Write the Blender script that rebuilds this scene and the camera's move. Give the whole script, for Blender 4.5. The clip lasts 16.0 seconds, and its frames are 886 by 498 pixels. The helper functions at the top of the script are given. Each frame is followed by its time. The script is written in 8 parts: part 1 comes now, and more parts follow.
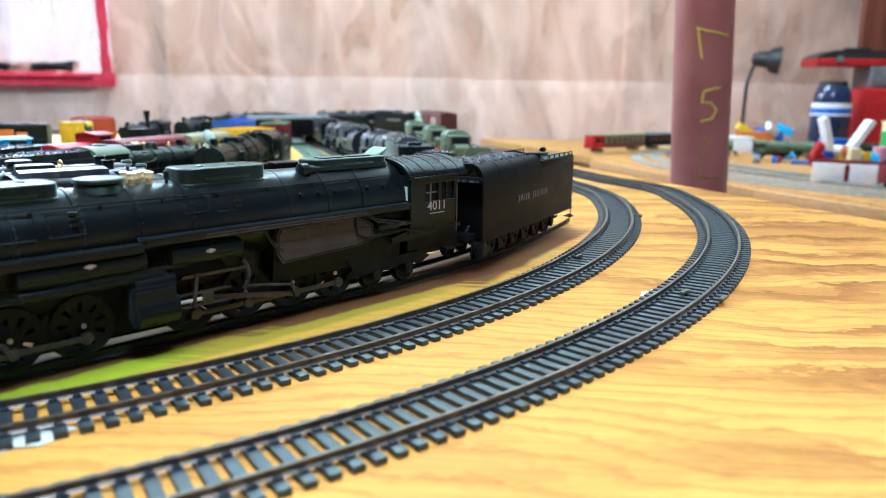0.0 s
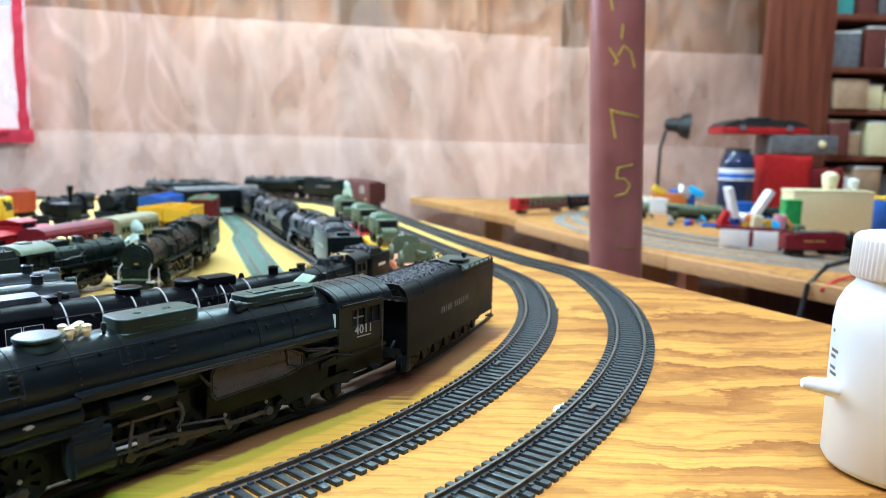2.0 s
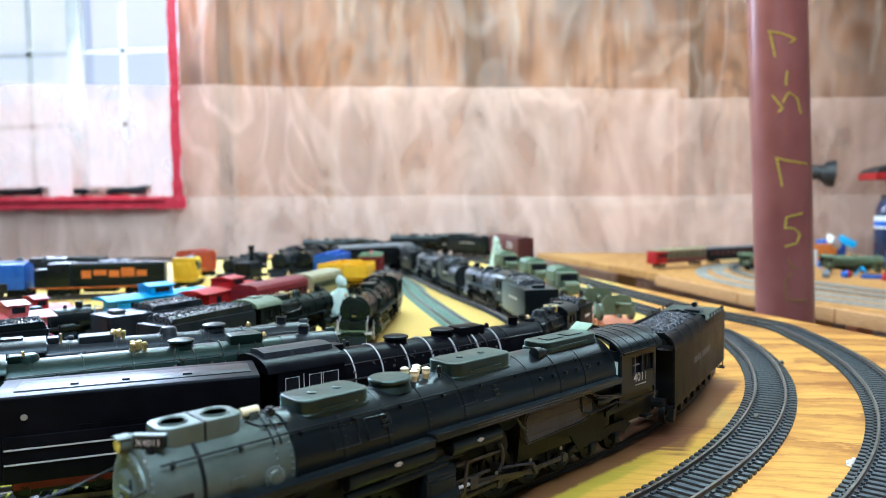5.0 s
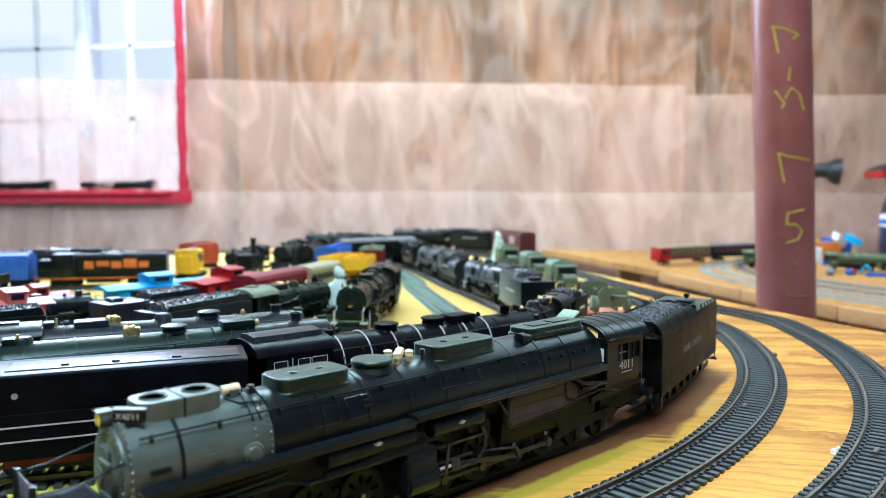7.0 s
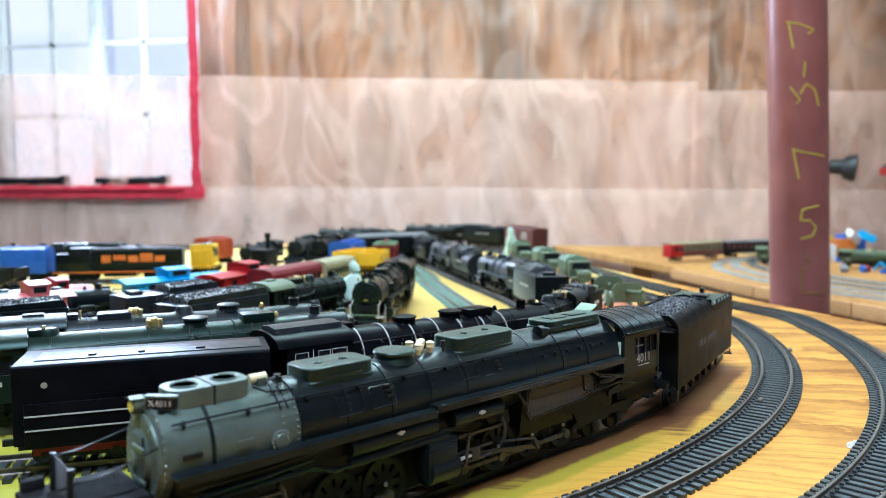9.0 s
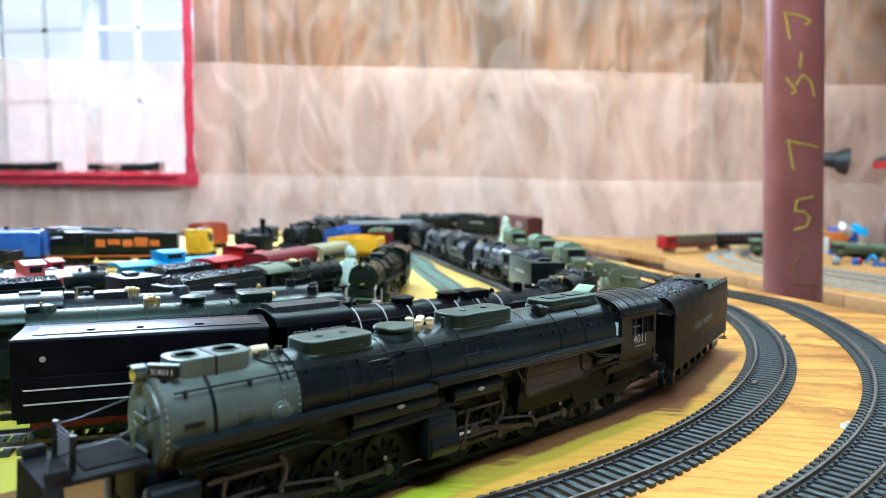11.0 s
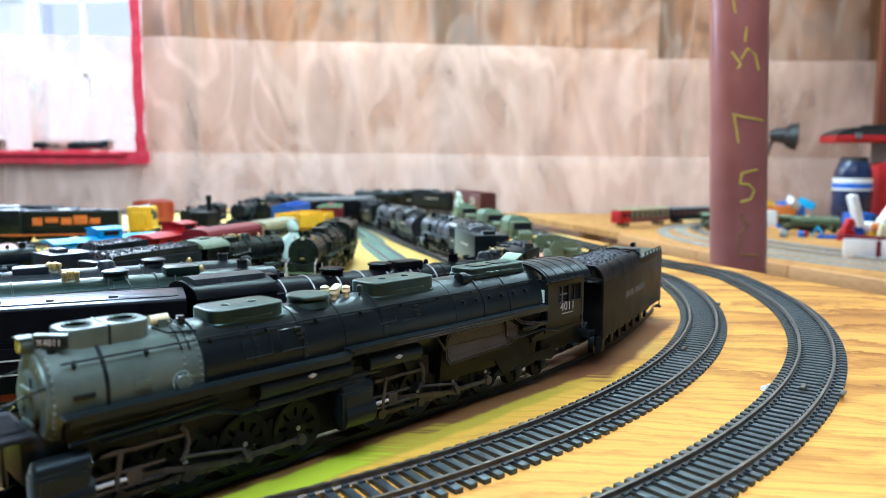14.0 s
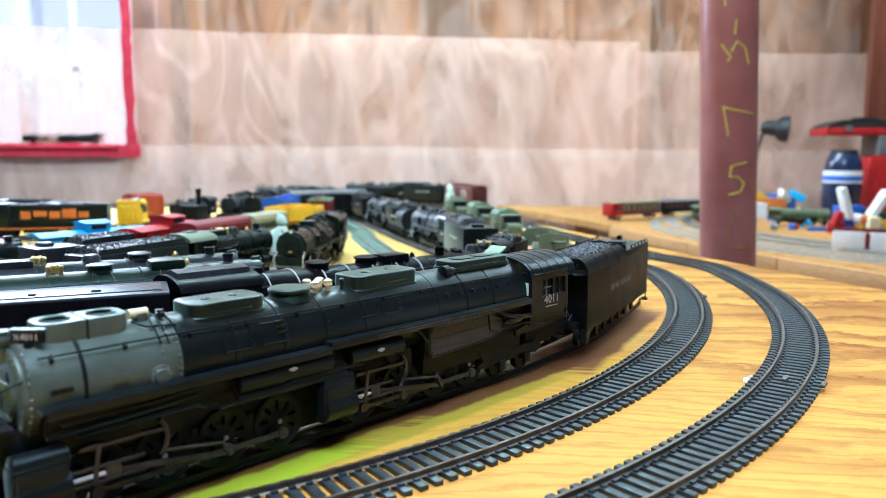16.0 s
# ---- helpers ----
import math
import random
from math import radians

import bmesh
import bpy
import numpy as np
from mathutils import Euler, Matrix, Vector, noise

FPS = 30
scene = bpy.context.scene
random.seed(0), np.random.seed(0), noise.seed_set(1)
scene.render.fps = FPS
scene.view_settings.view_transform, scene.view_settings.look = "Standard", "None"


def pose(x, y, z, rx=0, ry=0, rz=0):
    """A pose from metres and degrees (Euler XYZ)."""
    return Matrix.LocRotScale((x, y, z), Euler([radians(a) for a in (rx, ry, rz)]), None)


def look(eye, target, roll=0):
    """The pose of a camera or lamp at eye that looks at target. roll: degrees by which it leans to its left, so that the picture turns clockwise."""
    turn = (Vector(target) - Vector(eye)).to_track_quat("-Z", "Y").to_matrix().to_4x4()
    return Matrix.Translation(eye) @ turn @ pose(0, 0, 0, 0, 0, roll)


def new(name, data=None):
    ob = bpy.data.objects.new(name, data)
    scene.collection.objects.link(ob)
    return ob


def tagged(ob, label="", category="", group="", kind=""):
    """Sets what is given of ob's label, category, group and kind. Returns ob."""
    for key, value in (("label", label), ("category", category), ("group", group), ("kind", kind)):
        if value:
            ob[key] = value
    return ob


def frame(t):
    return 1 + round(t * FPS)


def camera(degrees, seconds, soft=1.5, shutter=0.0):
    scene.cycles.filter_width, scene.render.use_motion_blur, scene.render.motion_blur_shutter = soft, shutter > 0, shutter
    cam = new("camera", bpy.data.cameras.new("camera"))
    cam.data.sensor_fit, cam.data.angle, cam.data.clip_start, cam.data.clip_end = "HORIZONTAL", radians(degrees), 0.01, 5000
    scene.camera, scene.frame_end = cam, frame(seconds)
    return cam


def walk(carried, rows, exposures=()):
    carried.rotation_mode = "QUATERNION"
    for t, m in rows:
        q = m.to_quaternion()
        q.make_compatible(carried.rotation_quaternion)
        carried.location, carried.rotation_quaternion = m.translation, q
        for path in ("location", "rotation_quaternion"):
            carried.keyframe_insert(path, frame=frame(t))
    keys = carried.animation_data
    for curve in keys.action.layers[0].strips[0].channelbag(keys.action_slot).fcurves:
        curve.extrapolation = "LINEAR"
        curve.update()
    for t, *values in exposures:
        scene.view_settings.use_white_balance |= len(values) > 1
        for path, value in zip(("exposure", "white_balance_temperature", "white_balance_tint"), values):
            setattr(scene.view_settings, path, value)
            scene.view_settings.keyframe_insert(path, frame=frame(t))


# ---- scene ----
cam = camera(63.05, 16.0, soft=0.85)
PATH = [
    (0.0, look((0.2062, 0.2119, 0.0891), (0.1179, 1.1856, -0.1211), 0.48)),
    (0.5, look((0.2040, 0.1900, 0.0894), (0.1463, 1.1671, -0.1154), 0.73)),
    (1.0, look((0.2065, 0.1936, 0.0941), (0.1746, 1.1754, -0.0935), 1.07)),
    (1.5, look((0.2210, 0.1980, 0.1113), (0.2134, 1.1839, -0.0560), 1.19)),
    (2.0, look((0.2094, 0.1949, 0.1292), (0.2160, 1.1844, -0.0149), 1.01)),
    (2.5, look((0.1748, 0.1962, 0.1532), (0.1756, 1.1888, 0.0319), 0.44)),
    (3.0, look((0.1326, 0.1821, 0.1454), (0.0872, 1.1757, 0.0417), -0.47)),
    (3.5, look((0.1264, 0.1915, 0.1346), (0.0352, 1.1837, 0.0493), -1.10)),
    (4.0, look((0.1216, 0.1845, 0.1301), (-0.0016, 1.1743, 0.0592), -1.29)),
    (6.5, look((0.1372, 0.1802, 0.1214), (-0.0081, 1.1675, 0.0566), -0.30)),
    (7.0, look((0.1365, 0.1794, 0.1207), (-0.0121, 1.1658, 0.0507), -0.21)),
    (7.5, look((0.1353, 0.1780, 0.1205), (-0.0171, 1.1636, 0.0474), -0.16)),
    (8.0, look((0.1336, 0.1764, 0.1203), (-0.0235, 1.1612, 0.0460), -0.17)),
    (8.5, look((0.1334, 0.1752, 0.1202), (-0.0285, 1.1592, 0.0454), -0.16)),
    (11.0, look((0.1305, 0.1731, 0.1141), (-0.0230, 1.1574, 0.0268), 0.45)),
    (11.5, look((0.1348, 0.1615, 0.1126), (-0.0040, 1.1473, 0.0181), 0.38)),
    (12.0, look((0.1452, 0.1790, 0.1129), (0.0209, 1.1661, 0.0117), 0.25)),
    (12.5, look((0.1447, 0.1845, 0.1115), (0.0321, 1.1724, 0.0047), 0.20)),
    (13.0, look((0.1454, 0.1803, 0.1101), (0.0387, 1.1684, -0.0010), 0.16)),
    (13.5, look((0.1470, 0.1803, 0.1098), (0.0432, 1.1683, -0.0043), 0.21)),
    (14.0, look((0.1480, 0.1795, 0.1092), (0.0460, 1.1674, -0.0077), 0.15)),
    (14.5, look((0.1510, 0.1811, 0.1100), (0.0511, 1.1689, -0.0096), 0.14)),
    (15.0, look((0.1521, 0.1805, 0.1097), (0.0549, 1.1683, -0.0122), 0.09)),
    (15.5, look((0.1536, 0.1809, 0.1102), (0.0581, 1.1685, -0.0142), 0.09)),
    (16.0, look((0.1526, 0.1795, 0.1094), (0.0595, 1.1671, -0.0171), 0.10)),
]
walk(cam, PATH, exposures=[(0.0, 0.16, 5550, 16), (2.5, 0.08, 5620, 16), (6.5, 0.05, 5650, 15), (12.0, 0.13, 5650, 15), (16.0, 0.15, 5600, 15)])

TRAIN_Y = 1.585
# a real lens: things nearer and farther than the locomotive blur
cam.data.dof.use_dof = True
cam.data.dof.focus_distance = 0.335
cam.data.dof.aperture_fstop = 12.0

# ---- light ----
world = bpy.data.worlds.new("world")
scene.world = world
world.use_nodes = True
wn = world.node_tree.nodes
sky = wn.new("ShaderNodeTexSky")
sky.sky_type, sky.sun_disc = "NISHITA", False
sky.sun_elevation, sky.sun_rotation = radians(40), radians(200)
world.node_tree.links.new(sky.outputs[0], wn["Background"].inputs[0])
wn["Background"].inputs[1].default_value = 0.12


def area(name, m, sx, sy, power, col):
    d = bpy.data.lights.new(name, "AREA")
    d.shape, d.size, d.size_y, d.energy, d.color = "RECTANGLE", sx, sy, power, col
    o = new(name, d)
    o.matrix_world = m
    return o


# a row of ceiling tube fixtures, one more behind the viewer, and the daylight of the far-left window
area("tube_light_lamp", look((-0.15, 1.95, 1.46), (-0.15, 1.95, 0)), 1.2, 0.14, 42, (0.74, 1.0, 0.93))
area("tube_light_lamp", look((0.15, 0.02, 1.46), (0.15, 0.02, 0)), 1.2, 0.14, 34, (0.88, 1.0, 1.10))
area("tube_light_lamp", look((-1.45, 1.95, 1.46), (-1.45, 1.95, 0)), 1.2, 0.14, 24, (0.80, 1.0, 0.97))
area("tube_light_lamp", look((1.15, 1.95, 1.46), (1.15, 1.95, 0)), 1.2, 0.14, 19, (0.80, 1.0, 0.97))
area("window_daylight", look((-1.88, 2.90, 1.15), (-0.9, 0.8, 0.0)), 0.86, 0.30, 46, (0.82, 0.96, 1.14))


# ---- materials ----
def nodes_of(name):
    m = bpy.data.materials.new(name)
    m.use_nodes = True
    t = m.node_tree
    return m, t, t.nodes["Principled BSDF"]


def ramp(t, stops):
    r = t.nodes.new("ShaderNodeValToRGB")
    e = r.color_ramp.elements
    while len(e) < len(stops):
        e.new(0.5)
    for k, (p, c) in zip(e, stops):
        k.position, k.color = p, (*c, 1)
    return r


def mat(name, c1, c2=None, scale=120.0, rough=0.45, metal=0.0, bump=0.15, bscale=600.0, rvar=0.12, coat=0.0, stretch=(1, 1, 1), spec=0.5, tint=(1, 1, 1), sheen=0.0):
    """Two-tone surface with mottling, fine relief and uneven gloss."""
    m, t, b = nodes_of(name)
    c2 = c2 or tuple(min(1, v * 1.5 + 0.004) for v in c1)
    tc, mp = t.nodes.new("ShaderNodeTexCoord"), t.nodes.new("ShaderNodeMapping")
    mp.inputs["Scale"].default_value = stretch
    t.links.new(tc.outputs["Object"], mp.inputs[0])
    n1, n2 = t.nodes.new("ShaderNodeTexNoise"), t.nodes.new("ShaderNodeTexNoise")
    n1.inputs["Scale"].default_value, n1.inputs["Detail"].default_value = scale, 5
    n2.inputs["Scale"].default_value, n2.inputs["Detail"].default_value = bscale, 3
    for n in (n1, n2):
        t.links.new(mp.outputs[0], n.inputs["Vector"])
    r = ramp(t, [(0.32, c1), (0.72, c2)])
    t.links.new(n1.outputs[0], r.inputs[0])
    t.links.new(r.outputs[0], b.inputs["Base Color"])
    mr = t.nodes.new("ShaderNodeMapRange")
    mr.inputs["To Min"].default_value, mr.inputs["To Max"].default_value = max(0.03, rough - rvar), min(1, rough + rvar)
    t.links.new(n1.outputs[0], mr.inputs["Value"])
    t.links.new(mr.outputs[0], b.inputs["Roughness"])
    bp = t.nodes.new("ShaderNodeBump")
    bp.inputs["Strength"].default_value, bp.inputs["Distance"].default_value = bump, 0.0006
    t.links.new(n2.outputs[0], bp.inputs["Height"])
    t.links.new(bp.outputs[0], b.inputs["Normal"])
    b.inputs["Metallic"].default_value = metal
    b.inputs["Coat Weight"].default_value = coat
    b.inputs["Specular IOR Level"].default_value = spec
    b.inputs["Specular Tint"].default_value = (*tint, 1)
    # added sheen at grazing angles, tinted to imitate cool lamplight gleaming on tops
    b.inputs["Sheen Weight"].default_value, b.inputs["Sheen Roughness"].default_value = sheen, 0.32
    b.inputs["Sheen Tint"].default_value = (*tint, 1)
    return m


def outdoors(name):
    """Overexposed yard: white sky, a pale blue house front and a rosy wall below it."""
    m, t, b = nodes_of(name)
    g = t.nodes.new("ShaderNodeNewGeometry")
    sep = t.nodes.new("ShaderNodeSeparateXYZ")
    t.links.new(g.outputs["Position"], sep.inputs[0])

    def inside(v, lo, hi):
        return math_node(t, "MULTIPLY", math_node(t, "GREATER_THAN", v, lo), math_node(t, "LESS_THAN", v, hi))
    col = None
    for x0, x1, z0, z1, c in ((-9, 9, -2.0, 0.62, (1.0, 0.93, 0.93)), (-9, 9, 0.62, 0.80, (1.0, 0.87, 0.82)), (-2.78, -2.28, 0.80, 1.14, (0.70, 0.80, 0.93)), (-2.86, -2.78, 0.80, 2.2, (0.42, 0.50, 0.60)), (-3.7, -3.06, 0.95, 1.20, (0.78, 0.86, 0.96))):
        x = t.nodes.new("ShaderNodeMixRGB")
        t.links.new(math_node(t, "MULTIPLY", inside(sep.outputs[0], x0, x1), inside(sep.outputs[2], z0, z1)), x.inputs[0])
        if col is None:
            x.inputs[1].default_value = (0.93, 0.97, 1.0, 1)
        else:
            t.links.new(col, x.inputs[1])
        x.inputs[2].default_value = (*c, 1)
        col = x.outputs[0]
    t.links.new(col, b.inputs["Emission Color"])
    b.inputs["Base Color"].default_value = (0.8, 0.8, 0.8, 1)
    b.inputs["Emission Strength"].default_value = 0.92
    return m


def math_node(t, op, a, b=None, clamp=False):
    n = t.nodes.new("ShaderNodeMath")
    n.operation, n.use_clamp = op, clamp
    for i, v in enumerate((a, b)):
        if v is None:
            continue
        if isinstance(v, (int, float)):
            n.inputs[i].default_value = v
        else:
            t.links.new(v, n.inputs[i])
    return n.outputs[0]


def wood_top(name, paint=True, light=(0.76, 0.395, 0.080), dark=(0.25, 0.080, 0.013), along=0):
    """Rotary-cut plywood: wavering growth lines with ragged edges, pale and bold by turns, fine pores, brushed paint."""
    m, t, b = nodes_of(name)
    g = t.nodes.new("ShaderNodeNewGeometry")

    def grain(sx, sy, detail, rough=0.5, turn=-4 + along, shift=0.0):
        mp = t.nodes.new("ShaderNodeMapping")
        mp.inputs["Rotation"].default_value = (0, 0, radians(turn))
        mp.inputs["Scale"].default_value = (sx, sy, 1)
        mp.inputs["Location"].default_value = (shift, shift, 0)
        t.links.new(g.outputs["Position"], mp.inputs[0])
        n = t.nodes.new("ShaderNodeTexNoise")
        n.inputs["Scale"].default_value, n.inputs["Detail"].default_value, n.inputs["Roughness"].default_value = 1.0, detail, rough
        t.links.new(mp.outputs[0], n.inputs["Vector"])
        return n.outputs[0]

    def centred(v, k):
        return math_node(t, "MULTIPLY", math_node(t, "SUBTRACT", v, 0.5), k)

    def blend(fac, a, col):
        x = t.nodes.new("ShaderNodeMixRGB")
        t.links.new(fac, x.inputs[0])
        if isinstance(a, tuple):
            x.inputs[1].default_value = (*a, 1)
        else:
            t.links.new(a, x.inputs[1])
        x.inputs[2].default_value = (*col, 1)
        return x.outputs[0]

    axis = t.nodes.new("ShaderNodeVectorMath")
    axis.operation = "DOT_PRODUCT"
    t.links.new(g.outputs["Position"], axis.inputs[0])
    axis.inputs[1].default_value = (math.sin(radians(-4 + along)), math.cos(radians(-4 + along)), 0)
    across = axis.outputs["Value"]
    ragged = centred(grain(75, 150, 6, 0.66), 0.85)
    sway = centred(grain(3.4, 6.4, 3, 0.5), 7.0)
    # bold bands: one soft and one sharp, ragged side
    w = math_node(t, "FRACT", math_node(t, "ADD", math_node(t, "ADD", math_node(t, "MULTIPLY", across, 25.0), sway), ragged))
    r = ramp(t, [(0.0, (0, 0, 0)), (0.42, (0.03, 0.03, 0.03)), (0.64, (0.42, 0.42, 0.42)), (0.92, (1, 1, 1)), (0.965, (0.1, 0.1, 0.1))])
    t.links.new(w, r.inputs[0])
    # narrow lines between them
    w2 = math_node(t, "FRACT", math_node(t, "ADD", math_node(t, "ADD", math_node(t, "MULTIPLY", across, 110.0), math_node(t, "MULTIPLY", sway, 2.2)), math_node(t, "MULTIPLY", ragged, 1.5)))
    r2 = ramp(t, [(0.0, (0, 0, 0)), (0.60, (0.05, 0.05, 0.05)), (0.88, (1, 1, 1)), (1.0, (0, 0, 0))])
    t.links.new(w2, r2.inputs[0])
    # where the bold figure is strong, and blotches of summer wood
    vary = t.nodes.new("ShaderNodeMapRange")
    vary.inputs["From Min"].default_value, vary.inputs["From Max"].default_value = 0.34, 0.52
    vary.inputs["To Min"].default_value, vary.inputs["To Max"].default_value = 0.35, 1.0
    t.links.new(grain(4.5, 8.0, 2, 0.5, shift=3.1), vary.inputs["Value"])
    xs = t.nodes.new("ShaderNodeSeparateXYZ")
    t.links.new(g.outputs["Position"], xs.inputs[0])
    knotty = t.nodes.new("ShaderNodeMapRange")
    knotty.inputs["From Min"].default_value, knotty.inputs["From Max"].default_value = 0.20, 0.33
    knotty.inputs["To Min"].default_value, knotty.inputs["To Max"].default_value = 0.16, 1.0
    t.links.new(xs.outputs[0], knotty.inputs["Value"])
    blot = ramp(t, [(0.515, (0, 0, 0)), (0.555, (1, 1, 1))])
    t.links.new(math_node(t, "ADD", grain(7.0, 24.0, 6, 0.6, shift=1.7), math_node(t, "MULTIPLY", ragged, 0.10)), blot.inputs[0])
    heart = t.nodes.new("ShaderNodeMapRange")
    heart.inputs["From Min"].default_value, heart.inputs["From Max"].default_value = 0.24, 0.42
    heart.inputs["To Min"].default_value, heart.inputs["To Max"].default_value = 0.0, 0.62
    t.links.new(math_node(t, "ADD", xs.outputs[0], centred(grain(5, 14, 4, shift=5.3), 0.30)), heart.inputs["Value"])
    brown = tuple(l * 0.30 + d * 0.70 for l, d in zip(light, dark))
    c = blend(heart.outputs[0], light, tuple(v * k for v, k in zip(light, (0.74, 0.66, 0.58))))
    c = blend(math_node(t, "MULTIPLY", r2.outputs[0], 0.55), c, brown)
    c = blend(math_node(t, "MULTIPLY", math_node(t, "MULTIPLY", blot.outputs[0], knotty.outputs[0]), 0.72), c, brown)
    c = blend(math_node(t, "MULTIPLY", math_node(t, "MULTIPLY", r.outputs[0], vary.outputs[0]), knotty.outputs[0]), c, dark)
    pores = grain(14, 700, 4)
    fib = t.nodes.new("ShaderNodeMixRGB")
    fib.blend_type = "MULTIPLY"
    fib.inputs[0].default_value = 0.5
    fr2 = ramp(t, [(0.3, (0.62, 0.55, 0.45)), (0.62, (1, 1, 1))])
    t.links.new(pores, fr2.inputs[0])
    t.links.new(c, fib.inputs[1])
    t.links.new(fr2.outputs[0], fib.inputs[2])
    out = fib.outputs[0]
    rough = 0.48
    b.inputs["Specular IOR Level"].default_value = 0.16
    if paint:
        # brushed paint: yellow ground inside the loops, lime, olive and brown strokes beside the parked articulated
        # engine, the brown also holding painted-in shade
        edge_run = centred(grain(9, 260, 3, 0.6, turn=-51.25), 0.075)
        edge_side = centred(grain(60, 40, 4, 0.6, turn=-51.25), 0.0075)

        def along_axis(dx, dy, off, wobble):
            d = t.nodes.new("ShaderNodeVectorMath")
            d.operation = "DOT_PRODUCT"
            t.links.new(g.outputs["Position"], d.inputs[0])
            d.inputs[1].default_value = (dx, dy, 0)
            return math_node(t, "ADD", math_node(t, "SUBTRACT", d.outputs["Value"], off), wobble)

        def band(v, lo, hi, soft):
            up = t.nodes.new("ShaderNodeMapRange")
            up.inputs["From Min"].default_value, up.inputs["From Max"].default_value = lo - soft, lo + soft
            dn = t.nodes.new("ShaderNodeMapRange")
            dn.inputs["From Min"].default_value, dn.inputs["From Max"].default_value = hi + soft, hi - soft
            for k in (up, dn):
                t.links.new(v, k.inputs["Value"])
            return math_node(t, "MULTIPLY", up.outputs[0], dn.outputs[0])

        def over(a, c_, col, strength, base):
            return blend(math_node(t, "MULTIPLY", math_node(t, "MULTIPLY", a, c_), strength), base, col)

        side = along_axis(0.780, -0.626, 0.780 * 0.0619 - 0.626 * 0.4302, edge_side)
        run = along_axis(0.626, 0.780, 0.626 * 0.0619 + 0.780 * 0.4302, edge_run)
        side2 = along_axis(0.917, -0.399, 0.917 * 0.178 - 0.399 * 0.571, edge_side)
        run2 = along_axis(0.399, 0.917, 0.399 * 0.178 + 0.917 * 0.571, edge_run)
        far = along_axis(0.0, 1.0, 0.0, edge_side)
        xx = along_axis(1.0, 0.0, 0.0, edge_side)
        out = over(band(far, 0.60, 1.75, 0.02), band(xx, -1.4, 0.235, 0.01), (0.64, 0.46, 0.12), 0.85, out)
        out = over(band(side, -0.30, 0.012, 0.002), band(run, -0.30, 0.16, 0.02), (0.40, 0.44, 0.05), 0.9, out)
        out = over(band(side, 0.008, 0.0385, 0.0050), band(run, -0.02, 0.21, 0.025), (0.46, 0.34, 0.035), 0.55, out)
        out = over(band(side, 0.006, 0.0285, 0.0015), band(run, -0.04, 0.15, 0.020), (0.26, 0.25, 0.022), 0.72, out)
        out = over(band(side, 0.006, 0.0270, 0.0010), band(run, -0.20, 0.028, 0.004), (0.33, 0.43, 0.020), 0.93, out)
        # brown paint, widened to paint in the shadow under engine and tender
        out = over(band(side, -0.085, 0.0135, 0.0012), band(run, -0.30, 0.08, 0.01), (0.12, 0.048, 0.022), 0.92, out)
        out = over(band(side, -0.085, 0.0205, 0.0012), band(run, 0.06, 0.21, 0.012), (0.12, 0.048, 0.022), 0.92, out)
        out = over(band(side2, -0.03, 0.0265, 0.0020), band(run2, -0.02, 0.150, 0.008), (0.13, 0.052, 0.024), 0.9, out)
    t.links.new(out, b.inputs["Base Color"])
    rr = t.nodes.new("ShaderNodeMapRange")
    rr.inputs["To Min"].default_value, rr.inputs["To Max"].default_value = rough - 0.06, rough + 0.2
    t.links.new(pores, rr.inputs["Value"])
    t.links.new(rr.outputs[0], b.inputs["Roughness"])
    bp = t.nodes.new("ShaderNodeBump")
    bp.inputs["Strength"].default_value, bp.inputs["Distance"].default_value = 0.25, 0.0004
    t.links.new(pores, bp.inputs["Height"])
    t.links.new(bp.outputs[0], b.inputs["Normal"])
    return m


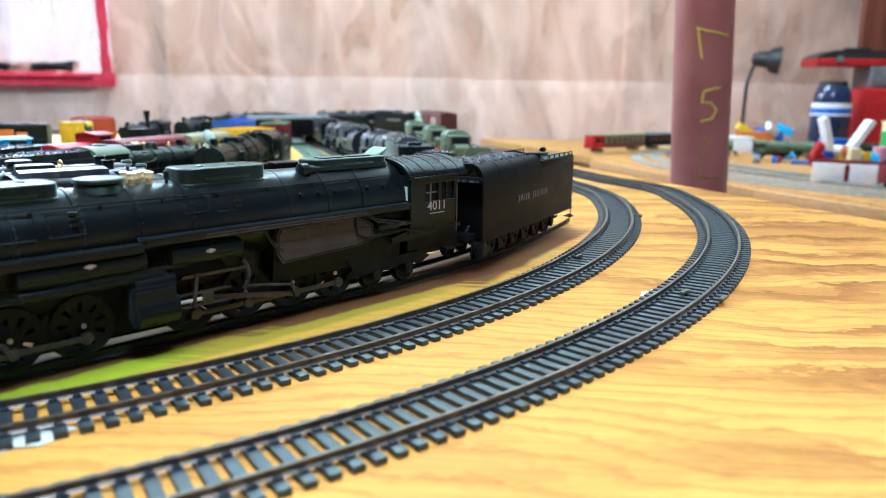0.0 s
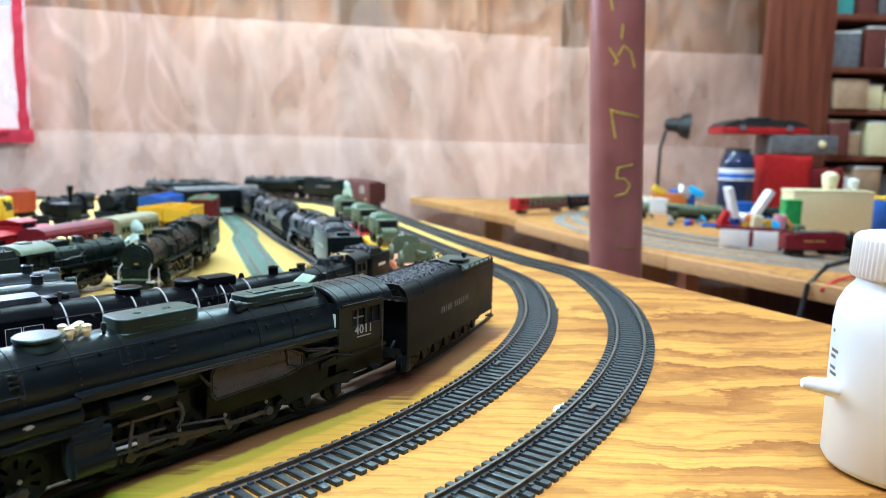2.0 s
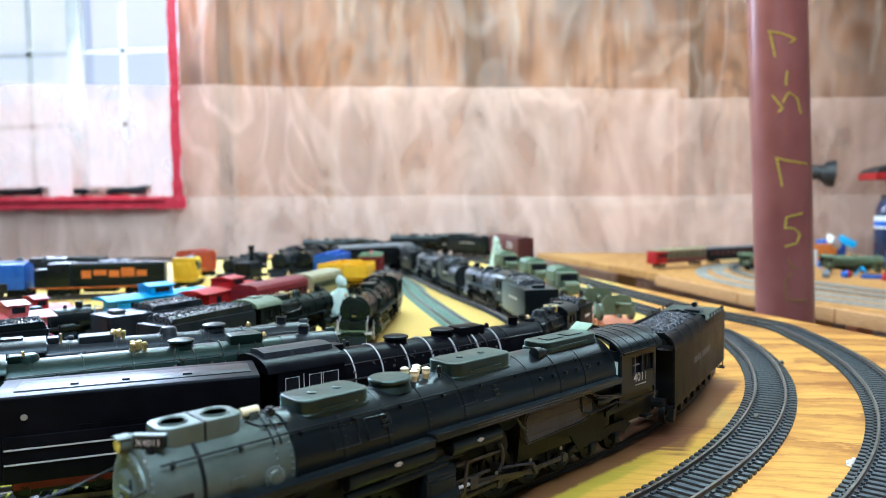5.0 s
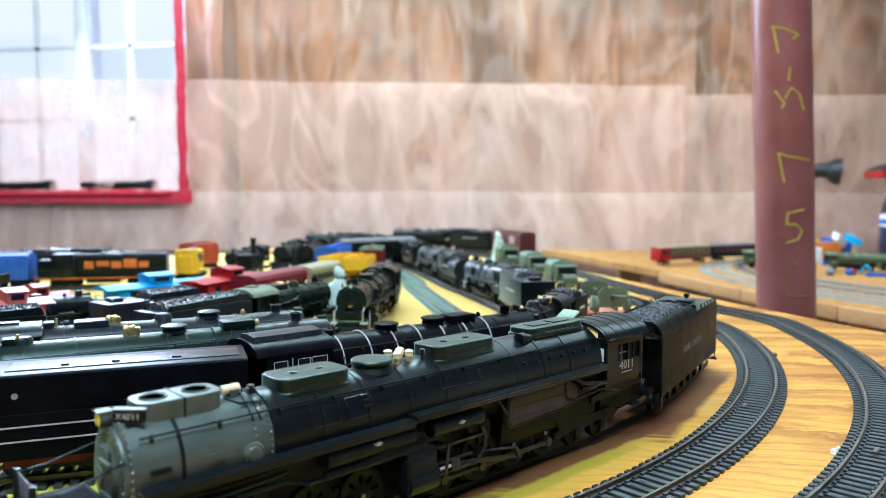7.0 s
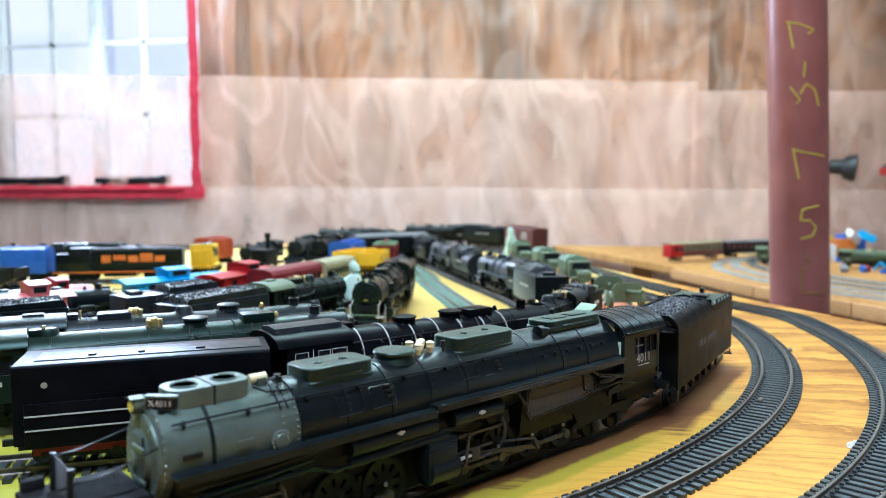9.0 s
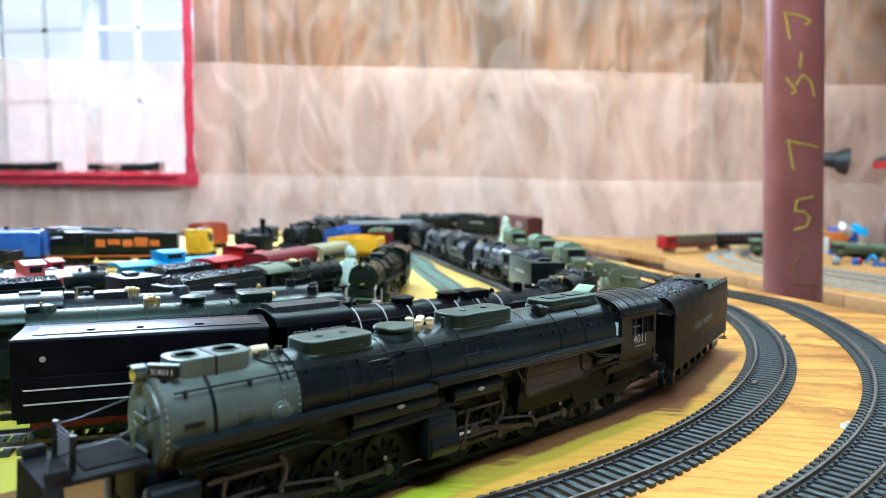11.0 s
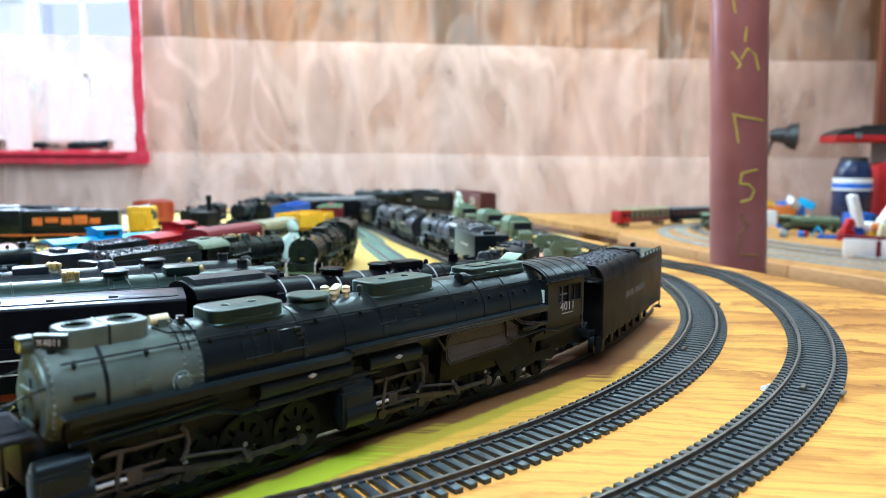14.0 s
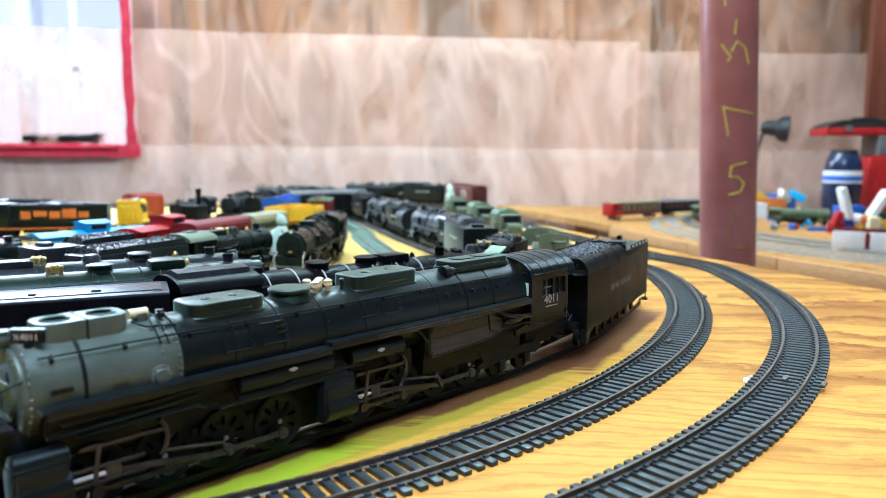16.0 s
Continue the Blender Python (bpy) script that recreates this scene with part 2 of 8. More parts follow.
def kraft(name):
    """Brown paper facing of wall insulation: vertical streaks and stains."""
    m, t, b = nodes_of(name)
    g = t.nodes.new("ShaderNodeNewGeometry")
    def nz(sx, sz, s, det):
        mp = t.nodes.new("ShaderNodeMapping")
        mp.inputs["Scale"].default_value = (sx, 1, sz)
        t.links.new(g.outputs["Position"], mp.inputs[0])
        n = t.nodes.new("ShaderNodeTexNoise")
        n.inputs["Scale"].default_value, n.inputs["Detail"].default_value = s, det
        t.links.new(mp.outputs[0], n.inputs["Vector"])
        return n.outputs[0]
    r = ramp(t, [(0.28, (0.11, 0.042, 0.016)), (0.40, (0.27, 0.108, 0.042)), (0.54, (0.46, 0.196, 0.082)), (0.72, (0.60, 0.298, 0.158))])
    t.links.new(nz(3.4, 1.3, 1.0, 6), r.inputs[0])
    r2 = ramp(t, [(0.32, (0.32, 0.24, 0.20)), (0.46, (0.90, 0.82, 0.76)), (0.60, (1, 1, 1))])
    t.links.new(nz(11.0, 1.5, 1.0, 7), r2.inputs[0])
    mx = t.nodes.new("ShaderNodeMixRGB")
    mx.blend_type = "MULTIPLY"
    mx.inputs[0].default_value = 0.85
    t.links.new(r.outputs[0], mx.inputs[1])
    t.links.new(r2.outputs[0], mx.inputs[2])
    r3 = ramp(t, [(0.60, (0, 0, 0)), (0.70, (1, 1, 1))])
    t.links.new(nz(11.0, 1.6, 1.0, 4), r3.inputs[0])
    mo = t.nodes.new("ShaderNodeMixRGB")
    t.links.new(math_node(t, "MULTIPLY", r3.outputs[0], 0.55), mo.inputs[0])
    t.links.new(mx.outputs[0], mo.inputs[1])
    mo.inputs[2].default_value = (0.74, 0.60, 0.48, 1)
    # sharp creases in the paper, their shade painted as thin dark lines
    mpf = t.nodes.new("ShaderNodeMapping")
    mpf.inputs["Scale"].default_value, mpf.inputs["Rotation"].default_value = (5.5, 1, 1.9), (0, radians(-14), 0)
    t.links.new(g.outputs["Position"], mpf.inputs[0])
    nfold = t.nodes.new("ShaderNodeTexNoise")
    nfold.inputs["Scale"].default_value, nfold.inputs["Detail"].default_value, nfold.inputs["Distortion"].default_value = 1.0, 3, 1.4
    t.links.new(mpf.outputs[0], nfold.inputs["Vector"])
    thin = math_node(t, "SUBTRACT", 1.0, math_node(t, "MULTIPLY", math_node(t, "ABSOLUTE", math_node(t, "SUBTRACT", nfold.outputs[0], 0.47)), 26.0), True)
    cr = t.nodes.new("ShaderNodeMixRGB")
    t.links.new(math_node(t, "MULTIPLY", thin, 0.55), cr.inputs[0])
    t.links.new(mo.outputs[0], cr.inputs[1])
    cr.inputs[2].default_value = (0.16, 0.065, 0.028, 1)
    t.links.new(cr.outputs[0], b.inputs["Base Color"])
    b.inputs["Roughness"].default_value = 0.42
    mpc = t.nodes.new("ShaderNodeMapping")
    mpc.inputs["Scale"].default_value, mpc.inputs["Rotation"].default_value = (6.0, 1, 2.4), (0, radians(18), 0)
    t.links.new(g.outputs["Position"], mpc.inputs[0])
    nc = t.nodes.new("ShaderNodeTexNoise")
    nc.noise_type = "RIDGED_MULTIFRACTAL"
    nc.inputs["Scale"].default_value, nc.inputs["Detail"].default_value, nc.inputs["Distortion"].default_value = 0.9, 2, 0.6
    t.links.new(mpc.outputs[0], nc.inputs["Vector"])
    bc = t.nodes.new("ShaderNodeBump")
    bc.inputs["Strength"].default_value, bc.inputs["Distance"].default_value = 0.7, 0.03
    t.links.new(nc.outputs[0], bc.inputs["Height"])
    t.links.new(bc.outputs[0], b.inputs["Normal"])
    return m


def film_sheet(name, tint, low, high, rough, crinkle=0.6):
    """Milky plastic film: part clear, part hazy, glossy creases."""
    m, t, b = nodes_of(name)
    b.inputs["Base Color"].default_value = (*tint, 1)
    b.inputs["Roughness"].default_value = rough
    g = t.nodes.new("ShaderNodeNewGeometry")
    mp = t.nodes.new("ShaderNodeMapping")
    mp.inputs["Scale"].default_value = (2.4, 1, 1.2)
    t.links.new(g.outputs["Position"], mp.inputs[0])
    n = t.nodes.new("ShaderNodeTexNoise")
    n.inputs["Scale"].default_value, n.inputs["Detail"].default_value, n.inputs["Distortion"].default_value = 1.7, 6, 1.2
    t.links.new(mp.outputs[0], n.inputs["Vector"])
    mr = t.nodes.new("ShaderNodeMapRange")
    mr.inputs["From Min"].default_value, mr.inputs["From Max"].default_value = 0.35, 0.68
    mr.inputs["To Min"].default_value, mr.inputs["To Max"].default_value = low, high
    t.links.new(n.outputs[0], mr.inputs["Value"])
    # sharp crinkles: ridged folds of two sizes
    mpc = t.nodes.new("ShaderNodeMapping")
    mpc.inputs["Scale"].default_value, mpc.inputs["Rotation"].default_value = (7.0, 1, 3.2), (0, radians(24), 0)
    t.links.new(g.outputs["Position"], mpc.inputs[0])
    nc = t.nodes.new("ShaderNodeTexNoise")
    nc.noise_type = "RIDGED_MULTIFRACTAL"
    nc.inputs["Scale"].default_value, nc.inputs["Detail"].default_value, nc.inputs["Distortion"].default_value = 0.8, 2, 0.6
    t.links.new(mpc.outputs[0], nc.inputs["Vector"])
    bc = t.nodes.new("ShaderNodeBump")
    bc.inputs["Strength"].default_value, bc.inputs["Distance"].default_value = crinkle, 0.012
    t.links.new(nc.outputs[0], bc.inputs["Height"])
    t.links.new(bc.outputs[0], b.inputs["Normal"])
    # creases drawn as milky streaks, painting in the light that folds catch
    crease = ramp(t, [(0.50, (0, 0, 0)), (0.86, (1, 1, 1))])
    nd = t.nodes.new("ShaderNodeTexNoise")
    nd.inputs["Scale"].default_value, nd.inputs["Detail"].default_value, nd.inputs["Distortion"].default_value = 0.75, 1.5, 0.9
    t.links.new(mpc.outputs[0], nd.inputs["Vector"])
    thin = math_node(t, "SUBTRACT", 1.0, math_node(t, "MULTIPLY", math_node(t, "ABSOLUTE", math_node(t, "SUBTRACT", nd.outputs[0], 0.5)), 6.0), True)
    t.links.new(thin, crease.inputs[0])
    milky = math_node(t, "ADD", mr.outputs[0], math_node(t, "MULTIPLY", crease.outputs[0], 0.13 * crinkle), True)
    b.inputs["Specular IOR Level"].default_value = 0.3
    tr = t.nodes.new("ShaderNodeBsdfTransparent")
    mx = t.nodes.new("ShaderNodeMixShader")
    t.links.new(milky, mx.inputs[0])
    t.links.new(tr.outputs[0], mx.inputs[1])
    t.links.new(b.outputs[0], mx.inputs[2])
    t.links.new(mx.outputs[0], t.nodes["Material Output"].inputs["Surface"])
    return m


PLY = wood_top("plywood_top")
PLY_FAR = wood_top("plywood_far", paint=False, light=(0.62, 0.34, 0.115), dark=(0.36, 0.155, 0.045), along=-60)
PLY_EDGE = mat("plywood_edge", (0.46, 0.22, 0.075), (0.64, 0.35, 0.14), 60, 0.6, stretch=(1, 1, 8))
RAIL = mat("nickel_rail", (0.13, 0.116, 0.098), (0.23, 0.205, 0.18), 200, 0.55, 0.9, 0.05)
TIE = mat("black_plastic_tie", (0.012, 0.016, 0.019), (0.034, 0.043, 0.049), 300, 0.44, spec=0.8, tint=(0.75, 0.95, 1.0))
GREY_TRACK = mat("grey_track", (0.28, 0.26, 0.23), (0.42, 0.40, 0.36), 120, 0.6)
GREEN_BED = mat("green_roadbed", (0.10, 0.20, 0.15), (0.16, 0.27, 0.21), 150, 0.55)
BLACK = mat("satin_black_paint", (0.0022, 0.0032, 0.0040), (0.0046, 0.0062, 0.0076), 90, 0.31, 0.0, 0.06, 1400, 0.03, spec=0.36, tint=(0.70, 0.96, 1.0), sheen=0.28)
JET = mat("plain_black_tank_paint", (0.0036, 0.0041, 0.0047), (0.0072, 0.0080, 0.0090), 90, 0.42, 0.0, 0.12, 900, spec=0.22, tint=(0.68, 0.93, 1.0))
GLOSS = mat("gloss_black_paint", (0.003, 0.003, 0.004), (0.006, 0.006, 0.008), 80, 0.33, 0.0, 0.05, 700, 0.06, spec=0.05, tint=(0.70, 0.95, 1.0))
DULL = mat("dull_black_metal", (0.0044, 0.0053, 0.0060), (0.0120, 0.0136, 0.0148), 160, 0.40, spec=0.22, tint=(0.75, 0.98, 1.0))
MATTE = mat("matt_black_deck", (0.008, 0.009, 0.010), (0.022, 0.024, 0.026), 200, 0.75, spec=0.08)
RODS = mat("blackened_rod", (0.036, 0.035, 0.035), (0.080, 0.076, 0.074), 200, 0.36, 0.4)
GRAPHITE = mat("graphite_paint", (0.060, 0.082, 0.070), (0.092, 0.118, 0.104), 130, 0.40, 0.1, 0.15, 900, tint=(0.72, 1.0, 0.90), sheen=0.15)
GREYBLACK = mat("grey_black_paint", (0.009, 0.0105, 0.013), (0.022, 0.025, 0.029), 100, 0.34, spec=0.24, tint=(0.72, 0.98, 1.0), sheen=0.12)
PANEL = mat("firebox_grey", (0.040, 0.040, 0.046), (0.066, 0.065, 0.071), 150, 0.5, spec=0.35)
OLIVE = mat("olive_black_paint", (0.0045, 0.0070, 0.0058), (0.011, 0.016, 0.013), 100, 0.30, spec=0.32, tint=(0.7, 1.0, 0.88))
GREENB = mat("dark_green_paint", (0.004, 0.009, 0.007), (0.009, 0.018, 0.014), 90, 0.34, spec=0.28, tint=(0.62, 1.0, 0.9), sheen=0.10)
# black coal with pale flecks painted in as glints
COAL = mat("coal", (0.012, 0.013, 0.014), (0.16, 0.18, 0.19), 500, 0.28, 0, 0.6, 900)
GOLD = mat("brass", (0.72, 0.55, 0.22), (0.85, 0.68, 0.34), 200, 0.3, 0.85)
DULLCREAM = mat("dull_olive_cream_paint", (0.22, 0.21, 0.11), (0.32, 0.30, 0.17), 90, 0.5)
CREAM = mat("cream_plastic", (0.70, 0.62, 0.36), (0.80, 0.72, 0.46), 200, 0.45)
SILVERDIM = mat("faded_silver_marking", (0.16, 0.155, 0.15), (0.24, 0.235, 0.23), 300, 0.6)
SILVER = mat("silver_marking", (0.42, 0.42, 0.42), (0.55, 0.55, 0.54), 200, 0.5)
WHITE = mat("white_paint", (0.72, 0.73, 0.72), (0.82, 0.82, 0.81), 80, 0.4, bump=0.05)
NUMERAL = mat("dusty_white_numerals", (0.34, 0.34, 0.33), (0.46, 0.46, 0.45), 500, 0.6)
BOTTLE = mat("white_bottle_plastic", (0.82, 0.93, 0.98), (0.86, 0.95, 0.99), 40, 0.35, bump=0.04, bscale=300)
OXIDE = mat("oxide_red_paint", (0.115, 0.030, 0.024), (0.165, 0.048, 0.038), 90, 0.5)
RED = mat("red_paint", (0.34, 0.010, 0.012), (0.46, 0.022, 0.020), 90, 0.5, spec=0.25)
MAROON = mat("maroon_paint", (0.13, 0.008, 0.014), (0.20, 0.02, 0.025), 90, 0.5, spec=0.25)
PINKRED = mat("faded_red_paint", (0.50, 0.10, 0.10), (0.62, 0.18, 0.17), 90, 0.45)
ORANGE = mat("orange_paint", (0.60, 0.15, 0.02), (0.72, 0.22, 0.04), 90, 0.45)
RUST = mat("orange_red_paint", (0.40, 0.055, 0.018), (0.52, 0.09, 0.03), 90, 0.5)
# graphite lightened so the rivet heads carry painted sparkles
RIVET = mat("glint_graphite_rivet", (0.17, 0.20, 0.185), (0.30, 0.34, 0.32), 400, 0.25, 0.3)
SPILL = mat("pale_dried_paint", (0.50, 0.58, 0.50), (0.66, 0.72, 0.64), 120, 0.5)
SALMON = mat("salmon_plastic", (0.72, 0.24, 0.12), (0.80, 0.32, 0.18), 90, 0.45)
YELLOW = mat("yellow_paint", (0.75, 0.45, 0.01), (0.85, 0.56, 0.03), 90, 0.4)
CYAN = mat("light_blue_paint", (0.015, 0.33, 0.66), (0.04, 0.42, 0.76), 90, 0.5, spec=0.25)
BLUE = mat("blue_paint", (0.015, 0.10, 0.45), (0.03, 0.16, 0.58), 90, 0.4)
GREEN = mat("green_paint", (0.015, 0.25, 0.05), (0.03, 0.36, 0.09), 90, 0.4)
ARMY = mat("army_green_plastic", (0.075, 0.11, 0.055), (0.13, 0.17, 0.10), 120, 0.5)
ARMYTOP = mat("army_canvas_green", (0.15, 0.25, 0.15), (0.22, 0.33, 0.21), 120, 0.5)
MINT = mat("mint_figure", (0.50, 0.72, 0.60), (0.64, 0.82, 0.71), 150, 0.5)
TOY_PINK = mat("pink_plastic", (0.80, 0.35, 0.45), (0.86, 0.45, 0.54), 60, 0.45)
TEAL = mat("teal_card", (0.05, 0.28, 0.27), (0.08, 0.36, 0.34), 60, 0.6)
CARD = mat("brown_card", (0.35, 0.22, 0.13), (0.48, 0.32, 0.20), 40, 0.75)
GREYP = mat("grey_plastic", (0.10, 0.10, 0.11), (0.17, 0.17, 0.18), 60, 0.5)
POLEM = mat("red_oxide_primer_steel", (0.28, 0.092, 0.078), (0.37, 0.140, 0.120), 14, 0.36, 0, 0.25, 260, 0.08)
CHALK = mat("yellow_crayon", (0.52, 0.42, 0.045), (0.72, 0.60, 0.10), 400, 0.8)
CHALK_FAINT = mat("worn_yellow_crayon", (0.24, 0.12, 0.05), (0.36, 0.23, 0.06), 400, 0.8)
TAPE = mat("red_sheathing_tape", (0.50, 0.022, 0.045), (0.66, 0.06, 0.09), 30, 0.33, 0, 0.4, 60)
BOOKWOOD = mat("reddish_brown_wood", (0.115, 0.028, 0.014), (0.19, 0.052, 0.026), 9, 0.42, stretch=(6, 6, 0.6))
KRAFT = kraft("kraft_paper_facing")
FLANGE = mat("folded_kraft_flange", (0.13, 0.055, 0.024), (0.30, 0.14, 0.068), 5, 0.75, stretch=(5, 1, 0.8), spec=0.1)
FILM_LOW = film_sheet("hazy_plastic_film", (1.0, 0.67, 0.555), 0.24, 0.48, 0.28, 0.7)
# real second film layer, tinted paler to paint the wall foot brighter lit
FILM_FOOT = film_sheet("milky_plastic_film", (1.0, 0.76, 0.67), 0.18, 0.40, 0.3, 0.5)
FILM_TOP = film_sheet("clear_plastic_film", (0.96, 0.74, 0.62), 0.02, 0.16, 0.12, 1.0)
PLASTER = mat("dark_panelling", (0.10, 0.11, 0.12), (0.15, 0.16, 0.17), 6, 0.8)
CEILING = mat("white_ceiling_board", (0.66, 0.68, 0.66), (0.72, 0.74, 0.72), 6, 0.85)
CONCRETE = mat("grey_concrete", (0.20, 0.19, 0.18), (0.32, 0.31, 0.29), 9, 0.85)
PVC = mat("white_window_vinyl", (0.75, 0.77, 0.76), (0.82, 0.84, 0.83), 20, 0.4)
RUBBER = mat("black_rubber", (0.010, 0.010, 0.011), (0.022, 0.022, 0.024), 90, 0.5)
REDWIRE = mat("red_wire", (0.55, 0.03, 0.03), (0.65, 0.06, 0.05), 90, 0.4)
LENS = mat("yellow_headlight_glass", (0.80, 0.78, 0.10), (0.90, 0.88, 0.30), 90, 0.12)
LAMPGLASS = mat("lens_glass", (0.55, 0.56, 0.36), (0.68, 0.68, 0.5), 90, 0.15)
DAYLIGHT = outdoors("bright_outdoors")
BLUEJUG = mat("dark_blue_clear_plastic", (0.008, 0.012, 0.035), (0.03, 0.045, 0.11), 30, 0.12)
# green tint and strong sheen put the lamps' gleam on the tops into the paint
SANDBOX = mat("weathered_black_paint", (0.0026, 0.0040, 0.0036), (0.0060, 0.0082, 0.0074), 110, 0.33, 0.0, 0.12, 900, spec=0.45, tint=(0.60, 1.0, 0.86), sheen=0.62)
GLASS, _t, _b = nodes_of("window_glass")
_b.inputs["Transmission Weight"].default_value, _b.inputs["Roughness"].default_value, _b.inputs["IOR"].default_value = 1.0, 0.02, 1.45
DARKGLASS = mat("dark_window_pane", (0.008, 0.009, 0.011), (0.02, 0.022, 0.026), 90, 0.5, bump=0.0, spec=0.08)


# ---- mesh helpers ----
def add_box(bm, cx, cy, cz, sx, sy, sz, bevel=0.0, rz=0.0, ry=0.0, rx=0.0):
    m = Matrix.Translation((cx, cy, cz)) @ Euler((radians(rx), radians(ry), radians(rz))).to_matrix().to_4x4() @ Matrix.Diagonal((sx, sy, sz, 1))
    geo = bmesh.ops.create_cube(bm, size=1, matrix=m)
    if bevel:
        edges = list({e for v in geo["verts"] for e in v.link_edges})
        bmesh.ops.bevel(bm, geom=edges, offset=bevel, segments=2, affect="EDGES", profile=0.6)
    return bm


def add_cyl(bm, p0, p1, r0, r1=None, seg=20, cap=True):
    p0, p1 = Vector(p0), Vector(p1)
    d = p1 - p0
    m = Matrix.Translation((p0 + p1) / 2) @ d.to_track_quat("Z", "Y").to_matrix().to_4x4()
    bmesh.ops.create_cone(bm, segments=seg, radius1=r0, radius2=r0 if r1 is None else r1, depth=d.length, cap_ends=cap, matrix=m)
    return bm


def add_lathe(bm, centre, axis, prof, seg=24):
    """prof: (distance along axis, radius) pairs."""
    c, a = Vector(centre), Vector(axis).normalized()
    q = a.to_track_quat("Z", "Y")
    rows = []
    for d, r in prof:
        rows.append([bm.verts.new(c + a * d + q @ Vector((r * math.cos(2 * math.pi * k / seg), r * math.sin(2 * math.pi * k / seg), 0))) for k in range(seg)])
    for ra, rb in zip(rows, rows[1:]):
        for k in range(seg):
            bm.faces.new((ra[k], ra[(k + 1) % seg], rb[(k + 1) % seg], rb[k]))
    bm.faces.new(rows[-1])
    bm.faces.new(rows[0][::-1])
    return bm


def add_tube(bm, pts, r, seg=6):
    pts = [Vector(p) for p in pts]
    rows = []
    for i, p in enumerate(pts):
        d = (pts[min(i + 1, len(pts) - 1)] - pts[max(i - 1, 0)]).normalized()
        q = d.to_track_quat("Z", "Y")
        rows.append([bm.verts.new(p + q @ Vector((r * math.cos(2 * math.pi * k / seg), r * math.sin(2 * math.pi * k / seg), 0))) for k in range(seg)])
    for ra, rb in zip(rows, rows[1:]):
        best = min(range(seg), key=lambda s: (ra[0].co - rb[s].co).length)
        for k in range(seg):
            bm.faces.new((ra[k], ra[(k + 1) % seg], rb[(k + 1 + best) % seg], rb[(k + best) % seg]))
    bm.faces.new(rows[0][::-1])
    bm.faces.new(rows[-1])
    return bm


def add_prism(bm, poly, axis, lo, hi):
    """Extrude a polygon of (a, b) pairs along 'x', 'y' or 'z'."""
    def at(p, h):
        return {"x": (h, p[0], p[1]), "y": (p[0], h, p[1]), "z": (p[0], p[1], h)}[axis]
    va, vb = [bm.verts.new(at(p, lo)) for p in poly], [bm.verts.new(at(p, hi)) for p in poly]
    n = len(poly)
    fs = [bm.faces.new(va[::-1]), bm.faces.new(vb)]
    for k in range(n):
        fs.append(bm.faces.new((va[k], va[(k + 1) % n], vb[(k + 1) % n], vb[k])))
    bmesh.ops.recalc_face_normals(bm, faces=fs)
    return bm


def mesh_of(bm, name, material, smooth=True):
    me = bpy.data.meshes.new(name)
    bm.to_mesh(me)
    bm.free()
    me.materials.append(material)
    if smooth:
        me.shade_smooth()
        me.set_sharp_from_angle(angle=radians(38))
    return me


def part(name, bm, material, parent=None, label="", smooth=True):
    ob = new(name, bm if isinstance(bm, bpy.types.Mesh) else mesh_of(bm, name, material, smooth))
    if parent is not None:
        ob.parent = parent
    return tagged(ob, label)


def thing(name, m, label, category, group="", kind=""):
    ob = new(name)
    ob.empty_display_size = 0.02
    ob.matrix_world = m
    return tagged(ob, label, category, group, kind)


def boxed(*a, **k):
    return add_box(bmesh.new(), *a, **k)


def cyled(*a, **k):
    return add_cyl(bmesh.new(), *a, **k)


def lathed(*a, **k):
    return add_lathe(bmesh.new(), *a, **k)


def tubed(*a, **k):
    return add_tube(bmesh.new(), *a, **k)


def prismed(*a, **k):
    return add_prism(bmesh.new(), *a, **k)


def lettering(words, size, depth=0.0001):
    """Lettering in the built-in font as a mesh, centred, in the xy plane."""
    c = bpy.data.curves.new("lettering", "FONT")
    c.body, c.size, c.extrude, c.align_x, c.align_y, c.resolution_u = words, size, depth, "CENTER", "CENTER", 2
    o = bpy.data.objects.new("lettering", c)
    scene.collection.objects.link(o)
    bpy.context.view_layer.update()
    me = bpy.data.meshes.new_from_object(o)
    bpy.data.objects.remove(o)
    bpy.data.curves.remove(c)
    me.materials.clear()
    return me


# ---- room ----
ROOM_X0, ROOM_X1, ROOM_Y0, ROOM_Y1, FLOOR, CEIL = -3.2, 2.6, -2.2, 3.04, -0.92, 1.5
part("floor", boxed((ROOM_X0 + ROOM_X1) / 2, (ROOM_Y0 + ROOM_Y1) / 2, FLOOR - 0.05, 6.2, 5.8, 0.1), CONCRETE, smooth=False)
part("ceiling", boxed((ROOM_X0 + ROOM_X1) / 2, (ROOM_Y0 + ROOM_Y1) / 2, CEIL + 0.05, 6.2, 5.8, 0.1), CEILING, smooth=False)
part("wall_south", boxed((ROOM_X0 + ROOM_X1) / 2, ROOM_Y0 - 0.05, 0.3, 6.2, 0.1, 2.6), PLASTER, smooth=False)
part("wall_west", boxed(ROOM_X0 - 0.05, (ROOM_Y0 + ROOM_Y1) / 2, 0.3, 0.1, 5.2, 2.6), PLASTER, smooth=False)
part("wall_east", boxed(ROOM_X1 + 0.05, (ROOM_Y0 + ROOM_Y1) / 2, 0.3, 0.1, 5.2, 2.6), PLASTER, smooth=False)
WX0, WX1, WZ0, WZ1 = -2.36, -1.378, 0.152, 1.34
bm = bmesh.new()
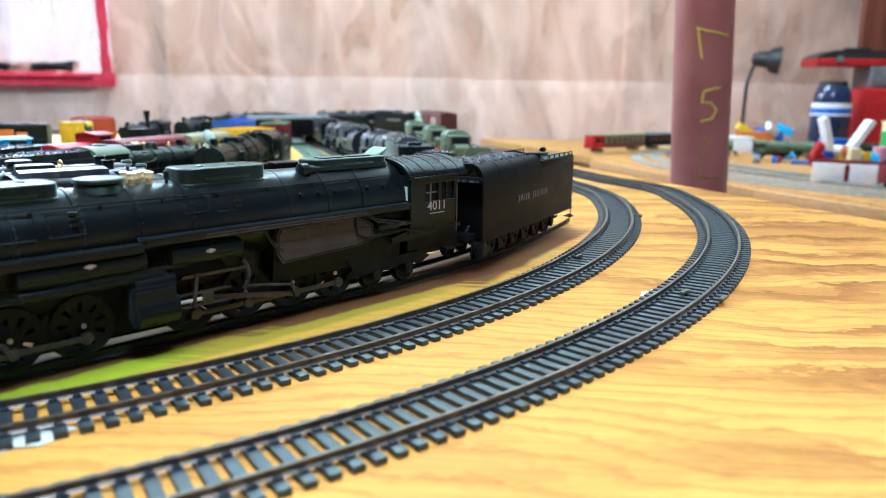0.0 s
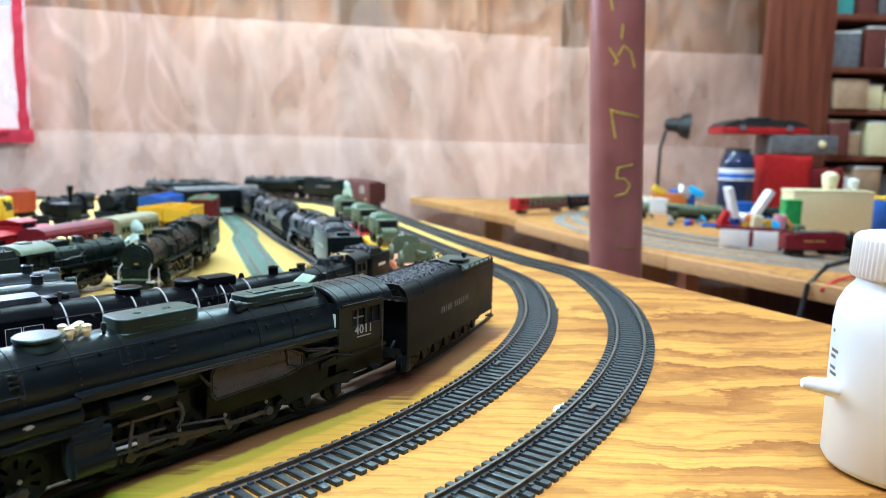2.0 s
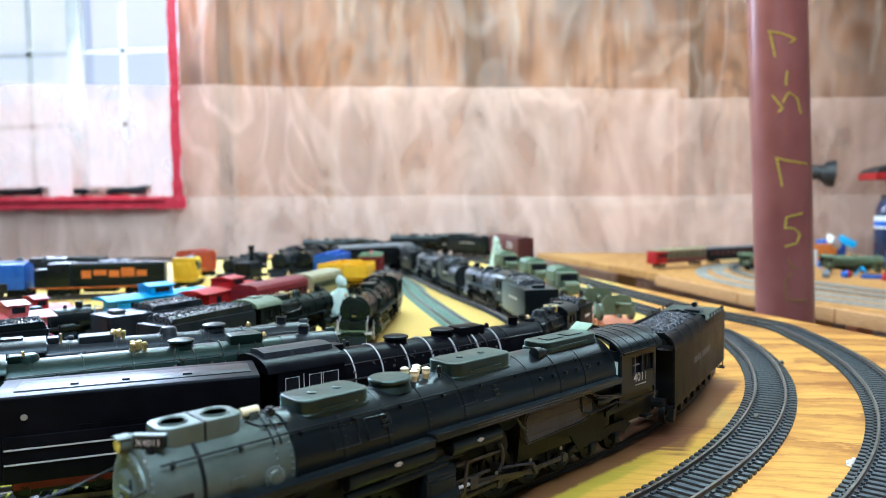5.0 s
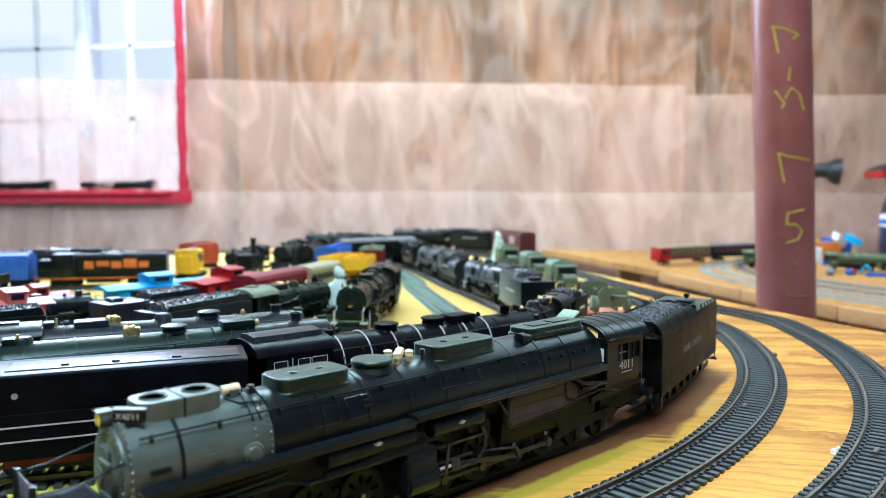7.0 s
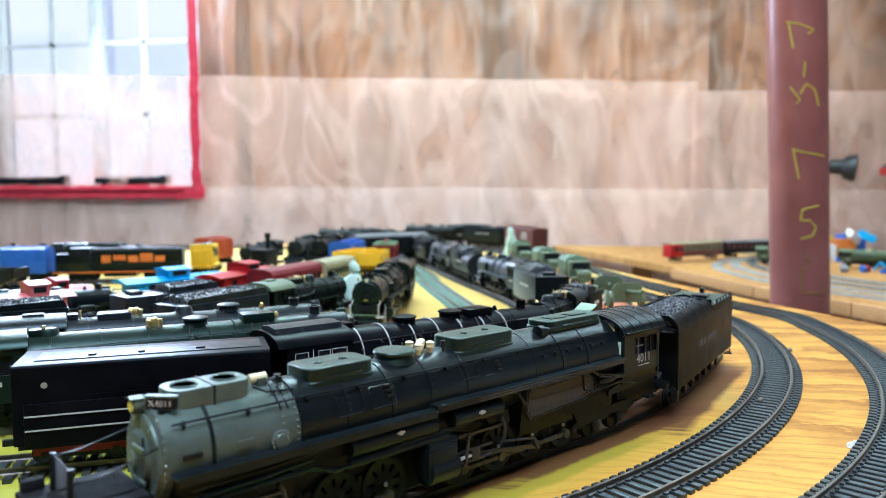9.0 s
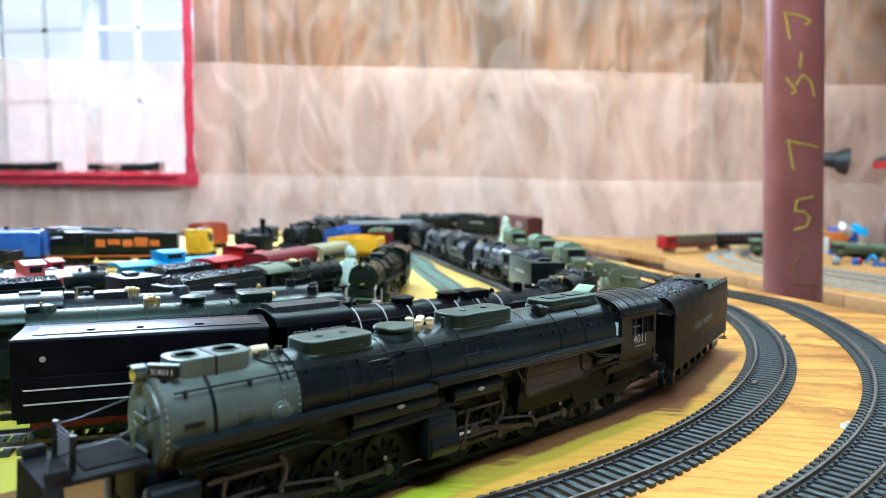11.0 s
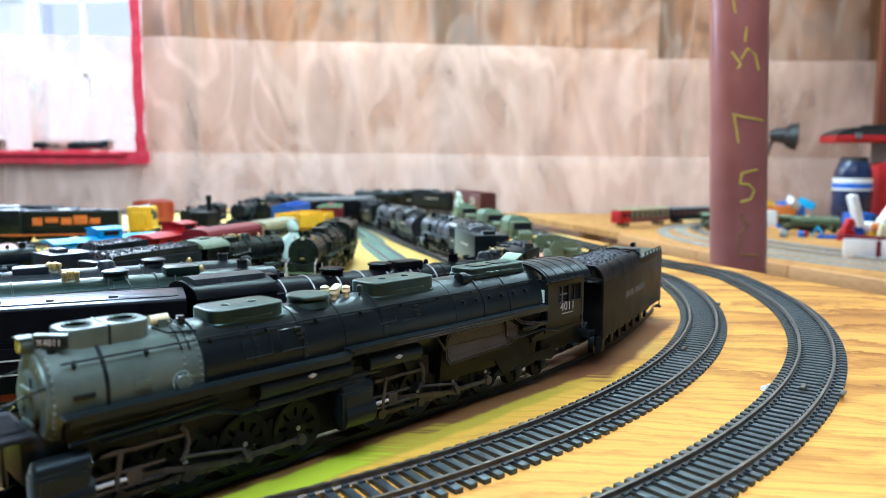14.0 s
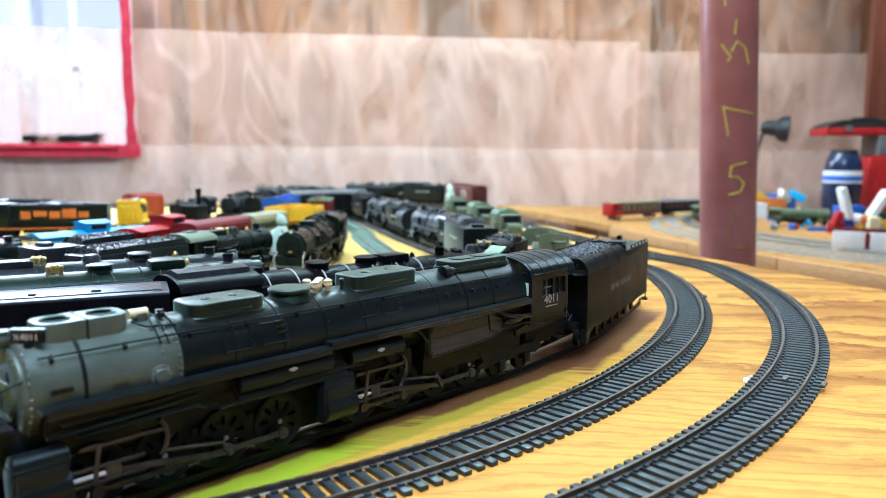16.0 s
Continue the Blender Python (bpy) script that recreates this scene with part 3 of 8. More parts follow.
for x0, x1, z0, z1 in ((-3.2, WX0, FLOOR, CEIL), (WX1, 2.6, FLOOR, CEIL), (WX0, WX1, FLOOR, WZ0), (WX0, WX1, WZ1, CEIL)):
    add_box(bm, (x0 + x1) / 2, 3.12, (z0 + z1) / 2, x1 - x0, 0.10, z1 - z0)
part("wall_north", bm, PLASTER, smooth=False)
for nm in ("floor", "ceiling", "wall_south", "wall_west", "wall_east", "wall_north"):
    tagged(bpy.data.objects[nm], kind="structure")
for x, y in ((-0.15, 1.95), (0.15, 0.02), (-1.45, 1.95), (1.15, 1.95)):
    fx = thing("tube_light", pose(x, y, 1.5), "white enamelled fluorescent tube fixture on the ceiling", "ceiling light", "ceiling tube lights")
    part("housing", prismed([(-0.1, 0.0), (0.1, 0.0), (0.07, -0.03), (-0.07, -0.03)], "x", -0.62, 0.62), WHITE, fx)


def crumpled(name, x0, x1, z0, z1, y, material, amp, seed, nx=220, nz=60, edge=0.0, lean=0.0):
    """A hanging sheet with vertical folds, as one grid."""
    rnd = random.Random(seed)
    off = rnd.uniform(0, 50)
    vs, fs = [], []
    for j in range(nz + 1):
        for i in range(nx + 1):
            x, z = x0 + (x1 - x0) * i / nx, z0 + (z1 - z0) * j / nz
            fold = noise.noise((x * 5.5 + off, 0.35 * z, off)) + 0.55 * noise.noise((x * 17 + off, 1.1 * z + x, 3 + off)) + 0.35 * noise.noise((x * 9, z * 7, off + 9))
            pin = 0.25 * noise.noise((x * 34, z * 6 + 2 * x, off + 21))
            zz = z + lean * (x - x0) * j / nz + (edge * noise.noise((x * 3, off, 0)) if j in (0, nz) else 0)
            vs.append((x, y + amp * (fold + pin), zz))
    for j in range(nz):
        for i in range(nx):
            a = j * (nx + 1) + i
            fs.append((a, a + 1, a + nx + 2, a + nx + 1))
    me = bpy.data.meshes.new(name)
    me.from_pydata(vs, [], fs)
    me.materials.append(material)
    me.shade_smooth()
    return new(name, me)


tagged(crumpled("insulation_facing", WX1, 2.6, FLOOR, CEIL, 3.045, KRAFT, 0.012, 3, 260, 60), "brown kraft paper facing of wall insulation, stained", "insulation", kind="structure")
tagged(crumpled("insulation_facing", WX0 - 0.8, WX1, FLOOR, WZ0, 3.045, KRAFT, 0.012, 5, 100, 30), "brown kraft paper facing under the window", "insulation", kind="structure")
tagged(crumpled("plastic_sheet", -1.36, 2.6, -0.4, CEIL, 3.010, FILM_TOP, 0.017, 11, 300, 90), "clear crinkled plastic vapour barrier over the insulation", "plastic sheet")
tagged(crumpled("plastic_sheet", -2.6, 0.62, -0.4, 0.655, 2.978, FILM_LOW, 0.011, 17, 240, 60, 0.006, -0.0385), "hazy plastic film strip overlapping the lower wall", "plastic sheet")
tagged(crumpled("plastic_sheet", 0.60, 2.6, -0.4, 0.495, 2.970, FILM_LOW, 0.010, 19, 160, 60, 0.006, -0.02), "hazy plastic film strip with a taped seam", "plastic sheet")
tagged(crumpled("plastic_sheet", -2.6, 2.6, -0.4, 0.165, 2.950, FILM_FOOT, 0.007, 23, 240, 40, 0.008, -0.008), "second layer of hazy film along the wall foot", "plastic sheet")

for x, w in ((-1.175, 0.055), (-0.144, 0.062), (0.69, 0.05)):
    tagged(crumpled("stapling_flange", x - w / 2, x + w / 2, FLOOR, CEIL, 3.026, FLANGE, 0.006, int(40 + 10 * x), 8, 90), "folded dark kraft paper flange over a stud", "insulation", kind="structure")

# window: red tape round the opening, vinyl sashes with muntins, daylight outside
win = thing("window_1", pose(0, 0, 0), "white vinyl slider window with muntins and red tape", "window", kind="structure")
fr = bmesh.new()
for x0, x1, z0, z1 in ((WX0, WX0 + 0.03, WZ0, WZ1), (WX1 - 0.02, WX1, WZ0, WZ1), (WX0, WX1, WZ0, WZ0 + 0.02), (WX0, WX1, WZ1 - 0.03, WZ1), (-1.905, -1.850, WZ0, WZ1)):
    add_box(fr, (x0 + x1) / 2, 3.10, (z0 + z1) / 2, x1 - x0, 0.05, z1 - z0, 0.004)
part("window_frame", fr, PVC, win)
for x in (-2.10, -1.66):
    part("muntin", boxed(x, 3.105, 0.75, 0.024, 0.012, 1.15), PVC, win)
for z in (0.47, 0.78, 1.07):
    for xa, xb in ((WX0 + 0.03, -1.905), (-1.850, WX1 - 0.02)):
        part("muntin", boxed((xa + xb) / 2, 3.105, z, xb - xa, 0.012, 0.018), PVC, win)
for xa, xb in ((WX0 + 0.03, -1.905), (-1.850, WX1 - 0.02)):
    pn = part("pane", boxed((xa + xb) / 2, 3.112, 0.75, xb - xa, 0.004, 1.16), GLASS, win, smooth=False)
    pn.visible_shadow = False
def wavy_strip(x0, x1, z0, z1, y, seed):
    bm = bmesh.new()
    rnd = random.Random(seed)
    n = 40
    up = (z1 - z0) > (x1 - x0)
    rows = []
    for i in range(n + 1):
        f = i / n
        j1, j2 = rnd.uniform(-0.004, 0.004), rnd.uniform(-0.004, 0.004)
        w = rnd.uniform(-0.002, 0.002)
        rows.append([bm.verts.new((x0 + j1, y + w, z0 + (z1 - z0) * f)), bm.verts.new((x1 + j2, y - w, z0 + (z1 - z0) * f))] if up else
                    [bm.verts.new((x0 + (x1 - x0) * f, y + w, z0 + j1)), bm.verts.new((x0 + (x1 - x0) * f, y - w, z1 + j2))])
    for a, b in zip(rows, rows[1:]):
        bm.faces.new((a[0], a[1], b[1], b[0]))
    return bm
tp = part("tape", wavy_strip(WX1 + 0.016, -1.322, 0.105, 1.40, 2.932, 1), TAPE, win, "creased red sheathing tape")
tp2 = part("tape", wavy_strip(-2.6, -1.305, 0.108, 0.158, 2.930, 2), TAPE, win, "creased red sheathing tape")
part("window_sill", boxed(-1.9, 3.02, 0.146, 1.0, 0.20, 0.012, 0.003), TAPE, win, "sill wrapped in red tape")
part("backdrop_outdoors", boxed(-2.2, 4.6, 0.9, 5, 0.02, 4.4), DAYLIGHT, smooth=False)
tagged(bpy.data.objects["backdrop_outdoors"], kind="structure")

# ---- tables ----
def slab(name, poly, z0, z1, top, edge, label):
    tb = thing(name, pose(0, 0, 0), label, "table")
    part("tabletop", prismed(poly, "z", z0, z1), top, tb, smooth=False)
    return tb
main = slab("layout_table", [(-2.3, -0.9), (0.80, -0.9), (0.80, 0.16), (0.502, 0.725), (0.362, 0.998), (0.10, 1.58), (0.0, 1.80), (-0.25, 1.89), (-0.50, 1.89), (-0.66, 1.62), (-2.3, 1.50)], -0.019, 0.0, PLY, PLY_EDGE, "plywood layout table with a bold brown grain, partly painted")
side = slab("second_table", [(0.28, 2.50), (0.43, 2.15), (0.55, 1.80), (0.66, 1.57), (0.80, 1.31), (1.06, 0.85), (2.5, 0.85), (2.5, 2.52), (1.2, 2.52), (1.2, 2.93), (0.10, 2.93)], -0.092, -0.073, PLY_FAR, PLY_EDGE, "lower plywood table with a plain timber edge")
for tb, posts, zt in ((main, [(0.30, 0.6), (0.05, 1.5), (-2.0, 0.2), (-2.0, 2.1), (0.5, -0.6)], -0.019), (side, [(0.69, 1.80), (1.0, 1.22), (2.3, 1.0), (2.3, 2.7), (0.4, 2.7)], -0.092)):
    for x, y in posts:
        part("leg", boxed(x, y, (FLOOR + zt) / 2, 0.06, 0.06, zt - FLOOR), PLY_EDGE, tb)
def board(tb, p, q, z, h, w=0.035):
    a, b = Vector((*p, z)), Vector((*q, z))
    d = b - a
    part("apron", boxed(*((a + b) / 2), d.length, w, h, 0.002, rz=math.degrees(math.atan2(d.y, d.x))), PLY_EDGE, tb)
for p_, q_ in (((0.425, 2.15), (0.545, 1.80)), ((0.545, 1.796), (0.655, 1.57)), ((0.655, 1.566), (0.795, 1.31)), ((0.795, 1.306), (1.055, 0.85))):
    board(side, p_, q_, -0.0885, 0.027, 0.018)
board(main, (0.36, 0.96), (0.78, 0.17), -0.06, 0.08)

# ---- tracks ----
def smooth_path(pts, step=0.004):
    """Catmull-Rom through the points, resampled at even steps."""
    p = [Vector((*q, 0)) for q in pts]
    p = [2 * p[0] - p[1], *p, 2 * p[-1] - p[-2]]
    fine = []
    for a, b, c, d in zip(p, p[1:], p[2:], p[3:]):
        for k in range(24):
            u = k / 24
            fine.append(0.5 * (2 * b + (c - a) * u + (2 * a - 5 * b + 4 * c - d) * u * u + (3 * b - a - 3 * c + d) * u ** 3))
    fine.append(p[-2])
    out, acc = [fine[0]], 0.0
    for a, b in zip(fine, fine[1:]):
        seg = (b - a).length
        while acc + seg >= step:
            a = a + (b - a) * ((step - acc) / seg)
            seg = (b - a).length
            acc = 0.0
            out.append(a.copy())
        acc += seg
    return out


def along(path, d, step=0.004):
    i = max(0, min(len(path) - 2, int(d / step)))
    t = (path[i + 1] - path[i]).normalized()
    return path[i] + t * (d - i * step), math.degrees(math.atan2(t.y, t.x))


def sweep(bm, path, prof, z):
    rows = []
    for i, p in enumerate(path):
        t = (path[min(i + 1, len(path) - 1)] - path[max(i - 1, 0)]).normalized()
        nrm = Vector((t.y, -t.x, 0))
        rows.append([bm.verts.new(p + nrm * o + Vector((0, 0, z + h))) for o, h in prof])
    n = len(prof)
    for a, b in zip(rows, rows[1:]):
        for k in range(n):
            bm.faces.new((a[k], a[(k + 1) % n], b[(k + 1) % n], b[k]))
    bm.faces.new(rows[0])
    bm.faces.new(rows[-1][::-1])
    return bm


def rail_profile(o):
    return [(o - 0.0011, 0), (o + 0.0011, 0), (o + 0.0004, 0.0005), (o + 0.0004, 0.0017), (o + 0.0006, 0.0019), (o + 0.0006, 0.0025), (o - 0.0006, 0.0025), (o - 0.0006, 0.0019), (o - 0.0004, 0.0017), (o - 0.0004, 0.0005)]


_tie = add_box(bmesh.new(), 0, 0, 0.001, 0.0035, 0.0305, 0.002, 0.0004)
for sy in (-1, 1):
    for k in (-1, 1):
        add_box(_tie, 0, sy * 0.00885 + k * 0.0017, 0.0024, 0.0022, 0.0016, 0.0009)
TIE_MESH = mesh_of(_tie, "tie", TIE)


def track(pts, label, z=0.0, single=True, step=0.0061, rail=RAIL, tie=TIE, bed=None, group="model railway tracks"):
    path = smooth_path(pts)
    tr = thing("track", pose(0, 0, 0), label, "model track", group)
    for o in (-0.00885, 0.00885):
        part("rail", sweep(bmesh.new(), path, rail_profile(o), z + 0.002), rail, tr)
    total = 0.004 * (len(path) - 1)
    if bed:
        part("roadbed", sweep(bmesh.new(), path, [(-0.017, 0.0002), (0.017, 0.0002), (0.0085, 0.0016), (-0.0085, 0.0016)], z), bed, tr)
    k = 0
    joined = bmesh.new()
    while tie is not None and k * step < total:
        p, a = along(path, k * step)
        if single and k < 300:
            o = part("tie", TIE_MESH, None, tr)
            o.matrix_local = pose(p.x, p.y, z, 0, 0, a)
        else:
            add_box(joined, p.x, p.y, z + 0.001, 0.0035, 0.0305, 0.002, rz=a)
        k += 1
    if len(joined.verts):
        tagged(part("tie_strip", joined, tie, tr), kind="stuff")
    return path


def arc(c, r, a0, a1, n=14):
    return [(c[0] + r * math.cos(radians(a0 + (a1 - a0) * i / n)), c[1] + r * math.sin(radians(a0 + (a1 - a0) * i / n))) for i in range(n + 1)]


OUTER = arc((-0.219, 0.8129), 0.5779, -88, 10, 16) + [(0.310, 0.985), (0.276, 1.062), (0.229, 1.182), (0.194, 1.285), (0.146, 1.42), (0.075, 1.62), (-0.01, 1.755), (-0.17, 1.835), (-0.42, 1.85)]
INNER = arc((-0.2414, 0.8118), 0.5333, -88, 6, 16) + [(0.270, 0.93), (0.247, 0.99), (0.219, 1.065), (0.178, 1.18), (0.143, 1.28), (0.094, 1.42), (0.024, 1.61), (-0.055, 1.72), (-0.19, 1.785), (-0.44, 1.795)]
OUTER_PATH = track(OUTER, "outer loop of nickel rail on black plastic ties")
INNER_PATH = track(INNER, "inner loop of nickel rail on black plastic ties")
BB = (0.0619, 0.4302, 51.25)
UX, UY = math.cos(radians(BB[2])), math.sin(radians(BB[2]))
def on_bb(s):
    return (BB[0] + UX * s, BB[1] + UY * s)
track([on_bb(-0.22), on_bb(-0.12), on_bb(0.0), on_bb(0.10), on_bb(0.155), (0.200, 0.619), (0.233, 0.70), (0.241, 0.725)], "siding under the articulated locomotive", single=False, tie=None, rail=DULL)
track([(-0.36, 0.34), (-0.18, 0.410), (-0.093, 0.4507), (-0.003, 0.499), (0.0455, 0.571), (0.115, 0.65), (0.142, 0.76), (0.155, 0.86)], "siding with rails catching yellow light", single=False)
GT = [(0.066, 0.835), (0.0386, 0.9044), (-0.0413, 1.126), (-0.0649, 1.2127), (-0.13, 1.38), (-0.2, 1.55)]
track(GT, "empty siding with a green painted roadbed", single=False, bed=GREEN_BED, tie=GREEN_BED)
LINE_A = smooth_path([(0.128, 0.83), (0.083, 0.972), (0.0025, 1.152), (-0.065, 1.315), (-0.14, 1.48), (-0.24, 1.62), (-0.45, 1.70), (-0.8, 1.71)])
track([(0.128, 0.83), (0.083, 0.972), (0.0025, 1.152), (-0.065, 1.315), (-0.14, 1.48), (-0.24, 1.62), (-0.45, 1.70), (-0.8, 1.71)], "siding full of parked steam locomotives", single=False)
LINE_M = smooth_path([(0.200, 0.80), (0.185, 0.86), (0.131, 1.07), (0.09, 1.2), (0.04, 1.36), (-0.03, 1.54)])
track([(0.200, 0.80), (0.185, 0.86), (0.131, 1.07), (0.09, 1.2), (0.04, 1.36), (-0.03, 1.54)], "siding with a military train", single=False)

# ---- rolling stock ----
def wheel_mesh(r, spokes=12, w=0.0028, disc=False):
    """One connected casting: hub, spokes (or a plain web) and flanged tyre."""
    bm = bmesh.new()
    seg = 3 * spokes if spokes else 16

    def ring_(y, q):
        return [bm.verts.new((q * math.cos(2 * math.pi * k / seg), y, q * math.sin(2 * math.pi * k / seg))) for k in range(seg)]

    def skin(rows):
        for a, b in zip(rows, rows[1:]):
            for k in range(seg):
                bm.faces.new((a[k], a[(k + 1) % seg], b[(k + 1) % seg], b[k]))
    inner = 0.82 if not disc else 0.74
    boss = 0.30 if not disc else 0.42
    h = w * 0.28
    rim = [ring_(y, q) for y, q in ((h, r * inner), (w / 2, r * 0.84), (w / 2, r * 0.98), (-w / 2 + 0.0006, r), (-w / 2 + 0.0005, r * 1.1), (-w / 2, r * 1.1), (-w / 2, r * 0.84), (-h, r * inner))]
    hub = [ring_(y, q) for y, q in ((-h, r * boss), (-w / 2, r * 0.22), (-w / 2, r * 0.05))]
    cap = [ring_(y, q) for y, q in ((h, r * boss), (w / 2, r * 0.24), (w / 2 + 0.0004, r * 0.10))]
    skin(rim)
    skin(hub)
    skin(cap)
    bm.faces.new(hub[-1])
    bm.faces.new(cap[-1])
    for k in range(seg):
        n = (k + 1) % seg
        if not spokes or (k % 3 != 0 if disc else k % 3 == 0):
            bm.faces.new((cap[0][k], cap[0][n], rim[0][n], rim[0][k]))
            bm.faces.new((hub[0][k], hub[0][n], rim[-1][n], rim[-1][k]))
            if spokes and not disc:
                bm.faces.new((cap[0][k], rim[0][k], rim[-1][k], hub[0][k]))
                bm.faces.new((cap[0][n], rim[0][n], rim[-1][n], hub[0][n]))
        else:
            if disc:
                bm.faces.new((cap[0][k], rim[0][k], rim[-1][k], hub[0][k]))
                bm.faces.new((cap[0][n], rim[0][n], rim[-1][n], hub[0][n]))
            bm.faces.new((rim[0][k], rim[0][n], rim[-1][n], rim[-1][k]))
            bm.faces.new((cap[0][k], cap[0][n], hub[0][n], hub[0][k]))
    bmesh.ops.recalc_face_normals(bm, faces=bm.faces[:])
    return mesh_of(bm, "wheel", DULL)


WHEELS = {}


def wheel(parent, x, y, r, spokes=12, name="driving_wheel"):
    key = (round(r, 4), spokes)
    if key not in WHEELS:
        WHEELS[key] = wheel_mesh(r, spokes, disc=spokes == 9)
    o = part(name, WHEELS[key], None, parent)
    o.matrix_local = pose(x, y, r, 0, 0, 180 if y < 0 else 0)
    if spokes and r > 0.0085:
        h = part("hub_cap", cyled((0, 0.0017, 0), (0, 0.0022, 0), r * 0.085, seg=10), SILVER, o, "small bare metal hub")
    return o


def truck(parent, x, r=0.0048, base=0.021, axles=2, m=DULL):
    """A bogie: two side frames with springs and its wheels."""
    tk = part("truck", boxed(x, 0, r + 0.001, base * 0.35, 0.016, 0.003, 0.0005), m, parent)
    half = base * (axles - 1) / 2
    for sy in (-1, 1):
        bm = bmesh.new()
        add_prism(bm, [(x - half - 0.004, r + 0.001), (x - half - 0.003, r + 0.003), (x - 0.004, r + 0.0042), (x + 0.004, r + 0.0042), (x + half + 0.003, r + 0.003), (x + half + 0.004, r + 0.001), (x + half, r - 0.0015), (x + 0.004, r - 0.0025), (x - 0.004, r - 0.0025), (x - half, r - 0.0015)], "y", sy * 0.0112 - 0.0006, sy * 0.0112 + 0.0006)
        for k in range(axles):
            add_box(bm, x - half + base * k, sy * 0.0125, r, 0.0038, 0.0014, 0.0038, 0.0004)
        for k in (-0.0025, 0, 0.0025):
            add_cyl(bm, (x + k, sy * 0.0122, r - 0.002), (x + k, sy * 0.0122, r + 0.002), 0.001, seg=8)
        part("side_frame", bm, m, tk)
        for k in range(axles):
            wheel(tk, x - half + base * k, sy * 0.0088, r, 0, "wheel")
    return tk


def stripe(parent, cx, y, cz, sx, sz, m, name="lettering_bar", label=""):
    return part(name, boxed(cx, y, cz, sx, 0.0003, sz), m, parent, label)


def coal_pile(x0, x1, w, z, h, seed, n=150, size=1.0):
    rnd = random.Random(seed)
    bm = bmesh.new()
    add_prism(bm, [(-w / 2, z - 0.004), (w / 2, z - 0.004), (w / 2, z), (w * 0.28, z + h * 0.8), (-w * 0.28, z + h * 0.8), (-w / 2, z)], "x", x0, x1)
    for _ in range(n):
        y = rnd.uniform(-w / 2, w / 2)
        top = z + h * 0.85 * min(1, (1 - abs(2 * y / w)) / 0.44)
        s = size * rnd.uniform(0.0009, 0.0021)
        add_box(bm, rnd.uniform(x0, x1), y, top, s, s * rnd.uniform(0.7, 1.2), s, rz=rnd.uniform(0, 90), rx=rnd.uniform(0, 60), ry=rnd.uniform(0, 60))
    return bm


def tender(m, label, L=0.095, w=0.033, h=0.040, mat_=BLACK, coal=0.55, style="coal", group="", seed=1, axles=2, bars=SILVER):
    """x = 0 at its front, +x to the rear."""
    td = thing("tender", m, label, "model tender", group)
    z0 = 0.0115
    tank = bmesh.new()
    if style == "vanderbilt":
        add_cyl(tank, (0.0, 0, 0.024), (L, 0, 0.024), 0.0155, seg=28)
        add_box(tank, L * 0.26, 0, 0.030, L * 0.5, w, 0.018, 0.001)
    elif style == "shroud":
        r = 0.0016
        prof = [(-w / 2, z0), (-w / 2, h - r)] + [(-w / 2 + r - r * math.cos(a), h - r + r * math.sin(a)) for a in (0.4, 0.8, 1.2, 1.57)] + [(w / 2 - r + r * math.sin(a), h - r + r * math.cos(a)) for a in (0, 0.4, 0.8, 1.2)] + [(w / 2, h - r), (w / 2, z0)]
        add_prism(tank, prof, "x", 0, L)
    else:
        add_box(tank, L / 2, 0, (z0 + h) / 2, L, w, h - z0, 0.0009)
    part("tank", tank, mat_, td)
    part("frame", boxed(L / 2, 0, 0.0105, L * 0.98, w * 0.86, 0.003), DULL, td)
    if style != "shroud":
        c0, c1 = 0.004, L * coal
        part("coal_load", coal_pile(c0, c1, w * 0.80, h, 0.006, seed), COAL, td, "loose black coal")
        for sy in (-1, 1):
            part("coal_board", prismed([(0.0, h - 0.002), (c1 + 0.004, h - 0.002), (c1, h + 0.004), (0.003, h + 0.0055)], "y", sy * w * 0.43 - 0.0006, sy * w * 0.43 + 0.0006), mat_, td)
        part("water_hatch", boxed(L * 0.84, 0, h + 0.0015, 0.009, 0.012, 0.003, 0.0006), mat_, td)
        for sy in (-1, 1):
            part("grab_rail", tubed([(c1 + 0.006, sy * w * 0.45, h), (c1 + 0.006, sy * w * 0.45, h + 0.003), (L - 0.002, sy * w * 0.45, h + 0.003), (L - 0.002, sy * w * 0.45, h)], 0.00025, 5), DULL, td)
    for sy in (-1, 1):
        stripe(td, L * 0.52, sy * (w / 2 + 0.0001), (z0 + h) / 2 + 0.002, L * 0.36, 0.0022, bars)
        part("rear_ladder", tubed([(L + 0.0006, sy * w * 0.4, 0.012), (L + 0.0006, sy * w * 0.4, h)], 0.0003, 5), DULL, td)
    part("coupler", boxed(L + 0.004, 0, 0.0085, 0.008, 0.0025, 0.003, 0.0005), DULL, td)
    if axles == 2:
        for x in (L * 0.22, L * 0.78):
            truck(td, x)
    else:
        truck(td, L * 0.5, r=0.0054, base=L * 0.80 / (axles - 1), axles=axles)
    return td


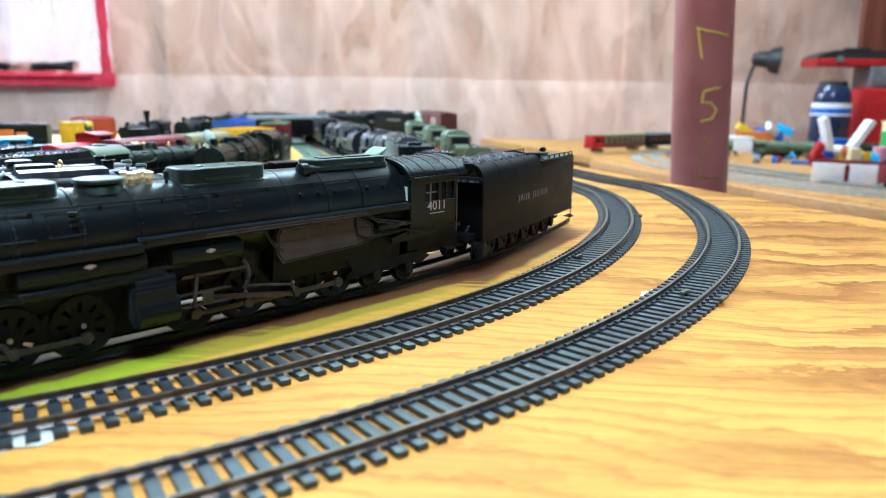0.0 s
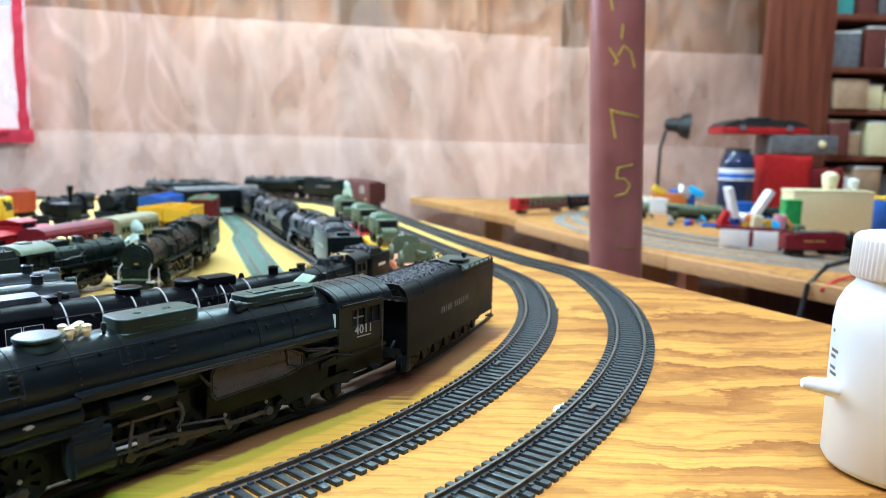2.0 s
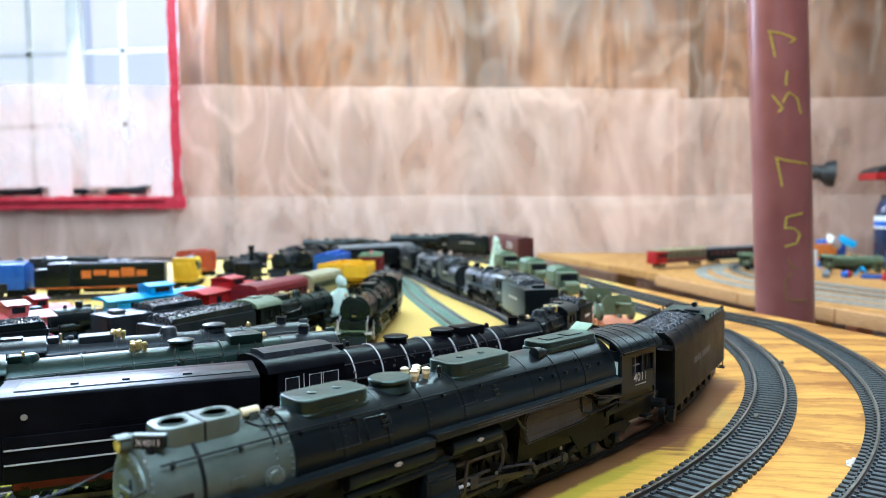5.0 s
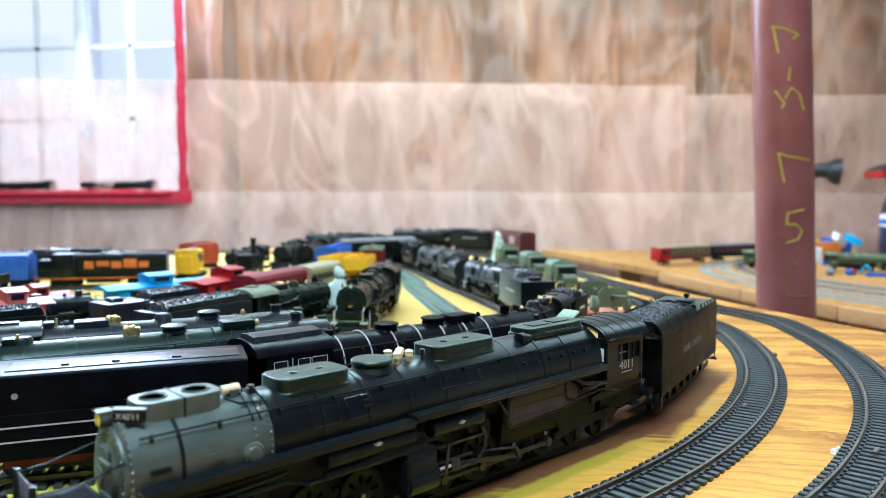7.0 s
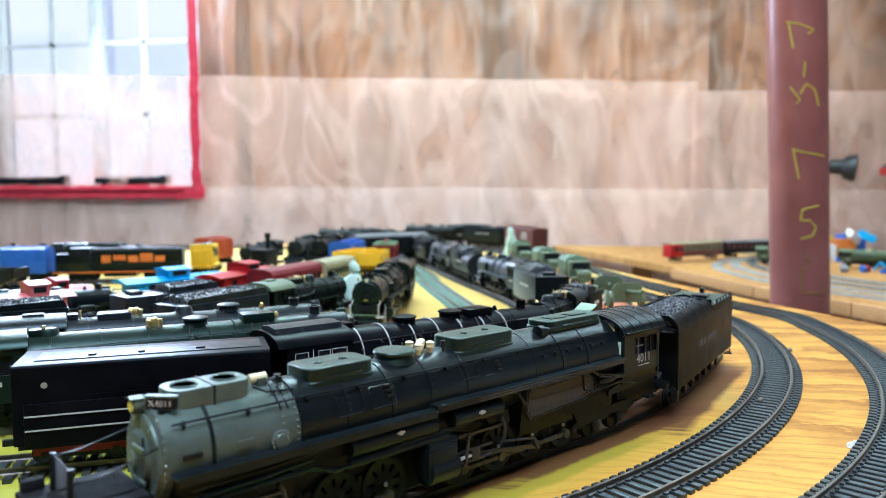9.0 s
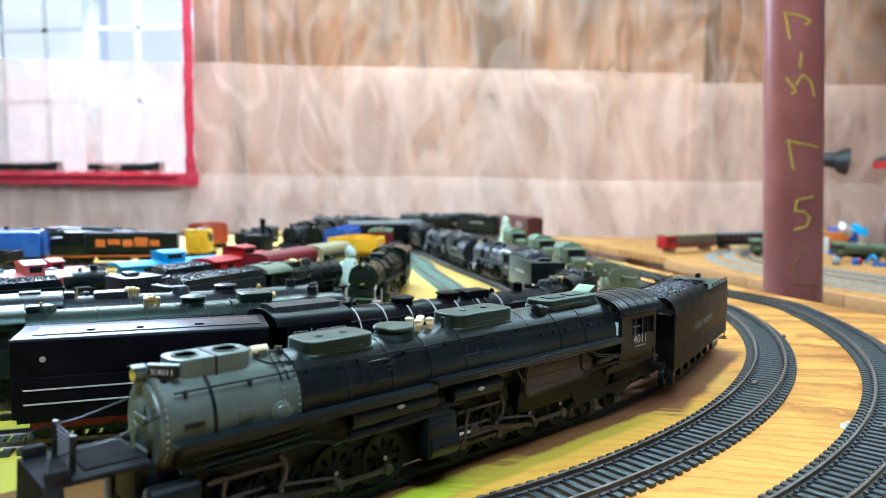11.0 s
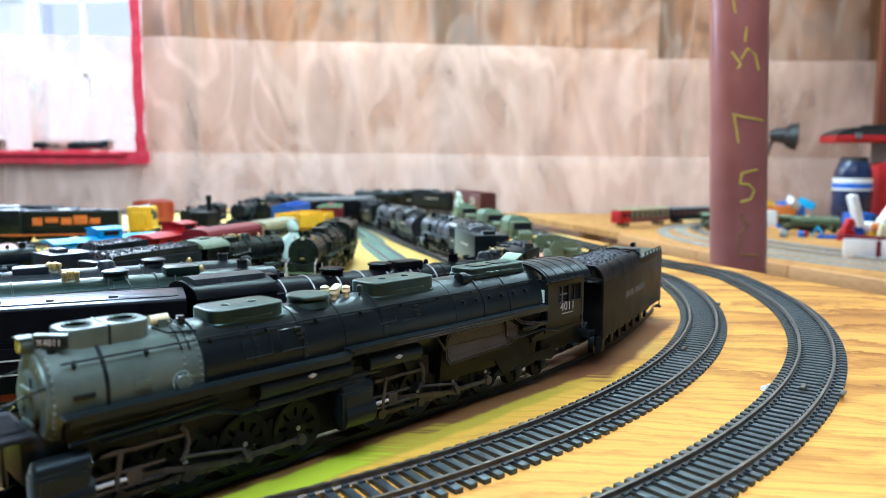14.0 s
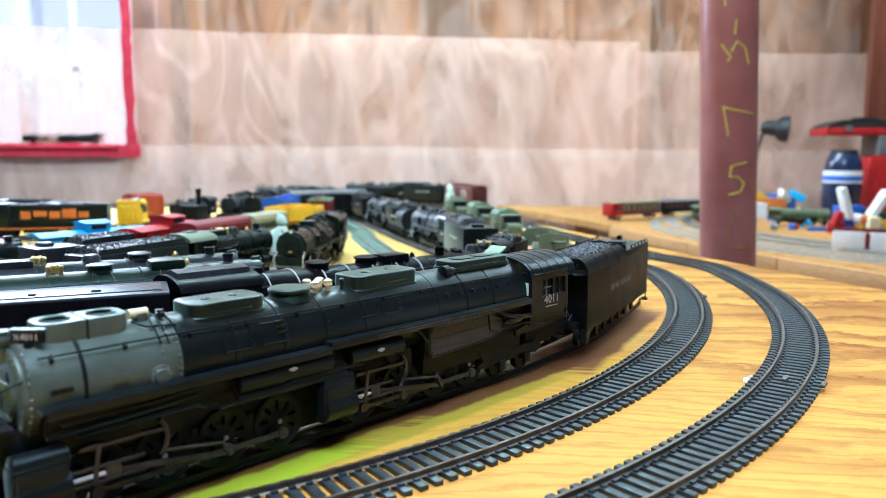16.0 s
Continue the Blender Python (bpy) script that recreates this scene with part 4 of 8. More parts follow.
def steam_loco(m, label, L=0.15, rb=0.0115, zc=0.0265, body=BLACK, smoke=None, cabm=None, drivers=4, dr=0.0085, first=0.042, gap=0.0182, cab=0.024, domes=((0.42, "round"), (0.62, "box")), gold=None, group="", bands=5, light=LAMPGLASS, bandm=None, front=None, articulated=False, roof=None, cab_windows=True):
    """x = 0 at the smokebox front, +x to the cab."""
    lo = thing("steam_locomotive", m, label, "model locomotive", group)
    smoke, cabm = smoke or body, cabm or body
    sb = L * 0.17
    part("boiler", lathed((sb, 0, zc), (1, 0, 0), [(0, rb * 0.97), (L * 0.25, rb), (L * 0.45, rb * 1.06), (L - sb - cab, rb * 1.12)], 30), body, lo)
    part("smokebox", lathed((0, 0, zc), (1, 0, 0), [(0, rb * 0.94), (0.0006, rb * 0.99), (sb, rb * 0.99)], 30), smoke, lo)
    part("smokebox_door", lathed((0.0004, 0, zc), (-1, 0, 0), [(0, rb * 0.80), (0.0012, rb * 0.74), (0.0024, rb * 0.36), (0.0028, rb * 0.1)], 24), front or smoke, lo)
    for k in range(bands):
        x = sb + (L - sb - cab) * (k + 0.5) / bands
        rr = rb * (1.0 + 0.12 * (k + 0.5) / bands)
        part("boiler_band", lathed((x, 0, zc), (1, 0, 0), [(-0.0004, rr * 1.005), (-0.0003, rr * (1.012 if bandm else 1.025)), (0.0003, rr * (1.012 if bandm else 1.025)), (0.0004, rr * 1.005)], 30), bandm or body, lo)
    top = zc + rb
    part("smokestack", lathed((sb * 0.55, 0, top - 0.002), (0, 0, 1), [(0, 0.0036), (0.0025, 0.0030), (0.0058, 0.0032), (0.0065, 0.0037), (0.0066, 0.0026), (0.004, 0.0024)], 18), smoke, lo)
    for f, kind in domes:
        x = L * f
        if kind == "round":
            part("steam_dome", lathed((x, 0, top - 0.002), (0, 0, 1), [(0, 0.0068), (0.0022, 0.0054), (0.0048, 0.0050), (0.0062, 0.0038), (0.0066, 0.0015)], 20), body, lo)
        elif kind == "flat":
            part("steam_dome", lathed((x, 0, top - 0.001), (0, 0, 1), [(0, 0.0066), (0.0030, 0.0062), (0.0036, 0.0072), (0.0044, 0.0070), (0.005, 0.0050)], 22), body, lo)
        else:
            part("sand_dome", boxed(x, 0, top + 0.0006, 0.019, 0.013, 0.0062, 0.0016), body, lo)
    if gold is not None:
        for k, (dx, dy) in enumerate(((0, 0.003), (0.003, -0.001), (0.006, 0.003), (0.0015, -0.004), (0.005, -0.004))):
            part("safety_valve", lathed((L * gold + dx, dy, top), (0, 0, 1), [(0, 0.0012), (0.003, 0.0012), (0.0032, 0.0016), (0.0045, 0.0014), (0.005, 0.0006)], 10), GOLD, lo, "brass safety valve")
    part("headlight", lathed((0.001, 0, top - 0.0005), (-1, 0, 0), [(-0.004, 0.0020), (0.0, 0.0022), (0.0015, 0.0022)], 14), body, lo)
    part("headlight_lens", lathed((-0.0006, 0, top - 0.0005), (-1, 0, 0), [(0, 0.0017), (0.0003, 0.0015)], 12), light, lo, "pale headlight lens")
    part("bell", lathed((sb * 1.25, 0.0, top), (0, 0, 1), [(0, 0.0018), (0.002, 0.0014), (0.003, 0.0006)], 10), GOLD if gold is not None else body, lo)
    # cab: sides with window openings, front, roof
    w = rb * 2.55
    cz0, cz1 = 0.014, zc + rb * 0.86
    for sy in (-1, 1):
        bm = bmesh.new()
        x0 = L - cab
        for xa, xb, za, zb in ((x0, L, cz0, cz0 + (cz1 - cz0) * 0.52), (x0, L, cz0 + (cz1 - cz0) * 0.88, cz1), (x0, x0 + cab * 0.16, cz0, cz1), (x0 + cab * 0.46, x0 + cab * 0.56, cz0, cz1), (x0 + cab * 0.86, L, cz0, cz1)):
            add_box(bm, (xa + xb) / 2, sy * w / 2, (za + zb) / 2, xb - xa, 0.0010, zb - za)
        cs = part("cab_side", bm, cabm, lo)
        if cab_windows:
            for xf in (0.31, 0.71):
                part("cab_window", boxed(x0 + cab * xf, sy * (w / 2 - 0.0012), cz0 + (cz1 - cz0) * 0.70, cab * 0.32, 0.0004, (cz1 - cz0) * 0.38), DARKGLASS, cs)
        stripe(lo, x0 + cab * 0.5, sy * (w / 2 + 0.0007), cz0 + (cz1 - cz0) * 0.36, cab * 0.34, 0.0022, SILVER, "number_bar")
    part("cab_front", boxed(L - cab, 0, (cz0 + cz1) / 2, 0.001, w, cz1 - cz0), cabm, lo)
    rf = [(-w / 2 - 0.0012, cz1)] + [((w / 2 + 0.0012) * math.sin(a), cz1 + 0.0065 * math.cos(a)) for a in (-1.2, -0.8, -0.4, 0, 0.4, 0.8, 1.2)] + [(w / 2 + 0.0012, cz1)]
    part("cab_roof", prismed(rf, "x", L - cab - 0.0015, L + 0.005), roof or cabm, lo)
    # running gear
    part("frame", boxed(L * 0.47, 0, 0.0125, L * 0.86, 0.010, 0.009, 0.0008), DULL, lo)
    sets = [first] if not articulated else [first, first + gap * drivers + 0.018]
    for f0 in sets:
        for k in range(drivers):
            for sy in (-1, 1):
                wheel(lo, f0 + gap * k, sy * 0.0092, dr, 12)
        for sy in (-1, 1):
            part("cylinder", lathed((f0 - 0.024, sy * 0.0145, 0.0115), (1, 0, 0), [(0, 0.003), (0.0005, 0.0048), (0.0125, 0.0048), (0.013, 0.003)], 16), body, lo)
            part("valve_chest", lathed((f0 - 0.024, sy * 0.0145, 0.0195), (1, 0, 0), [(0, 0.002), (0.0005, 0.003), (0.0125, 0.003), (0.013, 0.002)], 12), body, lo)
            part("side_rod", boxed(f0 + gap * (drivers - 1) / 2, sy * 0.0126, dr - 0.003, gap * (drivers - 1) + 0.004, 0.0008, 0.0020, 0.0003), RODS, lo)
            part("main_rod", boxed(f0 + gap * 0.45, sy * 0.0138, dr + 0.0005, gap * 1.9, 0.0007, 0.0016, 0.0003, ry=6), RODS, lo)
            part("valve_gear", tubed([(f0 - 0.011, sy * 0.0142, 0.0185), (f0 + gap * 0.5, sy * 0.0142, 0.019), (f0 + gap * 0.9, sy * 0.0142, 0.0135), (f0 + gap * 1.0, sy * 0.0142, 0.020), (f0 + gap * 1.6, sy * 0.0138, 0.0115)], 0.0006, 5), RODS, lo)
    for sy in (-1, 1):
        part("running_board", boxed(L * 0.46, sy * (rb + 0.0025), zc - rb * 0.42, L * 0.66, 0.0052, 0.0010), body, lo)
        part("handrail", tubed([(0.003, sy * rb * 0.86, zc + rb * 0.62), (L * 0.4, sy * rb * 0.92, zc + rb * 0.62), (L - cab, sy * rb * 1.0, zc + rb * 0.68)], 0.0003, 5), RODS, lo)
        part("air_tank", lathed((L * 0.45, sy * (rb + 0.001), zc - rb * 0.75), (1, 0, 0), [(0, 0.0012), (0.0006, 0.0025), (L * 0.16, 0.0025), (L * 0.163, 0.0012)], 12), body, lo)
        wheel(lo, 0.010, sy * 0.0088, 0.0046, 0, "pilot_wheel")
        wheel(lo, L - cab * 0.7, sy * 0.0088, 0.0056, 0, "trailing_wheel")
    if L >= 0.18:
        for sy in (-1, 1):
            for k in range(9):
                a = radians(18 + 14 * (k % 2))
                rs = rb * (1.01 + 0.10 * k / 9)
                part("boiler_stud", lathed((sb + 0.012 + (L - sb - cab - 0.02) * k / 8, sy * rs * math.cos(a), zc + rs * math.sin(a)), (0, sy * math.cos(a), math.sin(a)), [(0, 0.0009), (0.0005, 0.0008), (0.0008, 0.0003)], 8), RODS, lo)
    xb = L - cab
    for sy in (-1, 1):
        for k in range(6):
            part("handrail_stanchion", cyled((0.006 + (xb - 0.010) * k / 5, sy * rb * 0.80, zc + rb * 0.55), (0.006 + (xb - 0.010) * k / 5, sy * rb * 0.93, zc + rb * 0.64), 0.0004, seg=5), RODS, lo)
        for f, _k in domes[:2]:
            for dx in (-0.004, 0.004):
                part("sand_pipe", tubed([(L * f + dx, sy * 0.004, top + 0.0006), (L * f + dx * 1.4, sy * rb * 0.80, zc + rb * 0.66), (L * f + dx * 1.7, sy * rb * 1.07, zc), (L * f + dx * 2.0, sy * (rb + 0.001), zc - rb * 0.40)], 0.00032, 5), RODS, lo)
        part("feed_pipe", tubed([(xb - 0.002, sy * rb * 1.10, zc + rb * 0.10), (L * 0.62, sy * rb * 1.14, zc + rb * 0.06), (L * 0.50, sy * rb * 1.10, zc + rb * 0.16), (L * 0.46, sy * rb * 0.98, zc + rb * 0.45)], 0.0006, 6), RODS, lo)
        part("check_valve", lathed((L * 0.46, sy * rb * 0.93, zc + rb * 0.46), (0, sy, 0.6), [(0, 0.0014), (0.0014, 0.0013), (0.0018, 0.0006)], 10), body, lo)
        part("cab_ladder", tubed([(L - 0.001, sy * w * 0.48, 0.005), (L - 0.001, sy * w * 0.48, cz0 + 0.001)], 0.0005, 5), RODS, lo)
        part("injector", lathed((xb - 0.010, sy * (rb + 0.0018), zc - rb * 0.72), (1, 0, 0), [(0, 0.0008), (0.001, 0.0016), (0.006, 0.0016), (0.008, 0.0008)], 10), RODS, lo)
    part("air_pump", lathed((sb + L * 0.10, -rb * 1.06, zc - rb * 0.20), (0, 0, 1), [(0, 0.0022), (0.0035, 0.0022), (0.0036, 0.0014), (0.0046, 0.0014), (0.0047, 0.0022), (0.0080, 0.0020), (0.0086, 0.0008)], 12), body, lo)
    part("turret", boxed(xb - 0.005, 0, top + 0.0026, 0.006, 0.009, 0.0034, 0.0008), body, lo)
    part("whistle", cyled((xb - 0.009, 0.003, top + 0.0005), (xb - 0.009, 0.003, top + 0.0062), 0.0007, seg=8), GOLD if gold is not None else RODS, lo)
    part("generator", lathed((xb - 0.016, -0.004, top + 0.0018), (1, 0, 0), [(0, 0.0010), (0.0006, 0.0018), (0.003, 0.0018), (0.0036, 0.0010), (0.005, 0.0009)], 10), body, lo)
    part("roof_vent", boxed(L - cab * 0.45, 0, cz1 + 0.0068, cab * 0.4, 0.008, 0.0012, 0.0003), roof or cabm, lo)
    part("pilot_beam", boxed(-0.008, 0, 0.0105, 0.004, 0.031, 0.006, 0.0008), body, lo)
    part("pilot_deck", boxed(-0.001, 0, 0.0135, 0.016, 0.027, 0.0012), body, lo)
    bm = prismed([(-0.0095, 0.0105), (-0.0115, 0.0100), (-0.0155, 0.0016), (-0.0140, 0.0012), (-0.0100, 0.0030)], "y", -0.0120, 0.0120)
    part("cowcatcher", bm, body, lo)
    return lo


# ---- the articulated 4-8-8-4 in the foreground (x = 0 at the last driver of the front engine, +x to the rear) ----
bb = thing("articulated_locomotive", pose(BB[0], BB[1], 0.0045, 0, 0, BB[2]), "large satin black articulated steam locomotive with graphite smokebox", "model locomotive")
ZC, RB = 0.0386, 0.0150
part("boiler", lathed((-0.0360, 0, ZC), (1, 0, 0), [(0, RB), (0.045, RB), (0.0750, RB * 1.01), (0.110, RB * 1.06), (0.1745, RB * 1.06)], 40), BLACK, bb, "satin black boiler")
part("smokebox", lathed((-0.0810, 0, ZC), (1, 0, 0), [(0, RB * 0.93), (0.0008, RB * 0.975), (0.045, RB * 0.975)], 40), GRAPHITE, bb, "graphite grey smokebox")
part("smokebox_front", lathed((-0.0807, 0, ZC - 0.001), (-1, 0, 0), [(0, RB * 0.90), (0.0012, RB * 0.88), (0.0016, RB * 0.60), (0.003, RB * 0.52), (0.0036, RB * 0.18), (0.0042, RB * 0.16)], 36), GRAPHITE, bb, "graphite grey smokebox door")
for x, n in ((-0.0804, 40), (-0.0375, 44), (-0.0425, 44)):
    bm = bmesh.new()
    for k in range(n):
        a = 2 * math.pi * k / n
        bmesh.ops.create_icosphere(bm, subdivisions=1, radius=0.00045, matrix=Matrix.Translation((x, RB * 0.98 * math.cos(a), ZC + RB * 0.98 * math.sin(a))))
    tagged(part("rivet_ring", bm, RIVET, bb), kind="stuff")
bm = bmesh.new()
for k in range(26):
    a = 2 * math.pi * k / 26
    bmesh.ops.create_icosphere(bm, subdivisions=1, radius=0.0004, matrix=Matrix.Translation((-0.0820, RB * 0.80 * math.cos(a), ZC - 0.001 + RB * 0.80 * math.sin(a))))
tagged(part("rivet_ring", bm, RIVET, bb), kind="stuff")
for x, rr, mt in ((-0.0360, 1.02, BLACK), (-0.0660, 0.99, DULL), (-0.018, 1.012, BLACK), (0.0010, 1.012, BLACK), (0.0195, 1.012, BLACK), (0.038, 1.018, BLACK), (0.058, 1.02, BLACK), (0.078, 1.06, BLACK), (0.096, 1.075, BLACK), (0.114, 1.075, BLACK)):
    part("boiler_band", lathed((x, 0, ZC), (1, 0, 0), [(-0.0006, RB * rr * 0.995), (-0.0005, RB * rr * 1.012), (0.0005, RB * rr * 1.012), (0.0006, RB * rr * 0.995)], 40), mt, bb)
T = ZC + RB
# twin stack casing with two openings
def rounded_plan(x0, x1, w, r, n=6):
    out = []
    for cx, cy, a0 in ((x1 - r, w / 2 - r, 0), (x0 + r, w / 2 - r, 90), (x0 + r, -w / 2 + r, 180), (x1 - r, -w / 2 + r, 270)):
        out += [(cx + r * math.cos(radians(a0 + 90 * k / n)), cy + r * math.sin(radians(a0 + 90 * k / n))) for k in range(n + 1)]
    return out


def soft_block(bm, x0, x1, w, z0, z1, r, edge):
    """A casting with rounded ends and a rolled top edge."""
    rows = []
    for z, inset in ((z0, 0), (z1 - edge, 0), (z1 - edge * 0.62, edge * 0.08), (z1 - edge * 0.29, edge * 0.29), (z1 - edge * 0.08, edge * 0.62), (z1, edge)):
        rows.append([bm.verts.new((x, y, z)) for x, y in rounded_plan(x0 + inset, x1 - inset, w - 2 * inset, max(0.0005, r - inset))])
    n = len(rows[0])
    for ra, rb in zip(rows, rows[1:]):
        for k in range(n):
            bm.faces.new((ra[k], ra[(k + 1) % n], rb[(k + 1) % n], rb[k]))
    bm.faces.new(rows[-1])
    bm.faces.new(rows[0][::-1])
    return bm


def casing(x0, x1, w, z0, z1, name, m=BLACK, lids=True):
    bm = soft_block(bmesh.new(), x0, x1, w, z0, z1, 0.0048, 0.0007)
    soft_block(bm, x0 - 0.0008, x1 + 0.0008, w * 1.05, z0, z0 + 0.0020, 0.0050, 0.0008)
    p = part(name, bm, m, bb)
    part("grab_iron", tubed([(x0 + (x1 - x0) * 0.25, -w / 2 - 0.0002, (z0 + z1) / 2), (x0 + (x1 - x0) * 0.27, -w / 2 - 0.0009, (z0 + z1) / 2), (x0 + (x1 - x0) * 0.73, -w / 2 - 0.0009, (z0 + z1) / 2), (x0 + (x1 - x0) * 0.75, -w / 2 - 0.0002, (z0 + z1) / 2)], 0.0003, 5), m, p)
    for k in (0.32, 0.68):
        if lids:
            part("filler_lid", lathed((x0 + (x1 - x0) * k, 0, z1 - 0.0002), (0, 0, 1), [(0, 0.0016), (0.0005, 0.0016), (0.0007, 0.0012)], 16), m, p)
        else:
            part("access_plate", boxed(x0 + (x1 - x0) * k, 0, z1 + 0.0001, (x1 - x0) * 0.28, w * 0.42, 0.0006, 0.0002), m, p)
    return p
stk = part("stack_casing", soft_block(bmesh.new(), -0.0752, -0.0490, 0.0140, T - 0.0040, T + 0.0036, 0.0046, 0.0004), GRAPHITE, bb, "graphite grey double chimney casing")
for x in (-0.0688, -0.0556):
    part("chimney", lathed((x, 0, T + 0.0034), (0, 0, 1), [(0, 0.0044), (0.0005, 0.0044), (0.0007, 0.0041), (0.0004, 0.0036)], 26), GRAPHITE, stk)
    part("flue_opening", lathed((x, 0, T + 0.0036), (0, 0, 1), [(0, 0.0038), (0.0002, 0.0037)], 22), PANEL, stk, "dark flue opening")
part("casing_strap", prismed([(-0.0073, T - 0.0040), (-0.0073, T + 0.0038), (0.0073, T + 0.0038), (0.0073, T - 0.0040)], "x", -0.0624, -0.0618), DULL, stk, "thin dark strap round the casing")
casing(-0.0300, -0.0015, 0.0172, T - 0.0034, T + 0.0030, "sand_box", SANDBOX)
casing(0.0385, 0.0730, 0.0172, T - 0.0030, T + 0.0042, "sand_box", SANDBOX)
casing(0.0955, 0.1360, 0.0150, T - 0.0005, T + 0.0040, "turret_casing", SANDBOX, lids=False)
part("steam_dome", lathed((0.0130, 0, T - 0.002), (0, 0, 1), [(0, 0.0086), (0.0032, 0.0070), (0.0034, 0.0080), (0.0043, 0.0080), (0.0047, 0.0076), (0.0048, 0.0046)], 28), SANDBOX, bb)
for k, (dx, dy) in enumerate(((0.0, 0.0028), (0.0, -0.0028), (0.0036, 0.0), (0.0072, 0.0030), (0.0072, -0.0026))):
    part("safety_valve", lathed((0.0228 + dx * 0.85, dy, T - 0.0010), (0, 0, 1), [(0, 0.0011), (0.0026, 0.0011), (0.0028, 0.0017), (0.0042, 0.0015), (0.0046, 0.0018), (0.0052, 0.0008)], 12), CREAM, bb, "cream-tipped brass safety valve")
part("whistle", lathed((0.0345, -0.004, T - 0.001), (0, 0, 1), [(0, 0.0006), (0.002, 0.0006), (0.0022, 0.0011), (0.0046, 0.0010), (0.005, 0.0004)], 10), BLACK, bb)
part("turbo_generator", lathed((0.0880, -0.0066, T + 0.0002), (1, 0, 0), [(0, 0.0012), (0.0006, 0.0030), (0.004, 0.0030), (0.0045, 0.0020), (0.0075, 0.0018)], 16), BLACK, bb)
part("bell", lathed((-0.0478, -0.0010, T + 0.0018), (1, 0, 0), [(0, 0.0016), (0.006, 0.0016)], 12), CREAM, bb, "cream bell")
part("bell_stand", boxed(-0.0440, 0, T + 0.0004, 0.003, 0.006, 0.0030), GRAPHITE, bb)
for x in (-0.0425, -0.0400):
    part("feedwater_pipe", tubed([(x, 0.005, T - 0.001), (x, 0.002, T + 0.0010), (x, -0.004, T + 0.0002), (x, -0.0088, T - 0.0027), (x, -0.0125, T - 0.0066)], 0.00035, 6), DULL, bb)
# number board, headlight, front deck
nb_ = part("number_board", prismed([(-0.0752, -0.0090), (-0.0812, -0.0026), (-0.0800, -0.0012), (-0.0738, -0.0078)], "z", T - 0.0010, T + 0.0026), DULL, bb, "black angled number board")
part("board_cap", prismed([(-0.0750, -0.0094), (-0.0816, -0.0024), (-0.0800, -0.0008), (-0.0734, -0.0078)], "z", T + 0.0026, T + 0.0031), GRAPHITE, nb_, "pale metal capping")
num = lettering("X4011", 0.0027)
num.materials.append(NUMERAL)
o = part("lettering", num, None, nb_, "white number board digits")
o.matrix_local = pose(-0.07838, -0.00604, T + 0.0008, 90, 0, -46.8)
part("board_bracket", tubed([(-0.0775, -0.0062, T - 0.0010), (-0.0790, -0.0058, T - 0.0036), (-0.0806, -0.0050, T - 0.0052)], 0.0012, 8), DULL, nb_)
hl = part("headlight", lathed((-0.0806, 0.0016, T - 0.0004), (-1, 0, 0), [(-0.003, 0.0020), (0, 0.0025), (0.0030, 0.0026), (0.0034, 0.0023)], 20), GRAPHITE, bb)
part("headlight_lens", lathed((-0.0838, 0.0016, T - 0.0004), (-1, 0, 0), [(0, 0.0022), (0.0006, 0.0017)], 16), LENS, hl, "bright yellow headlight lens")
part("visor", prismed([(-0.0008, T + 0.0020), (0.0016, T + 0.0026), (0.0040, T + 0.0020), (0.0040, T + 0.0016), (0.0016, T + 0.0022), (-0.0008, T + 0.0016)], "x", -0.0848, -0.0808), GRAPHITE, hl, "pale metal visor")
for k in range(9):
    a = radians(48 + 11 * k)
    part("clean_out_plug", lathed((-0.0400 + 0.0016 * (k % 2), -RB * 0.975 * math.cos(a), ZC + RB * 0.975 * math.sin(a)), (0, -math.cos(a), math.sin(a)), [(0, 0.0006), (0.0007, 0.0005), (0.0009, 0.0002)], 8), RIVET, bb)
part("blower_valve", boxed(-0.0385, -0.0030, T + 0.0006, 0.0026, 0.0026, 0.0020, 0.0005), BLACK, bb)
part("valve_wheel", lathed((-0.0385, -0.0030, T + 0.0014), (0, 0, 1), [(0, 0.0006), (0.0006, 0.0006), (0.0007, 0.0013), (0.0010, 0.0013)], 12), BLACK, bb)
part("throttle_rod", tubed([(-0.0360, -0.0085, T - 0.0020), (-0.0450, -0.0080, T - 0.0014), (-0.0490, -0.0060, T + 0.0006)], 0.0004, 6), BLACK, bb)
# smokebox front: hinged door with straps, and small flank fittings
for z, L_ in ((0.0036, 0.0085), (-0.0060, 0.0085)):
    part("door_strap", boxed(-0.0844, -0.0045, ZC + z, 0.0010, L_, 0.0012, 0.0002), GRAPHITE, bb)
part("door_seam", tubed([(-0.0836, -0.0062, ZC + 0.0070), (-0.0836, -0.0062, ZC - 0.0092)], 0.0003, 5), DULL, bb)
part("side_plate", boxed(-0.0725, -RB * 0.985, ZC + 0.0010, 0.0060, 0.0006, 0.0016, 0.0002), DULL, bb, "small dark slot plate")
part("side_plate", boxed(-0.0560, -RB * 0.985, ZC + 0.0008, 0.0052, 0.0006, 0.0030, 0.0002), GRAPHITE, bb)
mh = part("check_valve_cover", lathed((-0.0440, -RB * 0.960, ZC - 0.0010), (0, -1, 0.05), [(0, 0.0036), (0.0008, 0.0035), (0.0010, 0.0026), (0.0016, 0.0022), (0.0018, 0.0006)], 24), GRAPHITE, bb, "round bolted cover")
bm = bmesh.new()
